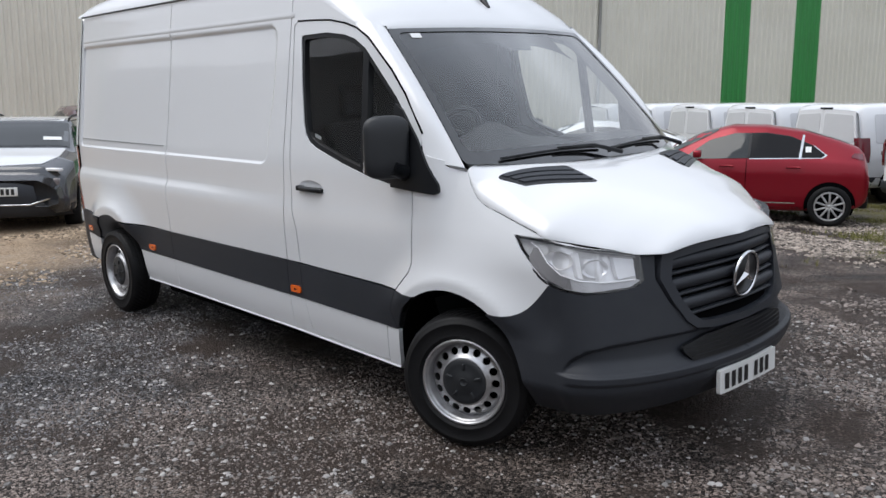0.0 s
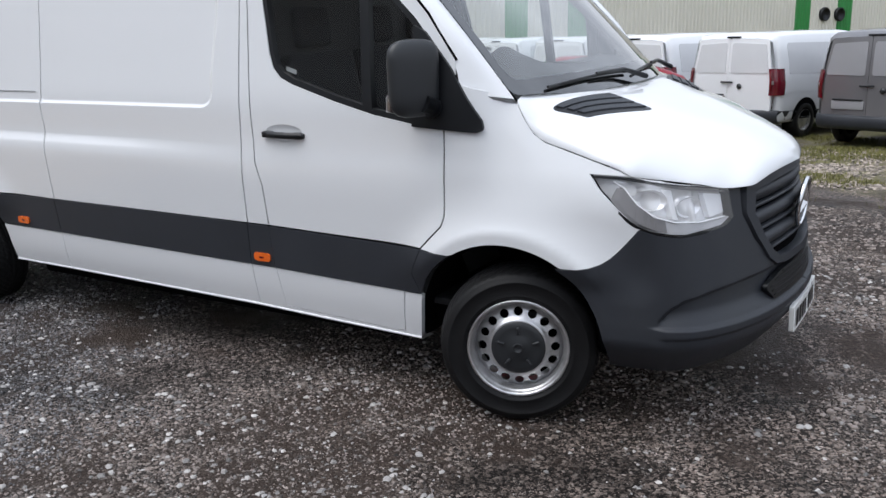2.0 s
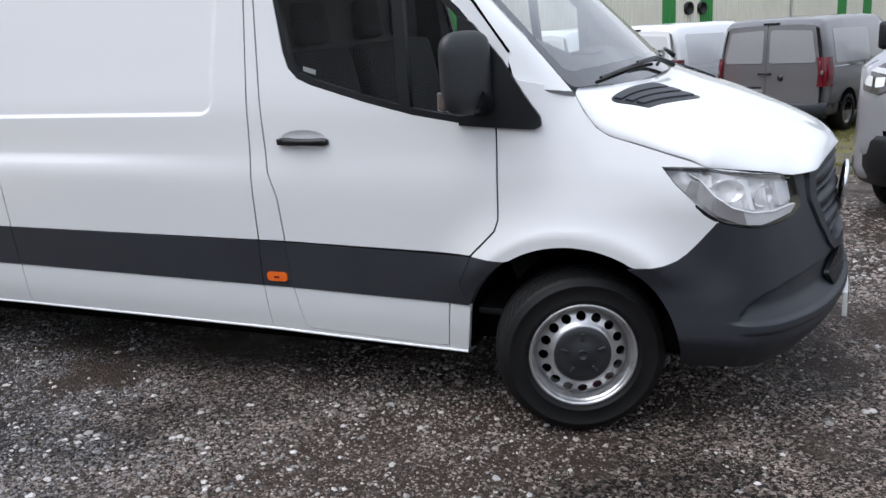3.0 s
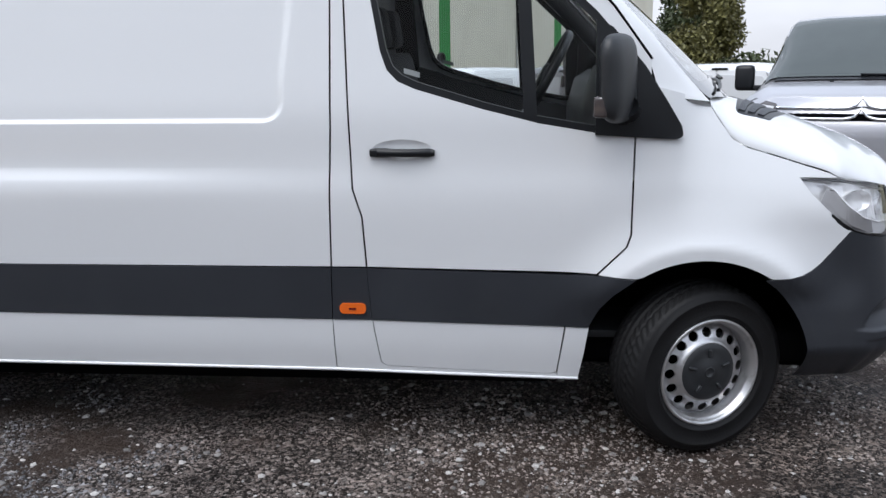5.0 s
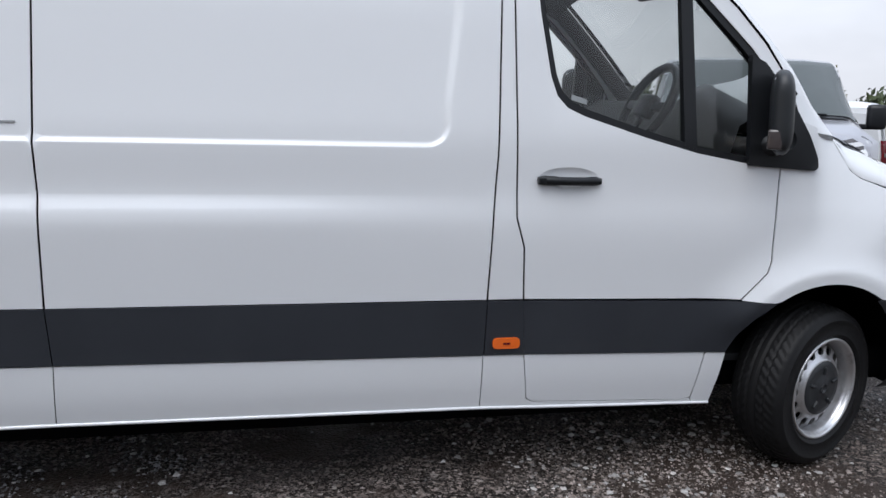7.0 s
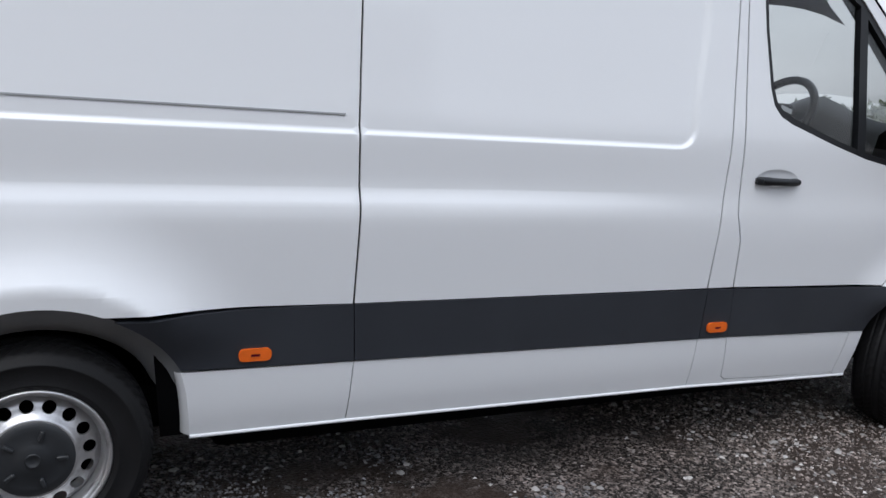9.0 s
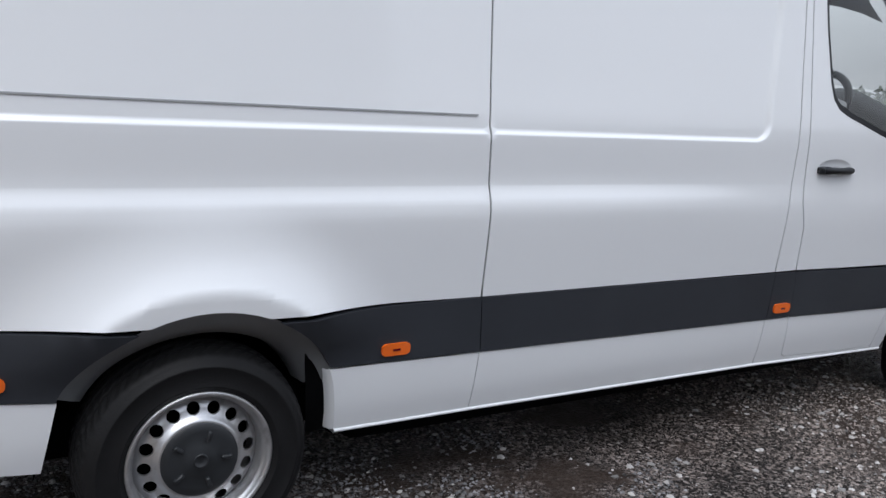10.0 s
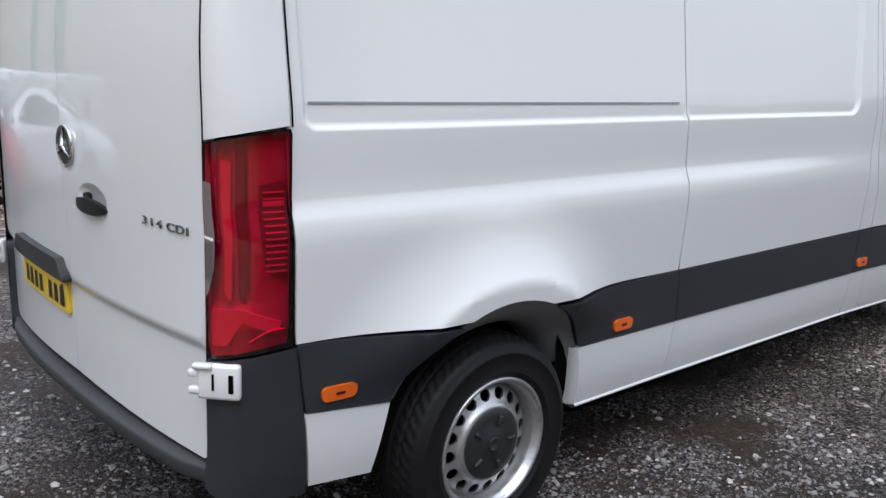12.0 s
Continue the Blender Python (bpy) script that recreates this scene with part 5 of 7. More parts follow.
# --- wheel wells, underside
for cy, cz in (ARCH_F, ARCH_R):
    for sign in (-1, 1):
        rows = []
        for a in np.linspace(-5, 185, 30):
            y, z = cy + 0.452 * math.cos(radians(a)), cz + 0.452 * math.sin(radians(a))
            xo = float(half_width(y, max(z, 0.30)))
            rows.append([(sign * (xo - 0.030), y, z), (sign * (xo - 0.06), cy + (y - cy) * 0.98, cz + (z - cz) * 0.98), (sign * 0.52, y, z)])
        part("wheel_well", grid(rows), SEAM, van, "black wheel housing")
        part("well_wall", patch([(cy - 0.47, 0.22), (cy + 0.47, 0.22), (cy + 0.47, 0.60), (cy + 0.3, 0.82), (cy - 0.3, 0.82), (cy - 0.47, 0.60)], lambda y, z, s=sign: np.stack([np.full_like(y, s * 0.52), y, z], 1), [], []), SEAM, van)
for sign in (-1, 1):
    # plastic lining over the rear wheel
    rows = []
    for a in np.linspace(29, 156, 36):
        c, q = math.cos(radians(a)), math.sin(radians(a))
        row = []
        for r, o in ((0.459, -0.010), (0.452, -0.014), (0.440, -0.022), (0.405, -0.045), (0.372, -0.075), (0.362, -0.16)):
            y, z = ARCH_R[0] + r * c, ARCH_R[1] + r * q
            row.append((sign * (float(half_width(y, max(z, 0.5))) + o), y, z))
        rows.append(row)
    part("arch_liner", grid(rows), LINER, van, "grey plastic wheel arch liner")
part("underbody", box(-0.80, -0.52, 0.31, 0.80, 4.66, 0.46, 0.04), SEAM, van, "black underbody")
# added out of sight below the sills to block light under the van
part("underbody_light_block", box(-0.84, 0.60, 0.235, 0.84, 3.38, 0.40, 0.04), SEAM, van)
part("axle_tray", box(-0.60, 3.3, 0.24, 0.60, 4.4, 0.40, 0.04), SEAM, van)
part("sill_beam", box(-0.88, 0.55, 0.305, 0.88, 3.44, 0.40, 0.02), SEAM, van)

# --- rear end
def corner(sign=-1, out=0.0):
    def fn(u, z):
        u, z = np.asarray(u, float), np.asarray(z, float)
        dx = np.interp(z, ZP, XP) - 0.985
        x0, y0 = 0.962 + dx, np.interp(z, (0.345, 0.59, 0.78, 0.90), (4.553, 4.579, 4.605, 4.612))
        x1, y1 = 0.845 + dx * 0.35, 4.786 - 0.10 * ramp(z, 1.4, 2.5)
        cx, cy = x0 - 0.008, y1 - 0.012
        x = (1 - u) ** 2 * x0 + 2 * u * (1 - u) * cx + u * u * x1
        y = (1 - u) ** 2 * y0 + 2 * u * (1 - u) * cy + u * u * y1
        n = np.stack([1 - 0.9 * u, 0.1 + 0.9 * u], 1)
        n /= np.linalg.norm(n, axis=1, keepdims=True)
        return np.stack([sign * (x + n[:, 0] * out), y + n[:, 1] * out, z], 1)
    return fn


uu = lines(0, 1, 0.1)
for sign in (-1, 1):
    part("corner_pillar", patch([(0.018, 1.325), (1, 1.287), (1, 2.385), (0.018, 2.36)], corner(sign), uu, lines(1.3, 2.5, 0.06), 0.02, (-sign * 0.7, -0.7, 0), edge=0.08), WHITE, van, "white rear corner pillar")
    outline = fillet([(0.018, 0.780), (1, 0.752), (1, 1.281), (0.018, 1.319)], 0.02)
    tail = part("tail_lamp", patch(outline, corner(sign, 0.005), uu, lines(0.74, 1.34, 0.04), edge=0.05), REDCOVER, van, "tall red tail lamp")
    tail.visible_shadow = False
    part("lamp_seal", patch(outline, corner(sign, 0.004), [], [], 0.04, (-sign * 0.7, -0.7, 0), [[(0.5 + (u - 0.5) * 0.976, 1.035 + (z - 1.035) * 0.989) for u, z in outline]], 0.05), SEAM, tail, "thin black lamp seal")

    def depths(u, z, s=sign):
        d = -0.020 - 0.014 * ramp(u, 0.64, 0.56) * ramp(u, 0.40, 0.48) * ramp(z, 0.87, 0.92) - 0.010 * ramp(u, 0.86, 0.80) * ramp(u, 0.62, 0.68) * np.abs(np.sin(9 * z))
        d = d + 0.012 * ramp(z, 0.895 + 0.0 * u, 0.872) * ramp(u, 0.02, 0.5) - 0.012 * ramp(z, 0.835, 0.80) * ramp(u, 0.75, 0.45)
        p = corner(s, 0.0)(u, z)
        q = corner(s, 0.01)(u, z)
        return p + (q - p) * (d / 0.01)[:, None]
    part("lamp_reflector", patch(outline, depths, lines(0, 1, 0.03), lines(0.74, 1.34, 0.012), edge=0.02), LAMPGREY, tail, "folded lamp reflector")
    part("lamp_core", patch(fillet([(0.44, 1.265), (0.46, 1.10), (0.45, 0.95), (0.47, 0.905), (0.54, 0.905), (0.57, 1.10), (0.55, 1.265)], 0.02), corner(sign, -0.016), uu, lines(0.8, 1.3, 0.1), 0.006, (-sign, 0, 0)), LAMPDARK, tail)
    part("lamp_band", patch(fillet([(0.63, 1.240), (0.78, 1.245), (0.76, 0.92), (0.66, 0.90)], 0.02), corner(sign, -0.012), uu, lines(0.9, 1.25, 0.05), 0.008, (-sign * 0.7, -0.7, 0)), REFLECTOR, tail, "bright lamp chamber")
    part("lamp_step", patch(fillet([(0.10, 0.845), (0.50, 0.885), (0.95, 0.880), (0.95, 0.785), (0.70, 0.790), (0.50, 0.850), (0.14, 0.815)], 0.012), corner(sign, -0.006), uu, lines(0.78, 0.9, 0.03), 0.010, (-sign * 0.7, -0.7, 0)), REFLECTOR, tail, "stepped lower chamber")
    part("lamp_sweep", tube([tuple(corner(sign, -0.004)(np.array([u]), np.array([0.800 + 0.028 * math.sin(1.9 * (0.42 - u) / 0.36)]))[0]) for u in np.linspace(0.42, 0.08, 9)], 0.003, 5), REFLECTOR, tail)
    clear = part("clear_segment", patch(fillet([(0.850, 1.188), (0.982, 1.192), (0.982, 0.905), (0.915, 0.930), (0.838, 0.985), (0.826, 1.06)], 0.015), corner(sign, 0.0062), uu, lines(0.9, 1.2, 0.04), 0.006, (-sign * 0.5, -0.5, 0)), TAILCLEAR, tail, "smoked clear segment")
    part("segment_bar", patch([(0.836, 1.052), (0.980, 1.056), (0.980, 1.063), (0.836, 1.059)], corner(sign, 0.0078), [], []), REFLECTOR, clear)
    for u in (0.862, 0.889, 0.916, 0.943, 0.968):
        part("segment_rib", patch([(u, 0.955), (u + 0.006, 0.955), (u + 0.006, 1.046), (u, 1.046)], corner(sign, 0.0076), [], lines(0.96, 1.04, 0.03)), STEPGREY, clear)
    seg = part("reflector_segment", patch([(0.05, 1.195), (0.28, 1.185), (0.29, 1.06), (0.25, 0.995), (0.05, 0.955)], corner(sign, -0.008), uu, lines(0.9, 1.2, 0.05), 0.006, (-sign, 0, 0)), LAMPDARK, tail)
    for k in range(13):
        z0 = 0.975 + 0.0160 * k
        part("lamp_rib", patch([(0.065, z0), (0.255, z0), (0.255, z0 + (0.004 if k != 10 else 0.013)), (0.065, z0 + (0.004 if k != 10 else 0.013))], corner(sign, -0.003), [], [], 0.004, (-sign, 0, 0)), REFLECTOR, seg)
    # dark joints beside the corner pillar and lamp
    for u in (0.0, 1.008):
        part("corner_joint", tube([tuple(corner(sign, 0.0005)(np.array([u]), np.array([z]))[0]) for z in np.linspace(1.322 if u < 0.5 else 0.56, 2.34, 24)], 0.0026, 5), SEAM, van)
    # bumper corner
    part("rear_bumper_corner", patch([(0.0, 0.772), (1.0, 0.745), (0.998, 0.520), (1.012, 0.478), (1.06, 0.442), (1.06, 0.398), (0.62, 0.362), (0.0, 0.345)], corner(sign, 0.006), lines(0, 1.06, 0.1), lines(0.3, 0.8, 0.05), 0.03, (-sign * 0.7, -0.7, 0), edge=0.05), PLASTIC, van, "dark plastic bumper corner")
    # white hinge
    hinge = part("door_hinge", join(box(-0.052, -0.012, -0.046, 0.058, 0.014, 0.046, 0.010), box(-0.060, 0.000, 0.034, -0.010, 0.024, 0.048, 0.006), box(-0.074, -0.006, 0.010, -0.045, 0.016, 0.030, 0.007), box(-0.074, -0.006, -0.034, -0.045, 0.016, -0.014, 0.007)), WHITE, van, "white painted door hinge")
    hinge.matrix_local = pose(sign * 0.884, 4.780, 0.702, 0, 0, -sign * 42) @ Matrix.Diagonal((sign, 1, 1, 1))
    # two black bars laid on the hinge paint the shade of its slots
    part("hinge_edge_slot", box(0.030, 0.010, -0.026, 0.043, 0.017, 0.022, 0.003), SEAM, hinge)
    part("hinge_slot", box(-0.012, 0.010, -0.020, -0.006, 0.0165, 0.022, 0.001), SEAM, hinge)


def rear(x, z, out=0.0):
    y = 4.838 - 0.052 * (np.abs(x) / 0.83) ** 2.4 - 0.10 * ramp(z, 1.4, 2.5) - 0.018 * ramp(z, 0.790, 0.752) + out
    return np.stack([x, y, z], 1)


for s in (-1, 1):
    dpoly = fillet([(s * 0.0018, 0.474), (s * 0.790, 0.458), (s * 0.835, 0.505), (s * 0.834, 1.30), (s * 0.804, 2.0), (s * 0.780, 2.36), (s * 0.70, 2.425), (s * 0.55, 2.46), (s * 0.0018, 2.485)], [0.0, 0.026, 0.026, 0.1, 0.1, 0.03, 0.05, 0.05, 0.0])
    cup = [(-0.235 + 0.104 * math.cos(a), 1.062 + 0.048 * math.sin(a)) for a in [2 * math.pi * i / 28 for i in range(28)]]
    rd = part("rear_door", patch(dpoly, rear, lines(-0.85, 0.85, 0.05), lines(0.5, 2.5, 0.05, (0.74, 0.755, 0.765, 0.775, 0.785, 0.795)), 0.03, (0, -1, 0), [cup] if s < 0 else [], edge=0.05), WHITE, van, "white rear cargo door")
    if s < 0:
        def hollow(x, z):
            r = np.clip(((x + 0.235) / 0.104) ** 2 + ((z - 1.062) / 0.048) ** 2, 0, 1)
            p = rear(x, z)
            p[:, 1] -= 0.026 * (1 - r) ** 0.6
            return p
        part("rear_handle_recess", patch(cup, hollow, lines(-0.38, -0.18, 0.012), lines(1.0, 1.12, 0.01)), WHITE, rd)

        # paddle across the lower half of the hollow
        def paddle(x, z):
            p = rear(x, z, 0.004)
            p[:, 1] += 0.014 * np.clip(1 - ((x + 0.235) / 0.110) ** 2, 0, 1) ** 0.5
            return p
        lens = [(-0.235 + 0.109 * math.cos(a), 1.044 + (0.024 if math.sin(a) > 0 else 0.021) * math.sin(a)) for a in [2 * math.pi * i / 32 for i in range(32)]]
        handle = part("rear_handle", patch(lens, paddle, lines(-0.37, -0.18, 0.02), lines(1.02, 1.06, 0.012), 0.014, (0, -1, 0), edge=0.012), BLACK, rd, "black rear door handle")
        part("handle_lock", patch([(-0.206 + 0.022 * math.cos(a), 1.070 + 0.011 * math.sin(a)) for a in [2 * math.pi * i / 16 for i in range(16)]], lambda x, z: rear(x, z, 0.006), [], [], 0.012, (0, -1, 0), edge=0.01), BLACK, handle)
        rb = part("rear_badge", revolve([(0.060, 0.0), (0.066, 0.006), (0.060, 0.012), (0.056, 0.006), (0.001, 0.006)], 32), CHROME, rd, "small round chrome badge")
        rb.matrix_local = pose(-0.055, 4.838, 1.201, 0, 0, 90)
        part("badge_centre", revolve([(0.0565, 0.0075), (0.001, 0.010)], 28), BLACK, rb)
        for k in range(3):
            a = radians(90 + 120 * k)
            part("badge_spoke", tube([(0.013, 0, 0), (0.010, 0.056 * math.cos(a), 0.056 * math.sin(a))], [0.0075, 0.0025], 6), CHROME, rb)
        for ch, at_x in zip("314CDI", (-0.0775, -0.0505, -0.0235, 0.0150, 0.0455, 0.0690)):
            cut = bpy.data.curves.new("model_text", "FONT")
            cut.body, cut.size, cut.extrude, cut.align_x = ch, 0.040, 0.002, "CENTER"
            txt = new("model_text", cut)
            tm = bpy.data.meshes.new_from_object(txt.evaluated_get(bpy.context.evaluated_depsgraph_get()))
            bpy.data.objects.remove(txt)
            flat = np.array([v.co for v in tm.vertices])
            bent = rear(-0.676 - 1.38 * (flat[:, 0] + at_x), 1.047 + 0.76 * flat[:, 1])
            for v, p, q in zip(tm.vertices, bent, flat):
                v.co = (p[0], p[1] + 0.004 + q[2], p[2])
            letter = new("model_letter", tm)
            tm.materials.append(DULLCHROME)
            letter.parent = rd
            letter["label"] = "small dull chrome model letter"
plate_r = part("rear_number_plate", patch(fillet([(0.030, 0.655), (0.550, 0.655), (0.550, 0.765), (0.030, 0.765)], 0.006), lambda x, z: rear(x, z, 0.012), lines(0.0, 0.5, 0.06), [], 0.012, (0, -1, 0)), PLATEYELLOW, van, "yellow rear number plate")
bar_signs(plate_r, lambda x, z: (x, float(rear(np.array([x]), np.array([0.655 + z]), 0.0155)[0][1]), 0.655 + z), 0.038, 0.074, (0.060, 0.118, 0.176, 0.280, 0.338, 0.396, 0.454))
part("plate_lamp_bar", patch(fillet([(-0.025, 0.766), (0.55, 0.766), (0.50, 0.842), (0.03, 0.842)], 0.02), lambda x, z: rear(x, z, 0.026), lines(-0.1, 0.5, 0.06), [], 0.03, (0, -1, 0)), STEPGREY, van, "grey bar above the rear plate")
# step bumper
rows = []
for x in np.linspace(-0.84, 0.84, 47):
    y = 4.858 - 0.062 * (abs(x) / 0.84) ** 2.5 - 0.020 * float(ramp(abs(x), 0.70, 0.84))
    rows.append([(x, 4.66, 0.449), (x, y - 0.030, 0.448), (x, y - 0.006, 0.445), (x, y - 0.001, 0.440), (x, y, 0.434), (x, y - 0.002, 0.404), (x, y - 0.008, 0.396), (x, 4.60, 0.372)])
part("rear_bumper", grid(rows), STEPGREY, van, "dark plastic step bumper")

# --- wheels
def build_wheel():
    """A steel wheel with its face towards -x."""
    w = new("wheel")
    R, r0 = 0.342, 0.205
    prof = [(r0 - 0.004, -0.098), (r0 + 0.012, -0.108), (0.230, -0.1165), (0.2325, -0.1195), (0.236, -0.1195), (0.239, -0.1175), (0.262, -0.1210), (0.288, -0.1190), (0.291, -0.1215), (0.296, -0.1205), (0.299, -0.1165), (0.313, -0.110), (0.325, -0.100)]
    tread = []
    xs = np.linspace(-0.090, 0.090, 37)
    for x in xs:
        crown = R - 0.013 * (abs(x) / 0.09) ** 2.4
        groove = any(abs(x - g) < 0.0045 for g in (-0.055, -0.018, 0.018, 0.055))
        tread.append((crown - (0.009 if groove else 0), float(x)))
    prof = prof + tread + [(r, -x) for r, x in prof[::-1]]
    seg = 220
    rows = []
    for i in range(seg):
        a = 2 * math.pi * i / seg
        row = []
        for r, x in prof:
            if r > 0.325 and abs(x) > 0.022 and (i + int(90 * abs(x))) % 4 == 0:
                r -= 0.006
            row.append((x, r * math.cos(a), r * math.sin(a)))
        rows.append(row)
    part("tyre", grid(rows, close_u=True), RUBBER, w, "black treaded tyre")
    barrel = revolve([(r0 + 0.012, -0.100), (r0 + 0.011, -0.111), (r0 + 0.006, -0.114), (r0 - 0.001, -0.112), (r0 - 0.005, -0.105), (r0 - 0.007, -0.097), (r0 - 0.011, -0.094), (r0 - 0.0145, -0.088), (r0 - 0.016, -0.074), (r0 - 0.017, -0.055), (r0 - 0.017, 0.06), (r0 + 0.01, 0.10)], 72)
    rim = part("rim", barrel, STEEL, w, "silver steel rim")
    holes = []
    n = 16
    for k in range(n):
        a = 2 * math.pi * k / n
        holes.append([(0.154 * math.cos(a) + (0.0190 * math.cos(b)) * math.cos(a) - 0.0200 * math.sin(b) * math.sin(a), 0.154 * math.sin(a) + (0.0190 * math.cos(b)) * math.sin(a) + 0.0200 * math.sin(b) * math.cos(a)) for b in [2 * math.pi * i / 14 for i in range(14)]])
    def dish(y, z):
        r = np.hypot(y, z)
        x = np.interp(r, (0.10, 0.116, 0.122, 0.130, 0.140, 0.168, 0.176, 0.183, 0.192), (-0.092, -0.094, -0.092, -0.083, -0.076, -0.066, -0.060, -0.046, -0.040))
        return np.stack([x, y, z], 1)
    outer = [(0.191 * math.cos(2 * math.pi * i / 96), 0.191 * math.sin(2 * math.pi * i / 96)) for i in range(96)]
    inner = [(0.100 * math.cos(2 * math.pi * i / 64), 0.100 * math.sin(2 * math.pi * i / 64)) for i in range(64)]
    ring_pts = [(r * math.cos(2 * math.pi * i / 96), r * math.sin(2 * math.pi * i / 96)) for r in (0.108, 0.116, 0.121, 0.126, 0.132, 0.136) for i in range(96)] + [(r * math.cos(2 * math.pi * i / 96), r * math.sin(2 * math.pi * i / 96)) for r in (0.178, 0.183, 0.187) for i in range(96)]
    face = patch_points(outer, dish, ring_pts, 0.008, (1, 0, 0), [inner, *holes])
    part("rim_face", face, STEEL, rim, "silver pierced wheel disc")
    # black disc in the rim stands in for the shade behind its holes
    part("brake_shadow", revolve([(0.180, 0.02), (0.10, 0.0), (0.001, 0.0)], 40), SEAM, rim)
    cap = part("hub_cap", revolve([(0.117, -0.080), (0.118, -0.090), (0.112, -0.097), (0.086, -0.100), (0.052, -0.099), (0.046, -0.103), (0.001, -0.104)], 56), HUB, w, "dark grey plastic hub cap")
    for k in range(5):
        a = 2 * math.pi * k / 5 + math.pi / 2
        lug = box(-0.013, -0.006, -0.016, 0.004, 0.006, 0.016, 0.004)
        bmesh.ops.transform(lug, matrix=Matrix.Translation((-0.097, 0.078 * math.cos(a), 0.076 * math.sin(a))) @ Matrix.Rotation(a - math.pi / 2, 4, "X"), verts=lug.verts)
        part("lug_cover", lug, HUB, cap)
    part("cap_badge", revolve([(0.020, -0.103), (0.023, -0.107), (0.018, -0.108), (0.016, -0.105), (0.001, -0.105)], 24), HUB, cap)
    return w


def patch_points(poly, fn, extra, lip, inward, holes):
    """Like patch(), with given inner points in place of a grid."""
    from mathutils.geometry import delaunay_2d_cdt
    pts, edges = [], []
    for q in (poly, *holes):
        k = len(pts)
        pts += q
        edges += [(k + i, k + (i + 1) % len(q)) for i in range(len(q))]
    ex = np.array(extra)
    ok = np.min([edge_distance(ex[:, 0], ex[:, 1], q) for q in (poly, *holes)], 0) > 0.0015
    pts += [tuple(p) for p in ex[ok]]
    verts, _, faces, *_ = delaunay_2d_cdt([Vector(p) for p in pts], edges, [], 0, 1e-6)
    vv = np.array([(v.x, v.y) for v in verts])
    tri = np.array([f for f in faces if len(f) == 3])
    mid = vv[tri].mean(1)
    good = inside(mid[:, 0], mid[:, 1], poly)
    for h in holes:
        good &= ~inside(mid[:, 0], mid[:, 1], h)
    bm = bmesh.new()
    made = [bm.verts.new(p) for p in fn(vv[:, 0], vv[:, 1])]
    for f in tri[good]:
        bm.faces.new([made[i] for i in f])
    for v in [v for v in bm.verts if not v.link_faces]:
        bm.verts.remove(v)
    rim = [e for e in bm.edges if len(e.link_faces) == 1]
    twin = {}
    for e in rim:
        for v in e.verts:
            if v not in twin:
                twin[v] = (bm.verts.new(v.co), bm.verts.new(v.co + Vector(inward) * lip))
    for e in rim:
        a, b = e.verts
        bm.faces.new((twin[a][0], twin[b][0], twin[b][1], twin[a][1]))
    return bm


def place_part(ob, m):
    """A further copy of a part with its sub-parts, under the same thing."""
    made = copy_thing(ob, m)
    made.parent = ob.parent
    return made


first = build_wheel()
first.parent = van
FACE, FACE_REAR = 0.848, 0.895
STEER = 22
first.matrix_local = pose(-FACE - 0.007, 0.037, 0.342, 0, 0, STEER)
place_part(first, pose(-FACE_REAR, 3.924, 0.340, 17, 0, 0))
place_part(first, pose(FACE + 0.007, -0.037, 0.342, 0, 0, 180 + STEER))
place_part(first, pose(FACE_REAR, 3.924, 0.340, 30, 0, 180))

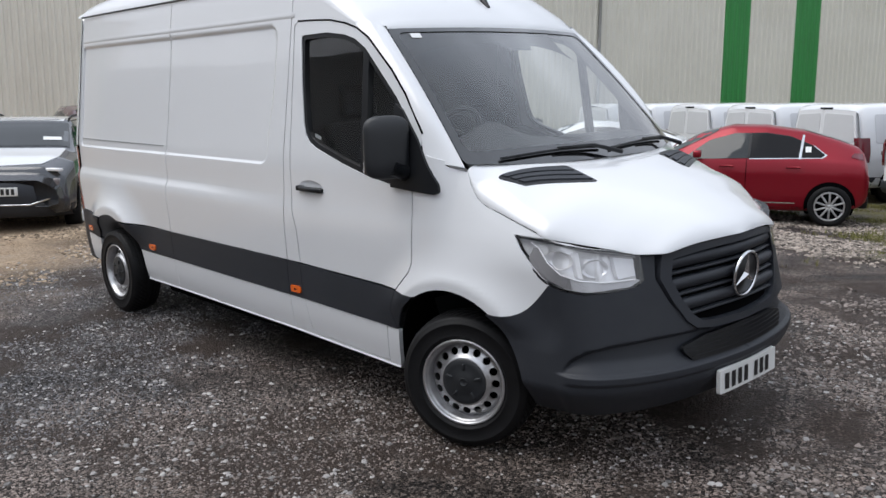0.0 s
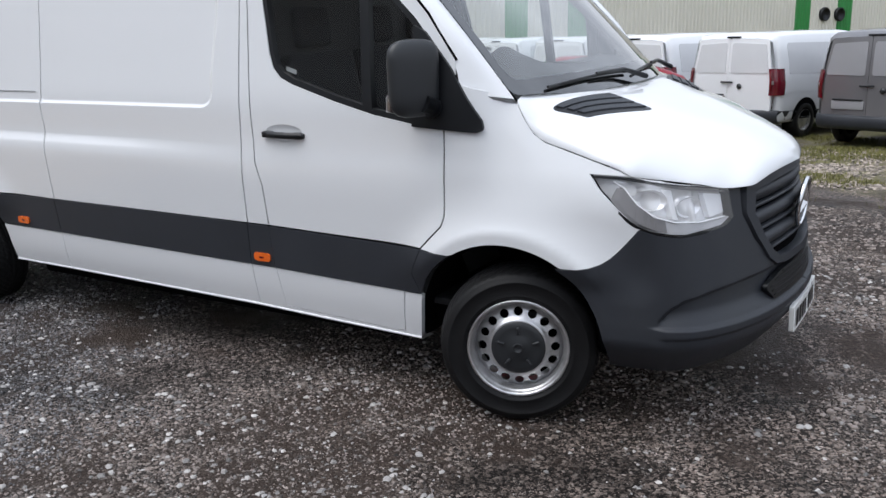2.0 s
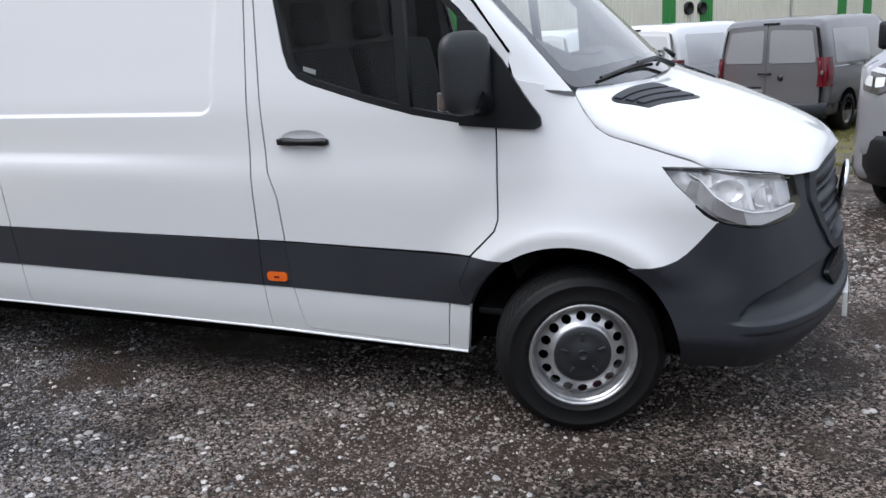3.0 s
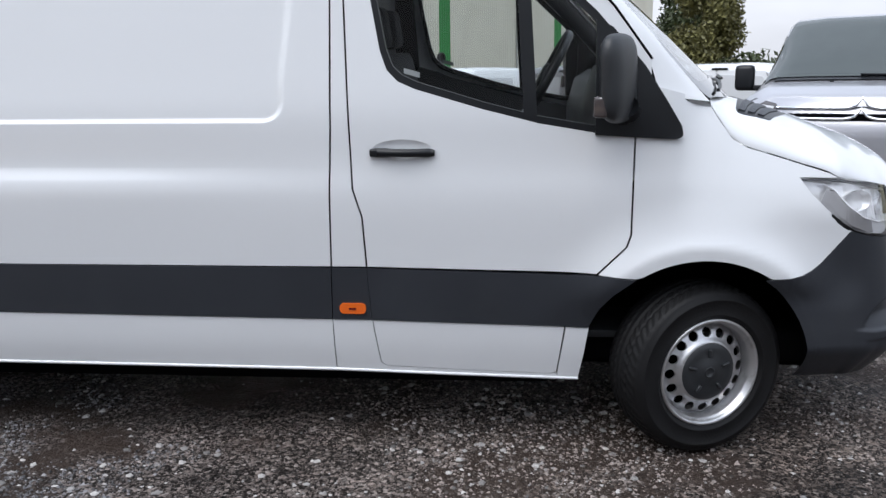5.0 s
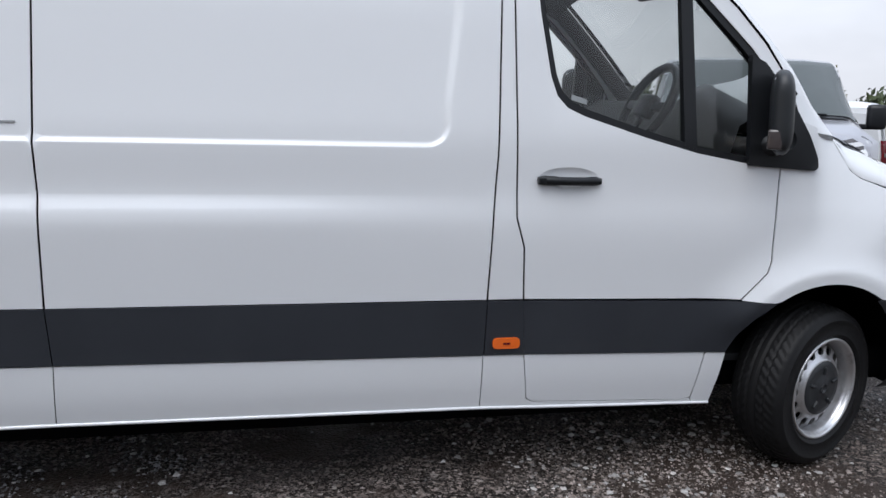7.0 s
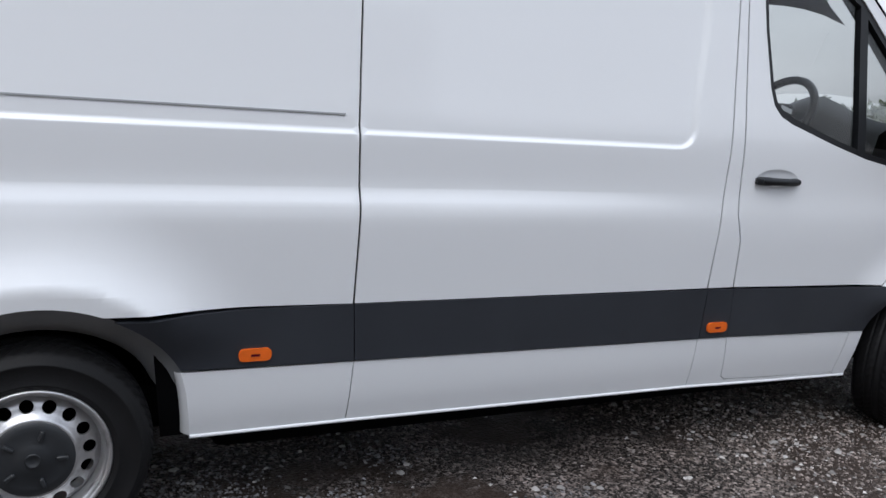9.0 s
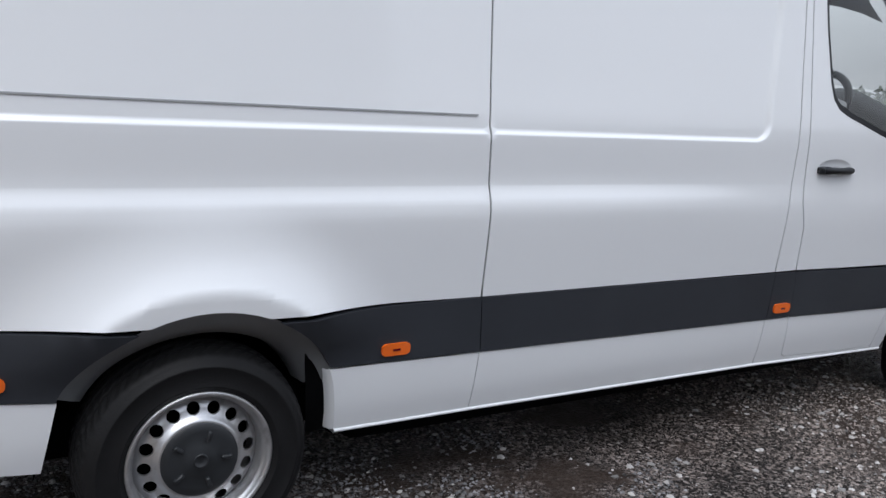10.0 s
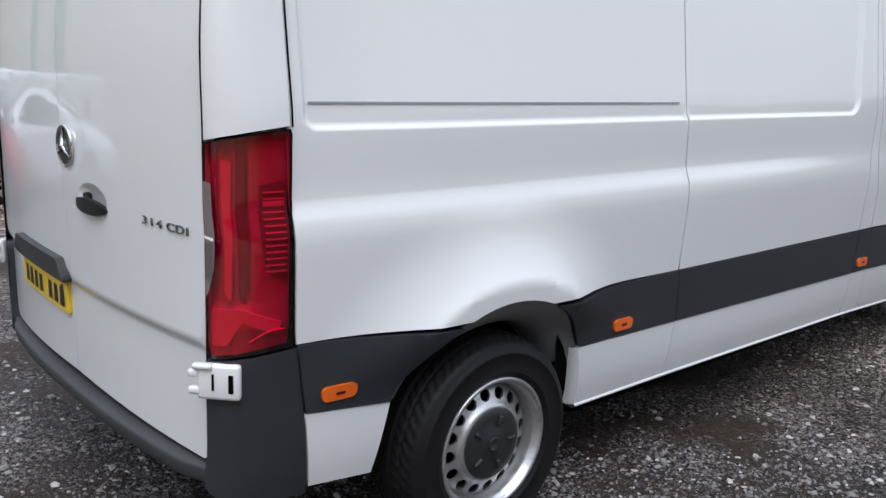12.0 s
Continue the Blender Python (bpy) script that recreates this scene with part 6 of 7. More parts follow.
# --- door mirrors
for sign in (-1, 1):
    tri = fillet([(0.462, 1.262), (0.464, 1.672), (0.405, 1.645), (0.285, 1.505), (0.147, 1.290), (0.140, 1.252), (0.165, 1.243)], [0, 0, 0.02, 0.05, 0.02, 0.015, 0.015])
    fin = part("mirror_base", patch(tri, side(sign, 0.014), lines(0.1, 0.5, 0.05), lines(1.2, 1.7, 0.06), 0.03, (-sign, 0, 0)), BLACK, van, "black triangular mirror base")
    rows = []
    for k in range(19):
        t = 0.5 - 0.5 * math.cos(math.pi * k / 18)
        z = 1.312 + 0.308 * t
        wx = (0.098 + 0.008 * t) * (1 - abs(2 * t - 1) ** 6) ** 0.40 + 0.010
        wy = 0.038 * (1 - abs(2 * t - 1) ** 4) ** 0.5 + 0.005
        cx = sign * (1.056 - 0.010 * t)
        cy = 0.385 + 0.015 * t
        rows.append([(cx + wx * math.copysign(abs(math.cos(a)) ** 0.6, math.cos(a)), cy + wy * math.copysign(abs(math.sin(a)) ** 0.8, math.sin(a)), z) for a in [2 * math.pi * i / 28 for i in range(28)]])
    mbm = grid(rows, close_v=True)
    mbm.verts.ensure_lookup_table()
    mbm.faces.new([mbm.verts[i] for i in range(28)])
    mbm.faces.new([mbm.verts[i] for i in range(len(mbm.verts) - 28, len(mbm.verts))])
    toe = Matrix.Translation((sign * 1.05, 0.40, 0)) @ Matrix.Rotation(radians(sign * 30), 4, "Z") @ Matrix.Translation((-sign * 1.05, -0.40, 0))
    bmesh.ops.transform(mbm, matrix=toe, verts=mbm.verts)
    part("mirror_housing", mbm, MIRRORSHELL, fin, "large dark plastic mirror housing")
    part("mirror_arm", tube([(sign * 0.935, 0.395, 1.338), (sign * 0.97, 0.36, 1.342), (sign * 1.00, 0.35, 1.350), (sign * 1.05, 0.36, 1.37)], [0.050, 0.046, 0.043, 0.040], 12), BLACK, fin)
    gl = box(sign * 1.055 - 0.062, 0.424, 1.435, sign * 1.055 + 0.062, 0.4315, 1.590, 0.002)
    bmesh.ops.transform(gl, matrix=toe, verts=gl.verts)
    part("mirror_glass", gl, CHROME, fin, "mirror glass")
    part("mirror_glass", box(sign * 1.055 - 0.062, 0.422, 1.345, sign * 1.055 + 0.062, 0.4295, 1.415, 0.002, toe), CHROME, fin, "small wide-angle mirror glass")
    part("mirror_indicator", box(sign * 1.140 - 0.022, 0.385, 1.335, sign * 1.140 + 0.013, 0.437, 1.408, 0.010, toe), SMOKED, fin, "clear indicator lens")

# --- cabin
rows = []
for x in np.linspace(-0.82, 0.82, 21):
    yf = -0.08 + 0.17 * (abs(x) / 0.82) ** 2.2
    hump = 0.03 * math.exp(-((x + 0.38) / 0.22) ** 2)
    rows.append([(x, yf, 1.335 + 0.25 * max(0.0, yf)), (x, 0.08 + 0.5 * max(0.0, yf), 1.40 + hump * 0.3), (x, 0.22, 1.445 + hump * 1.8), (x, 0.34, 1.45 + hump * 3.6), (x, 0.42, 1.40 + hump * 3.2), (x, 0.46, 1.25 + hump), (x, 0.46, 0.95), (x, 0.30, 0.60)])
part("dashboard", grid(rows), DASH, van, "dark grey dashboard")
part("dash_paper", box(0.08, 0.17, 1.450, 0.30, 0.30, 1.456, 0.001), CABIN, van)
sw = part("steering_wheel", revolve([(0.190 + 0.020 * math.cos(a), 0.020 * math.sin(a)) for a in [2 * math.pi * i / 10 for i in range(10)]], 40, "z", True), BLACK, van, "black steering wheel")
sw.matrix_local = pose(-0.40, 0.62, 1.455, 118, 0, 0)
part("steering_hub", join(box(-0.07, -0.06, -0.03, 0.07, 0.05, 0.02, 0.02), box(-0.18, -0.02, -0.012, 0.18, 0.02, 0.008, 0.006), box(-0.02, -0.18, -0.012, 0.02, 0.0, 0.008, 0.006)), BLACK, sw)
def seat(x, w):
    s = part("seat", box(-w, -0.26, 0.0, w, 0.26, 0.16, 0.05), CLOTH, van, "black cloth cab seat")
    s.matrix_local = pose(x, 1.02, 0.78)
    back = box(-w, -0.07, 0.0, w, 0.07, 0.66, 0.05)
    bmesh.ops.transform(back, matrix=pose(0, 0.24, 0.12, -12, 0, 0), verts=back.verts)
    part("backrest", back, CLOTH, s)
    for hx in ((0,) if w < 0.3 else (-w / 2, w / 2)):
        head = box(hx - 0.13, -0.05, 0.0, hx + 0.13, 0.05, 0.20, 0.04)
        bmesh.ops.transform(head, matrix=pose(0, 0.385, 0.79, -8, 0, 0), verts=head.verts)
        part("headrest", head, CLOTH, s)
seat(-0.44, 0.25)
seat(0.36, 0.44)
part("bulkhead", box(-0.82, 1.42, 0.45, 0.82, 1.45, 2.30, 0.01), CABIN, van, "dark grey cab bulkhead")
part("cab_floor", box(-0.84, -0.1, 0.44, 0.84, 1.42, 0.47, 0.005), CABIN, van)
rows = []
for y in np.linspace(0.66, 1.42, 8):
    rows.append([(x, y, min(float(np.interp(y, ROOF_Y, ROOF_Z)) - 0.10, 2.22) - 0.10 * (abs(x) / 0.72) ** 3) for x in np.linspace(-0.74, 0.74, 13)])
part("headlining", grid(rows), CABIN, van, "grey headlining")
for sign in (-1, 1):
    # inner door trims and pillar trims
    part("door_trim", patch([(0.34, 0.78), (0.36, 1.24), (0.46, 1.25), (0.668, 1.285), (0.875, 1.338), (1.120, 1.410), (1.185, 1.440), (1.30, 1.47), (1.33, 1.10), (1.30, 0.78)], lambda y, z, s=sign: np.stack([np.full_like(y, s * 0.855), y, z], 1), [], []), CABIN, van)
    rows = []
    for i in range(9):
        p = screen([sign * 0.965], [i / 8])[0]
        rows.append([(p[0], p[1] + 0.012, p[2] - 0.012), (p[0] - sign * 0.02, p[1] + 0.06, p[2] - 0.02), (p[0] + sign * 0.02, p[1] + 0.11, p[2] - 0.03)])
    part("pillar_trim", grid(rows), CABIN, van)


# ================= the other parked vehicles =================
GREYBLANK = material("grey_blanked_window", (0.26, 0.26, 0.275), 0.30, coat=0.5, vary=0.04)
GREYPAINT = material("grey_metallic_paint", (0.150, 0.148, 0.156), 0.30, metal=0.30, coat=0.7, vary=0.05, scale=2.0)
SILVERGREY = material("silver_grey_paint", (0.42, 0.42, 0.45), 0.30, metal=0.45, coat=0.7, vary=0.05, scale=2.0)
DARKPANE = material("dark_tinted_pane", (0.006, 0.006, 0.007), 0.12, spec=0.25, vary=0.1, rough_vary=0.01)
REDPAINT = material("red_metallic_paint", (0.26, 0.002, 0.014), 0.32, metal=0.45, coat=0.35, vary=0.06, scale=2.0)
MAROON = material("dark_red_paint", (0.060, 0.006, 0.014), 0.28, metal=0.25, coat=0.9, vary=0.06, scale=2.0)
SLATE = material("slate_metallic_paint", (0.045, 0.048, 0.054), 0.20, metal=0.35, coat=1.0, vary=0.06, scale=2.0)
CARGLASS = material("dark_car_glass", (0.012, 0.015, 0.016), 0.04, coat=0.2, vary=0.1, rough_vary=0.01)
SCREEN = material("grey_green_screen_glass", (0.056, 0.066, 0.064), 0.05, coat=0.0, vary=0.1, rough_vary=0.01)
BLANK = material("pale_blanked_window", (0.58, 0.59, 0.61), 0.22, coat=0.4, vary=0.03)


def section(st):
    """A half section: sill to roof centre. st: y, sill z, belt z, roof z, sill half width, belt half width, roof half width."""
    y, zb, zm, zt, wb, wm, wt = st
    pts = [(wb * 0.80, zb), (wb * 0.97, zb + 0.03), (wb, zb + 0.10)]
    pts += [(wb + (wm - wb) * k, zb + 0.10 + (zm - zb - 0.10) * k) for k in (0.33, 0.66, 1.0)]
    hz, hw = max(zt - zm, 0.02), wm - wt
    for k in (0.25, 0.5, 0.75):
        pts.append((wm - hw * (k ** 1.15), zm + hz * 0.86 * k))
    pts += [(wt - 0.015, zm + hz * 0.90), (wt * 0.90, zm + hz * 0.965), (wt * 0.6, zm + hz * 0.992), (0.0, zm + hz)]
    return [(x, y, z) for x, z in pts]


class Body:
    def __init__(self, stations, n=44):
        self.st = np.array(stations, float)
        self.ys = np.unique(np.concatenate([np.linspace(self.st[0, 0], self.st[-1, 0], n), self.st[:, 0]]))

    def at(self, y):
        return [y] + [float(np.interp(y, self.st[:, 0], self.st[:, k])) for k in range(1, 7)]

    def mesh(self):
        rows = []
        for y in self.ys:
            half = section(self.at(y))
            rows.append(half + [(-x, yy, z) for x, yy, z in half[-2::-1]])
        bm = grid(rows)
        bm.verts.ensure_lookup_table()
        m = len(rows[0])
        bm.faces.new([bm.verts[i] for i in range(m)])
        bm.faces.new([bm.verts[i] for i in range(len(bm.verts) - m, len(bm.verts))][::-1])
        return bm

    def width(self, y, z):
        out = []
        for a, b in zip(np.atleast_1d(y), np.atleast_1d(z)):
            s = section(self.at(a))
            out.append(np.interp(b, [p[2] for p in s], [p[0] for p in s]))
        return np.array(out)

    def top(self, x, y):
        out = []
        for a, b in zip(np.atleast_1d(x), np.atleast_1d(y)):
            s = section(self.at(b))[5:]
            out.append(np.interp(-abs(a), [-p[0] for p in s], [p[2] for p in s]))
        return np.array(out)

    def flank(self, sign, out=0.006):
        return lambda y, z: np.stack([sign * (self.width(y, z) + out), y, z], 1)

    def over(self, out=0.006):
        return lambda x, y: np.stack([x, y, self.top(x, y) + out], 1)


def car_wheel(parent, x, y, r, sign, rim_r, spokes=0, rim_mat=None):
    w = new("wheel")
    w.parent = parent
    w.matrix_local = pose(x, y, r, 0, 0, 0 if sign < 0 else 180)
    part("tyre", revolve([(rim_r, -0.09), (rim_r + 0.02, -0.105), (r - 0.03, -0.105), (r, -0.08), (r, 0.08), (r - 0.03, 0.105), (rim_r, 0.09)], 36), RUBBER, w)
    if spokes:
        part("rim", join(revolve([(rim_r, -0.098), (rim_r - 0.012, -0.104), (rim_r - 0.022, -0.09), (rim_r - 0.03, 0.0)], 36), revolve([(0.05, -0.085), (0.045, -0.098), (0.001, -0.10)], 20)), rim_mat or CHROME, w)
        # black disc stands in for the shade between the spokes
        part("spoke_gap_shade", revolve([(rim_r - 0.02, -0.076), (0.001, -0.076)], 24), SEAM, w)
        for k in range(spokes):
            bm = box(-0.100, -0.014, 0.03, -0.082, 0.014, rim_r - 0.008, 0.004)
            bmesh.ops.rotate(bm, cent=(0, 0, 0), matrix=Matrix.Rotation(2 * math.pi * k / spokes, 3, "X"), verts=bm.verts)
            part("spoke", bm, rim_mat or CHROME, w)
    else:
        part("rim", revolve([(rim_r, -0.095), (rim_r - 0.01, -0.105), (rim_r - 0.03, -0.08), (rim_r * 0.70, -0.06), (rim_r * 0.55, -0.085), (0.001, -0.088)], 36), STEEL, w)
        # black discs on the closed rim paint its holes as dark
        for k in range(10):
            a = 2 * math.pi * k / 10
            bm = revolve([(0.019, -0.012), (0.001, -0.012)], 10)
            bmesh.ops.translate(bm, vec=(-0.062, rim_r * 0.80 * math.cos(a), rim_r * 0.80 * math.sin(a)), verts=bm.verts)
            part("rim_hole_shade", bm, SEAM, w)
    return w


def arch_disc(parent, body, y, r, rr, name="wheel_arch_shade"):
    for sign in (-1, 1):
        shape = [p for p in arc(y, r, rr, -25, 205, 22)]
        # flat black patch on the closed flank paints the arch's shaded hollow
        part(name, patch(shape, body.flank(sign, 0.006), lines(y - 0.4, y + 0.4, 0.07), lines(0.2, 1.0, 0.07)), SEAM, parent, "black patch for the shaded wheel arch")


def small_van(at, paint, label, blank, group=""):
    """A small delivery van; y forward from its rear doors."""
    v = new("small_van")
    v.matrix_world = at
    tagged(v, label, "van", group)
    b = Body([(0.045, 0.46, 0.95, 1.70, 0.82, 0.85, 0.755), (0.085, 0.34, 0.95, 1.765, 0.86, 0.895, 0.785), (0.18, 0.28, 0.95, 1.80, 0.90, 0.920, 0.79), (0.8, 0.27, 0.95, 1.83, 0.915, 0.925, 0.81), (2.3, 0.27, 0.95, 1.84, 0.92, 0.925, 0.81), (2.75, 0.27, 0.96, 1.77, 0.92, 0.92, 0.76), (3.35, 0.27, 1.00, 1.30, 0.91, 0.90, 0.70), (3.75, 0.27, 0.90, 1.08, 0.90, 0.88, 0.68), (4.2, 0.29, 0.80, 0.98, 0.86, 0.80, 0.58), (4.40, 0.36, 0.62, 0.78, 0.72, 0.68, 0.45)])
    part("body", b.mesh(), paint, v)
    for sign in (-1, 1):
        part("sill", patch([(0.1, 0.28), (4.2, 0.30), (4.2, 0.42), (0.1, 0.50)], b.flank(sign, 0.006), lines(0, 4.3, 0.3), [0.35, 0.45]), PLASTIC, v)
        part("load_side_press", patch(fillet([(0.35, 1.10), (1.75, 1.10), (1.75, 1.62), (0.35, 1.62)], 0.06), b.flank(sign, 0.005), lines(0.3, 1.8, 0.2), lines(1.1, 1.7, 0.1), 0.008, (-sign, 0, 0)), blank, v)
        part("cab_window", patch(fillet([(2.42, 1.05), (3.30, 1.05), (2.75, 1.60), (2.45, 1.62)], 0.04), b.flank(sign, 0.008), lines(2.4, 3.3, 0.2), lines(1.0, 1.7, 0.1)), CARGLASS, v)
        part("slide_rail", patch([(0.25, 1.045), (1.8, 1.035), (1.8, 1.050), (0.25, 1.060)], b.flank(sign, 0.010), lines(0.2, 1.8, 0.3), []), CHROME if paint is not WHITE else paint, v)
        part("waist_crease", patch([(0.25, 0.80), (2.3, 0.80), (2.3, 0.815), (0.25, 0.815)], b.flank(sign, 0.008), lines(0.2, 2.3, 0.3), []), paint, v)
        # tail lamp: wraps the corner
        rows = []
        for z in np.linspace(0.76, 1.20, 8):
            w0, w1 = float(b.width([0.20], [z])[0]), float(b.width([0.0], [z])[0])
            rows.append([(sign * (w0 + 0.012), 0.20, z), (sign * (w0 + 0.008), 0.12, z), (sign * (w1 + 0.045), 0.03, z), (sign * (w1 + 0.0), -0.018, z), (sign * (w1 - 0.07), -0.030, z)])
        lamp = part("tail_lamp", grid(rows), TAILRED, v, "red tail lamp")
        part("lamp_bar", box(sign * 0.80 - 0.02, -0.045, 0.82, sign * 0.80 + 0.02, -0.028, 1.14, 0.006), TAILDARK, lamp)
        part("lamp_lens", box(sign * 0.835 - 0.02, -0.040, 0.94, sign * 0.835 + 0.02, -0.020, 1.00, 0.006), TAILCLEAR, lamp)
        car_wheel(v, sign * 0.82, 0.86, 0.315, sign, 0.19)
        car_wheel(v, sign * 0.82, 3.64, 0.315, sign, 0.19)
    arch_disc(v, b, 0.86, 0.315, 0.385)
    arch_disc(v, b, 3.64, 0.315, 0.385)

    def back(x, z, out=0.0):
        lean = 0.040 * np.clip((z - 1.0) / 0.7, 0, 1) ** 1.6
        return np.stack([x, -0.035 + lean + 0.035 * (np.abs(x) / 0.85) ** 2 - out, z], 1)
    for s, x0, x1 in ((-1, 0.046, 0.79), (1, -0.040, 0.79)):
        leaf_poly = fillet([(s * x0, 0.50), (s * x1, 0.50), (s * (x1 + 0.005), 1.05), (s * (x1 - 0.10), 1.68), (s * x0, 1.705)], 0.03)
        leaf = part("rear_door", patch(leaf_poly, back, lines(-0.8, 0.8, 0.05), lines(0.5, 1.75, 0.05), 0.12, (0, 1, 0)), paint, v)
        win = fillet([(s * (x0 + 0.05), 1.12), (s * (x1 - 0.05), 1.12), (s * (x1 - 0.14), 1.60), (s * (x0 + 0.05), 1.63)], 0.05)
        part("door_window", patch(win, lambda x, z: back(x, z, 0.010), lines(-0.8, 0.8, 0.05), lines(1.1, 1.7, 0.05), 0.010, (0, 1, 0)), blank, leaf)
    part("brake_light", box(-0.12, -0.005, 1.705, 0.12, 0.09, 1.738, 0.006), BLACK, v, "dark high brake light")
    part("door_handle", tube([(-0.16, -0.048, 0.965), (-0.12, -0.066, 0.965), (0.02, -0.066, 0.965), (0.06, -0.048, 0.965)], 0.016, 8), BLACK, v, "black rear handle")
    part("badge", revolve([(0.045, 0.0), (0.045, 0.012), (0.001, 0.014)], 20, "z"), HUB, v).matrix_local = pose(0.20, -0.040, 0.90, 90, 0, 0)
    part("plate_recess", box(-0.60, -0.048, 0.60, -0.08, -0.034, 0.73, 0.004), GREYBLANK if paint is not WHITE else STONEGREY, v)
    part("plate_light", box(-0.58, -0.062, 0.735, -0.10, -0.04, 0.762, 0.006), BLACK, v)
    rows = []
    for x in np.linspace(-0.90, 0.90, 21):
        y = -0.10 + 0.16 * (abs(x) / 0.9) ** 4
        rows.append([(x, 0.10, 0.515), (x, y + 0.02, 0.510), (x, y, 0.48), (x, y, 0.36), (x, y + 0.06, 0.29), (x, 0.3, 0.27)])
    part("rear_bumper", grid(rows), PLASTIC, v, "dark plastic rear bumper")
    return v


ROW_TURN = -22.0
row_ahead = Vector((math.cos(radians(ROW_TURN)), math.sin(radians(ROW_TURN)), 0))
row_left = Vector((-row_ahead.y, row_ahead.x, 0))


def berth(s, ahead=0.0, twist=0.0):
    p = Vector((11.73, 2.20, 0)) + row_left * s + row_ahead * ahead
    return pose(p.x, p.y, float(ground_z(p.x, p.y)), 0, 0, ROW_TURN - 90 + twist)


for s, fwd in ((0.0, 0.0), (2.32, 0.1), (4.42, 0.1), (6.60, 0.2), (8.75, 0.1), (10.95, 0.2)):
    small_van(berth(s, fwd), WHITE, "white small delivery van with closed rear doors", BLANK, "parked small vans")
small_van(berth(-2.50, 0.0), GREYPAINT, "grey metallic small delivery van seen from its rear doors", GREYBLANK, "parked small vans")
for s in (-4.98, -7.20, -9.45):
    small_van(berth(s, 0.1), WHITE, "white small delivery van with closed rear doors", BLANK, "parked small vans")


def hatchback(at, paint, label):
    """A five-door fastback; y forward from its tail."""
    c = new("hatchback")
    c.matrix_world = at
    tagged(c, label, "car")
    b = Body([(0.34, 0.46, 0.66, 0.74, 0.66, 0.70, 0.60), (0.37, 0.36, 0.74, 0.92, 0.80, 0.82, 0.66), (0.43, 0.30, 0.84, 1.09, 0.85, 0.87, 0.68), (0.50, 0.26, 0.89, 1.165, 0.87, 0.885, 0.66), (0.75, 0.22, 0.92, 1.265, 0.89, 0.905, 0.60), (1.2, 0.20, 0.93, 1.400, 0.89, 0.905, 0.57), (1.8, 0.19, 0.93, 1.480, 0.89, 0.905, 0.58), (2.3, 0.19, 0.925, 1.480, 0.89, 0.905, 0.58), (2.75, 0.19, 0.92, 1.36, 0.89, 0.90, 0.56), (3.35, 0.19, 0.91, 1.02, 0.89, 0.885, 0.66), (3.8, 0.20, 0.82, 0.92, 0.88, 0.86, 0.62), (4.25, 0.24, 0.68, 0.78, 0.80, 0.78, 0.50), (4.47, 0.34, 0.52, 0.60, 0.60, 0.58, 0.36)], 60)
    part("body", b.mesh(), paint, c)
    for sign in (-1, 1):
        dlo = fillet([(0.96, 1.055), (1.02, 1.020), (2.0, 0.990), (3.02, 0.955), (2.62, 1.245), (2.25, 1.355), (1.80, 1.370), (1.45, 1.320), (1.15, 1.195)], [0.02, 0.02, 0.0, 0.03, 0.2, 0.2, 0.2, 0.2, 0.1])
        trim = [(0.935, 1.050), (1.00, 1.006), (2.03, 0.975), (2.03, 1.00), (1.2, 1.10), (1.1, 1.16), (1.15, 1.212)]
        ch = part("window_trim", patch(trim, b.flank(sign, 0.005), lines(0.9, 3.1, 0.15), lines(0.9, 1.4, 0.08)), CHROME, c, "bright window trim")
        part("side_glass", patch(dlo, b.flank(sign, 0.009), lines(0.9, 3.1, 0.15), lines(0.9, 1.4, 0.08)), CARGLASS, c)
        rear_glass = fillet([(0.975, 1.053), (1.03, 1.022), (2.02, 0.990), (2.00, 1.362), (1.80, 1.362), (1.45, 1.312), (1.15, 1.188)], [0.02, 0.02, 0.0, 0.0, 0.2, 0.2, 0.1])
        part("rear_side_glass", patch(rear_glass, b.flank(sign, 0.011), lines(0.9, 2.0, 0.15), lines(0.9, 1.4, 0.08)), DARKPANE, c, "dark tinted rear side glass")
        part("glass_sticker", patch([(1.16, 1.09), (1.24, 1.09), (1.24, 1.17), (1.16, 1.17)], b.flank(sign, 0.014), [], []), PAPER, c)
        for y0, tilt in ((2.02, 0.02), (1.30, 0.05)):
            part("pillar", patch([(y0, 0.99), (y0 + 0.035, 0.99), (y0 + 0.035 - tilt, 1.34), (y0 - tilt, 1.34)], b.flank(sign, 0.015), [], lines(1.0, 1.35, 0.1)), BLACK if y0 > 1.5 else CHROME, c)
        for y0 in (2.06, 3.12):
            part("door_seam", patch([(y0, 0.33), (y0 + 0.010, 0.33), (y0 + 0.010, 0.97), (y0, 0.97)], b.flank(sign, 0.004), [], lines(0.3, 1.0, 0.1)), SEAM, c)
        for y0 in (1.30, 2.25):
            part("door_handle", tube([(sign * (float(b.width([y0], [0.86])[0]) + 0.012), y0, 0.865), (sign * (float(b.width([y0 + 0.2], [0.86])[0]) + 0.022), y0 + 0.1, 0.868), (sign * (float(b.width([y0 + 0.2], [0.86])[0]) + 0.012), y0 + 0.2, 0.862)], 0.014, 8), paint, c)
        part("sill_trim", patch([(1.35, 0.325), (3.0, 0.315), (3.0, 0.333), (1.35, 0.343)], b.flank(sign, 0.010), lines(1.3, 3.0, 0.3), []), CHROME, c)
        part("sill", patch([(1.3, 0.20), (3.2, 0.20), (3.2, 0.27), (1.3, 0.27)], b.flank(sign, 0.006), lines(1.2, 3.2, 0.3), []), BLACK, c)
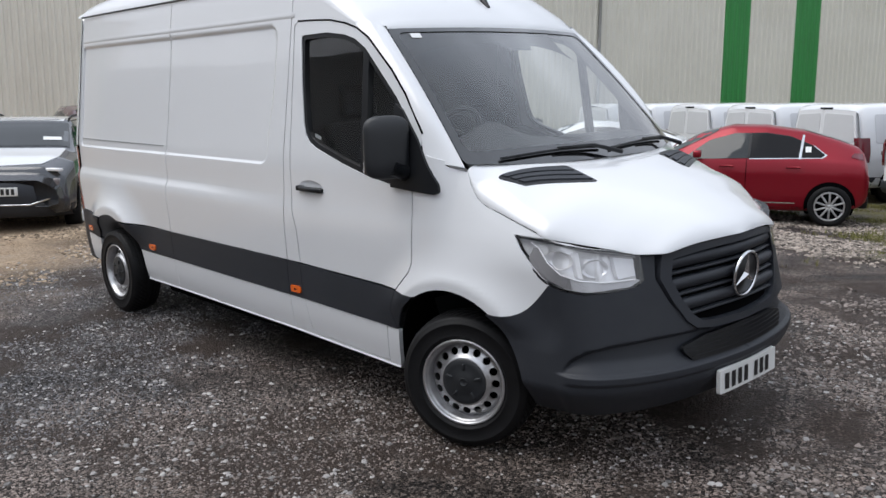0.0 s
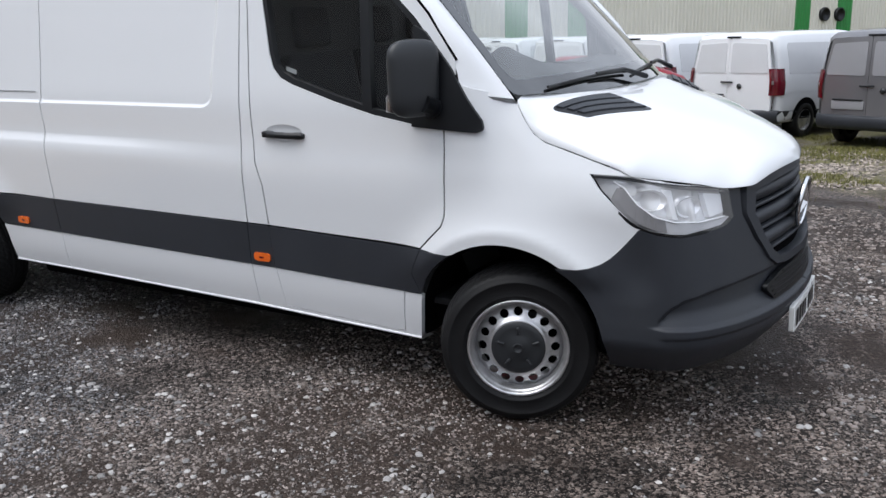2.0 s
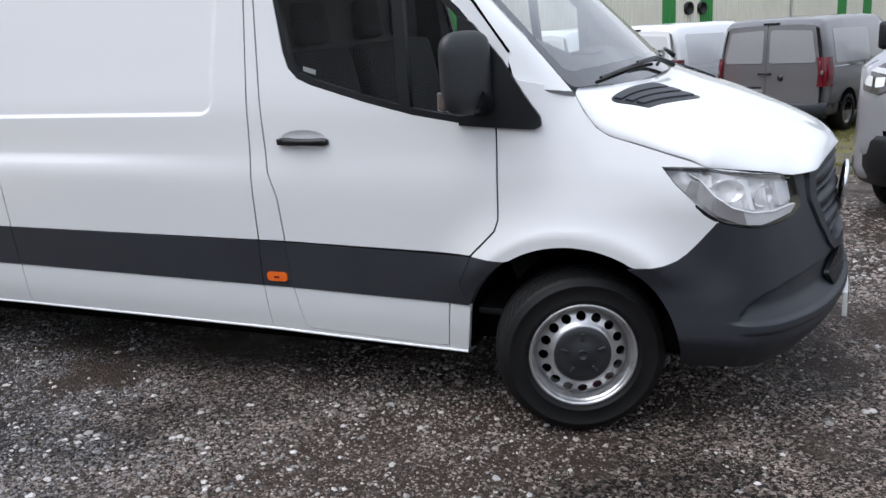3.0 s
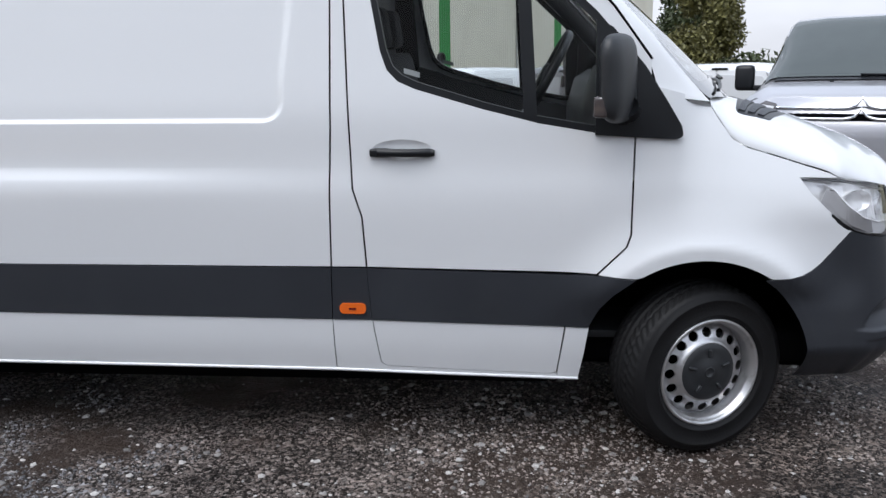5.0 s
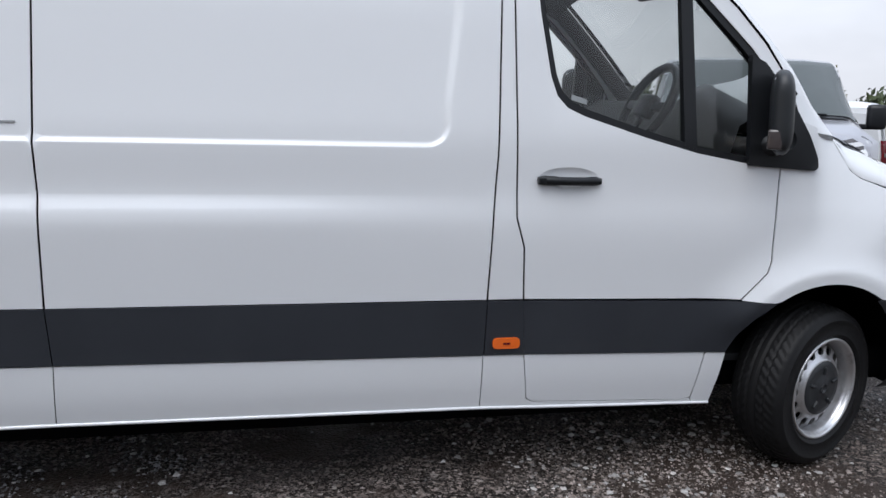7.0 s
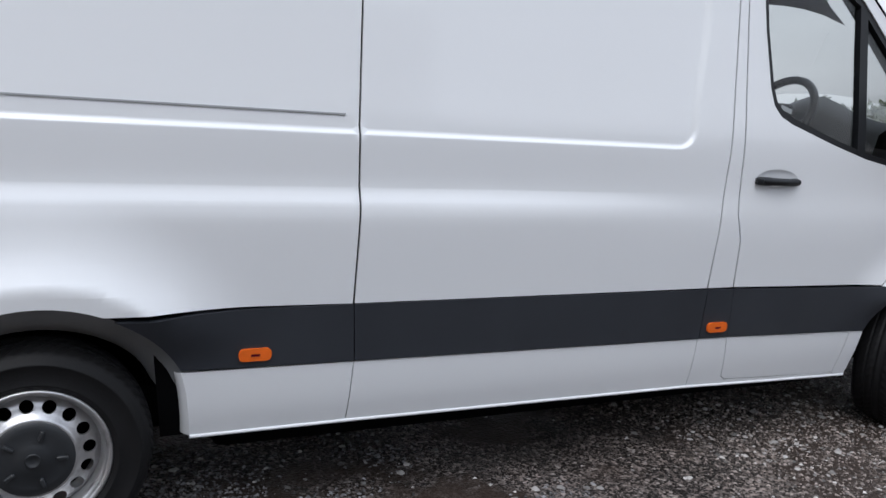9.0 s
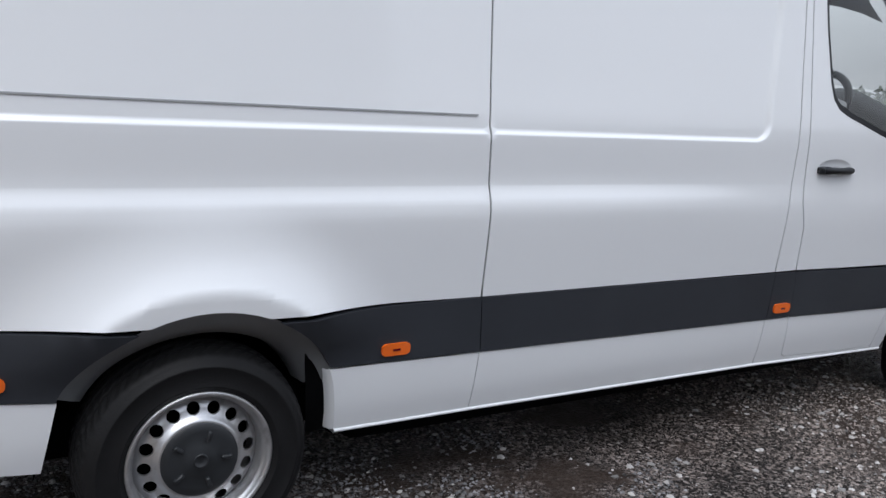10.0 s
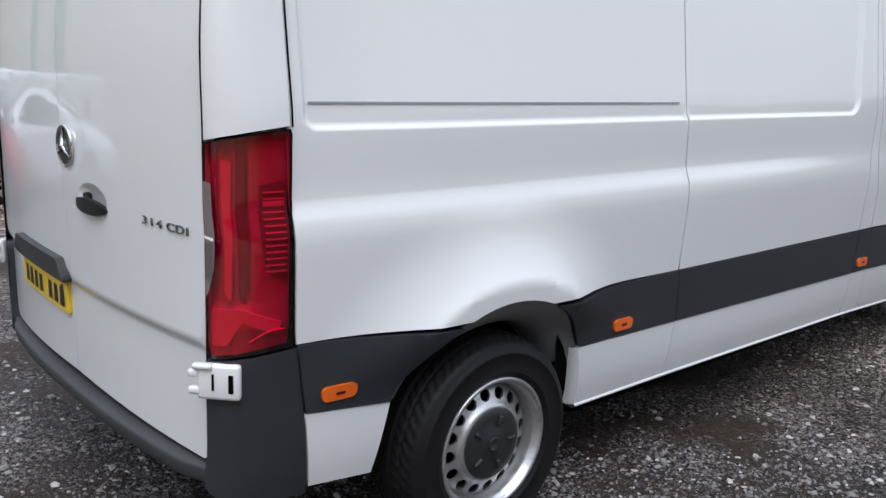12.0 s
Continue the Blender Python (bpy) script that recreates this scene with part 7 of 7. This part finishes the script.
        lamp = patch([(0.44, 0.985), (0.62, 1.03), (0.56, 1.09), (0.45, 1.075)], b.flank(sign, 0.010), lines(0.4, 0.65, 0.04), [1.0, 1.03, 1.06])
        part("tail_lamp", lamp, TAILRED, c, "clear and red tail lamp")
        car_wheel(c, sign * 0.825, 0.87, 0.302, sign, 0.215, 10, STEEL)
        car_wheel(c, sign * 0.825, 3.57, 0.302, sign, 0.215, 10, STEEL)
        m = part("door_mirror", box(sign * 0.99 - 0.09, 2.72, 0.985, sign * 0.99 + 0.09, 2.84, 1.10, 0.035), paint, c)
    arch_disc(c, b, 0.87, 0.310, 0.355)
    arch_disc(c, b, 3.57, 0.310, 0.355)
    part("windscreen", patch(fillet([(-0.74, 3.30), (0.74, 3.30), (0.55, 2.50), (-0.55, 2.50)], 0.04), b.over(0.008), lines(-0.7, 0.7, 0.1), lines(2.5, 3.3, 0.1)), SCREEN, c)
    part("screen_sticker", patch([(-0.60, 3.14), (-0.34, 3.14), (-0.34, 2.98), (-0.58, 2.98)], b.over(0.013), [], []), PAPER, c)
    part("rear_window", patch([(-0.50, 0.62), (0.50, 0.62), (0.46, 1.25), (-0.46, 1.25)], b.over(0.008), lines(-0.6, 0.6, 0.1), lines(0.4, 1.2, 0.1)), CARGLASS, c)
    part("number_plate", box(-0.26, 0.325, 0.60, 0.26, 0.36, 0.71, 0.004), PLATEYELLOW, c)
    part("lower_valance", box(-0.66, 0.33, 0.26, 0.66, 0.48, 0.44, 0.04), BLACK, c)
    return c


hatch_turn = 27.0
hx, hy = 9.36 + 0.87 * math.sin(radians(hatch_turn)) + 0.58, 2.70 - 0.87 * math.cos(radians(hatch_turn)) + 0.31
hatchback(pose(hx, hy, float(ground_z(hx, hy)), 0, 0, hatch_turn), REDPAINT, "red metallic fastback car with bright window trim on stony ground")
hatchback(pose(11.15, 5.75, float(ground_z(11.15, 5.75)), 0, 0, hatch_turn), WHITE, "white fastback car with dark glass parked behind the red one")
hatchback(pose(2.9, 13.2, float(ground_z(2.9, 13.2)), 0, 0, -10), MAROON, "dark red fastback car parked on buff gravel")


def crossover(at, paint, label):
    """A compact crossover; y forward from its tail."""
    c = new("crossover")
    c.matrix_world = at
    tagged(c, label, "car")
    b = Body([(0.0, 0.48, 0.80, 1.24, 0.72, 0.78, 0.58), (0.12, 0.34, 0.92, 1.40, 0.84, 0.87, 0.64), (0.6, 0.26, 0.97, 1.48, 0.89, 0.90, 0.67), (1.6, 0.25, 0.97, 1.50, 0.90, 0.90, 0.68), (2.3, 0.25, 0.97, 1.48, 0.90, 0.90, 0.68), (2.75, 0.25, 0.98, 1.32, 0.90, 0.90, 0.68), (3.20, 0.25, 0.99, 1.09, 0.90, 0.89, 0.72), (3.75, 0.27, 0.93, 1.00, 0.89, 0.87, 0.68), (4.08, 0.30, 0.76, 0.90, 0.84, 0.80, 0.60), (4.18, 0.40, 0.62, 0.74, 0.74, 0.70, 0.52)], 60)
    part("body", b.mesh(), paint, c)
    part("windscreen", patch([(-0.74, 3.14), (0.74, 3.14), (0.64, 2.44), (-0.64, 2.44)], b.over(0.008), lines(-0.7, 0.7, 0.1), lines(2.4, 3.2, 0.1)), CARGLASS, c)
    part("bonnet", patch(fillet([(-0.70, 3.20), (0.70, 3.20), (0.68, 3.72), (0.52, 3.98), (0.0, 4.05), (-0.52, 3.98), (-0.68, 3.72)], 0.04), b.over(0.010), lines(-0.7, 0.7, 0.1), lines(3.2, 4.05, 0.1), 0.01, (0, 0, -1)), WHITE, c, "white bonnet")
    part("roof_panel", patch(fillet([(-0.56, 2.38), (0.56, 2.38), (0.56, 0.40), (-0.56, 0.40)], 0.04), b.over(0.010), lines(-0.5, 0.5, 0.1), lines(0.4, 2.4, 0.2), 0.01, (0, 0, -1)), WHITE, c, "white roof panel")
    part("windscreen_sticker", patch([(-0.62, 3.00), (-0.38, 3.00), (-0.37, 2.92), (-0.60, 2.92)], b.over(0.014), [], []), PAPER, c)
    for sign in (-1, 1):
        part("side_glass", patch(fillet([(0.55, 1.10), (2.95, 1.04), (2.45, 1.38), (0.80, 1.36)], 0.04), b.flank(sign, 0.008), lines(0.5, 3.0, 0.2), lines(1.0, 1.5, 0.1)), CARGLASS, c)
        part("sill_cladding", patch([(0.1, 0.26), (4.0, 0.28), (4.0, 0.42), (0.1, 0.44)], b.flank(sign, 0.008), lines(0, 4, 0.3), [0.35]), PLASTIC, c)
        part("door_mirror", box(sign * 1.00 - 0.10, 2.62, 1.02, sign * 1.00 + 0.10, 2.76, 1.15, 0.04), paint, c)
        part("roof_rail", tube([(sign * 0.62, 0.6, 1.475), (sign * 0.63, 0.75, 1.515), (sign * 0.64, 1.4, 1.535), (sign * 0.63, 2.15, 1.515), (sign * 0.62, 2.3, 1.475)], 0.018, 6), BLACK, c)
        dl = box(sign * 0.62 - 0.17, 4.00, 0.845, sign * 0.62 + 0.17, 4.10, 0.885, 0.012)
        bmesh.ops.rotate(dl, cent=(sign * 0.62, 4.05, 0.86), matrix=Matrix.Rotation(sign * radians(26), 3, "Z"), verts=dl.verts)
        part("day_lamp", dl, REFLECTOR, c, "slim bright front lamp")
        hl = box(sign * 0.66 - 0.11, 4.01, 0.64, sign * 0.66 + 0.11, 4.12, 0.76, 0.03)
        bmesh.ops.rotate(hl, cent=(sign * 0.66, 4.05, 0.70), matrix=Matrix.Rotation(sign * radians(26), 3, "Z"), verts=hl.verts)
        part("headlamp", hl, TAILCLEAR, c)
        car_wheel(c, sign * 0.80, 0.80, 0.325, sign, 0.21, 10)
        car_wheel(c, sign * 0.80, 3.40, 0.325, sign, 0.21, 10)
    arch_disc(c, b, 0.80, 0.325, 0.385)
    arch_disc(c, b, 3.40, 0.325, 0.385)
    rows = []
    for x in np.linspace(-0.84, 0.84, 17):
        y = 4.22 - 0.28 * (abs(x) / 0.84) ** 3
        rows.append([(x, y - 0.05, 0.72), (x, y + 0.00, 0.66), (x, y + 0.01, 0.52), (x, y, 0.36), (x, y - 0.08, 0.26), (x, y - 0.3, 0.24)])
    part("front_bumper", grid(rows), PLASTIC, c)
    part("chin_strip", tube([(-0.62, 4.17, 0.50), (-0.40, 4.225, 0.43), (0.40, 4.225, 0.43), (0.62, 4.17, 0.50)], 0.013, 6), CHROME, c)
    pl = part("number_plate", box(-0.26, 4.205, 0.545, 0.26, 4.242, 0.655, 0.004), PLATEWHITE, c)
    for x0 in (-0.225, -0.165, -0.105, -0.045, 0.05, 0.11, 0.17):
        part("plate_bar", box(x0, 4.240, 0.562, x0 + 0.038, 4.2445, 0.638), INK, pl, smooth=False)
    return c


kx, ky = -0.45, 8.95
crossover(pose(kx, ky, float(ground_z(kx, ky)) - 0.06, 0, 0, 151) @ pose(0, -4.18, 0), SLATE, "dark slate compact crossover with white bonnet and roof")


def people_carrier_van(at, paint, label):
    """A mid-size van seen from its nose; y forward, the nose at y = 0."""
    v = new("mid_size_van")
    v.matrix_world = at
    tagged(v, label, "van")
    b = Body([(-5.0, 0.40, 1.05, 1.84, 0.88, 0.92, 0.74), (-4.9, 0.30, 1.05, 1.89, 0.92, 0.95, 0.80), (-3.0, 0.28, 1.05, 1.905, 0.95, 0.955, 0.82), (-1.95, 0.28, 1.05, 1.90, 0.95, 0.955, 0.80), (-1.60, 0.28, 1.06, 1.835, 0.95, 0.955, 0.76), (-1.10, 0.28, 1.09, 1.52, 0.95, 0.95, 0.74), (-0.78, 0.28, 1.12, 1.31, 0.945, 0.94, 0.76), (-0.40, 0.28, 1.12, 1.265, 0.93, 0.90, 0.74), (-0.22, 0.28, 1.08, 1.195, 0.84, 0.80, 0.66), (-0.12, 0.30, 0.95, 1.06, 0.60, 0.58, 0.46), (-0.06, 0.34, 0.80, 0.86, 0.44, 0.42, 0.34)], 70)
    b.st[:, 4:] *= 1.075
    part("body", b.mesh(), paint, v)
    part("windscreen", patch(fillet([(-0.88, -0.80), (0.88, -0.80), (0.755, -1.66), (-0.755, -1.66)], 0.05), b.over(0.022), lines(-0.86, 0.86, 0.08), lines(-1.7, -0.7, 0.08)), SCREEN, v, "grey-green windscreen")
    part("scuttle", patch([(-0.78, -0.74), (0.78, -0.74), (0.77, -0.80), (-0.77, -0.80)], b.over(0.014), lines(-0.8, 0.8, 0.1), []), BLACK, v)
    part("roof_aerial", tube([(0, -1.72, 1.86), (0, -1.76, 1.905), (0, -1.79, 1.920)], [0.026, 0.018, 0.006], 8), BLACK, v, "small black roof aerial")
    part("wiper", tube([(-0.6, -0.795, float(b.top([-0.6], [-0.795])[0]) + 0.03), (0.10, -0.805, float(b.top([0.1], [-0.805])[0]) + 0.03)], 0.010, 5), BLACK, v)

    def face(x, z, out=0.0):
        w = np.interp(z, (0.3, 0.6, 0.95, 1.1), (0.90, 0.93, 0.92, 0.86))
        s = np.clip(np.abs(x) / w, 0, 1)
        y = 0.035 - 0.30 * s ** 3.2 - np.interp(z, (0.3, 0.5, 0.8, 0.95, 1.1), (0.10, 0.0, 0.0, 0.06, 0.20)) + out
        return np.stack([x, y, z + 0.15 * ramp(z, 0.55, 0.80)], 1)
    nose_poly = [(-0.88, 0.42), (-0.90, 0.92), (-0.72, 1.03), (0.72, 1.03), (0.90, 0.92), (0.88, 0.42)]
    part("nose", patch(nose_poly, face, lines(-0.9, 0.9, 0.06), lines(0.4, 1.05, 0.05), 0.10, (0, -1, 0)), paint, v)
    rows = []
    for x in np.linspace(-0.93, 0.93, 25):
        y = 0.075 - 0.38 * (abs(x) / 0.93) ** 3.2
        rows.append([(x, y - 0.10, 0.655), (x, y - 0.01, 0.645), (x, y, 0.60), (x, y, 0.40), (x, y - 0.06, 0.27), (x, y - 0.4, 0.25)])
    part("front_bumper", grid(rows), BLACK, v, "black front bumper")
    for z0 in (0.955, 0.875):
        pts = [(x, float(face(np.array([x]), np.array([z0]))[0][1]) + 0.012, z0 + 0.15 + (0.045 if abs(x) < 0.02 else 0.0) + 0.035 * max(0, 1 - abs(x) / 0.10)) for x in np.linspace(-0.62, 0.62, 33)]
        part("grille_bar", tube(pts, 0.012, 6), CHROME, v, "bright grille bar")
    part("grille", patch([(-0.62, 0.862), (0.62, 0.862), (0.62, 0.965), (-0.62, 0.965)], lambda x, z: face(x, z, 0.004), lines(-0.8, 0.8, 0.06), []), SEAM, v)
    part("lower_grille", patch([(-0.62, 0.56), (0.62, 0.56), (0.64, 0.64), (-0.64, 0.64)], lambda x, z: face(x, z, 0.004), lines(-0.7, 0.7, 0.08), []), SEAM, v)
    for sign in (-1, 1):
        lp = fillet([(sign * 0.60, 0.83), (sign * 0.70, 0.785), (sign * 0.86, 0.81), (sign * 0.90, 0.98), (sign * 0.82, 1.025), (sign * 0.62, 0.985)], 0.03)
        h = part("headlamp", patch(lp, lambda x, z: face(x, z, 0.012), lines(-0.9, 0.9, 0.06), lines(0.8, 1.0, 0.05), 0.02, (0, -1, 0)), SMOKED, v, "clear front headlamp")
        for quad, mat in (([(0.64, 0.925), (0.86, 0.955), (0.86, 0.985), (0.64, 0.965)], LAMPGREY), ([(0.66, 0.845), (0.74, 0.835), (0.75, 0.905), (0.66, 0.910)], LAMPCHROME), ([(0.77, 0.838), (0.85, 0.850), (0.85, 0.925), (0.78, 0.912)], LAMPCHROME)):
            part("lamp_insert", patch(fillet([(sign * x, z) for x, z in quad], 0.012), lambda x, z: face(x, z, 0.018), [], []), mat, h)
        m = part("door_mirror", box(sign * 1.10 - 0.085, -1.26, 1.22, sign * 1.10 + 0.085, -1.15, 1.45, 0.04), BLACK, v, "black door mirror")
        part("mirror_arm", box(sign * 1.00 - 0.06, -1.24, 1.22, sign * 1.00 + 0.06, -1.18, 1.27, 0.01), BLACK, m)
        part("cab_window", patch(fillet([(-2.05, 1.12), (-0.95, 1.14), (-1.45, 1.70), (-2.05, 1.74)], 0.04), b.flank(sign, 0.008), lines(-2.1, -0.9, 0.15), lines(1.1, 1.8, 0.1)), CARGLASS, v)
        part("sill", patch([(-4.8, 0.29), (-0.3, 0.29), (-0.3, 0.44), (-4.8, 0.44)], b.flank(sign, 0.006), lines(-4.8, -0.3, 0.4), []), PLASTIC, v)
        car_wheel(v, sign * 0.83, -0.90, 0.335, sign, 0.20)
        car_wheel(v, sign * 0.83, -4.17, 0.335, sign, 0.20)
    arch_disc(v, b, -0.90, 0.335, 0.40)
    arch_disc(v, b, -4.17, 0.335, 0.40)
    for x in (-0.30, 0.30):
        part("washer_jet", box(x - 0.015, -0.70, float(b.top([x], [-0.69])[0]), x + 0.015, -0.67, float(b.top([x], [-0.69])[0]) + 0.012, 0.004), BLACK, v)
    return v


NOSE_TURN = 64.0
dx, dy = 4.06 - 1.72 * math.sin(radians(NOSE_TURN)), -2.57 + 1.72 * math.cos(radians(NOSE_TURN))
people_carrier_van(pose(dx, dy, float(ground_z(dx, dy)) - 0.01, 0, 0, NOSE_TURN), SILVERGREY, "silver grey mid-size van with bright grille bars, nose on")
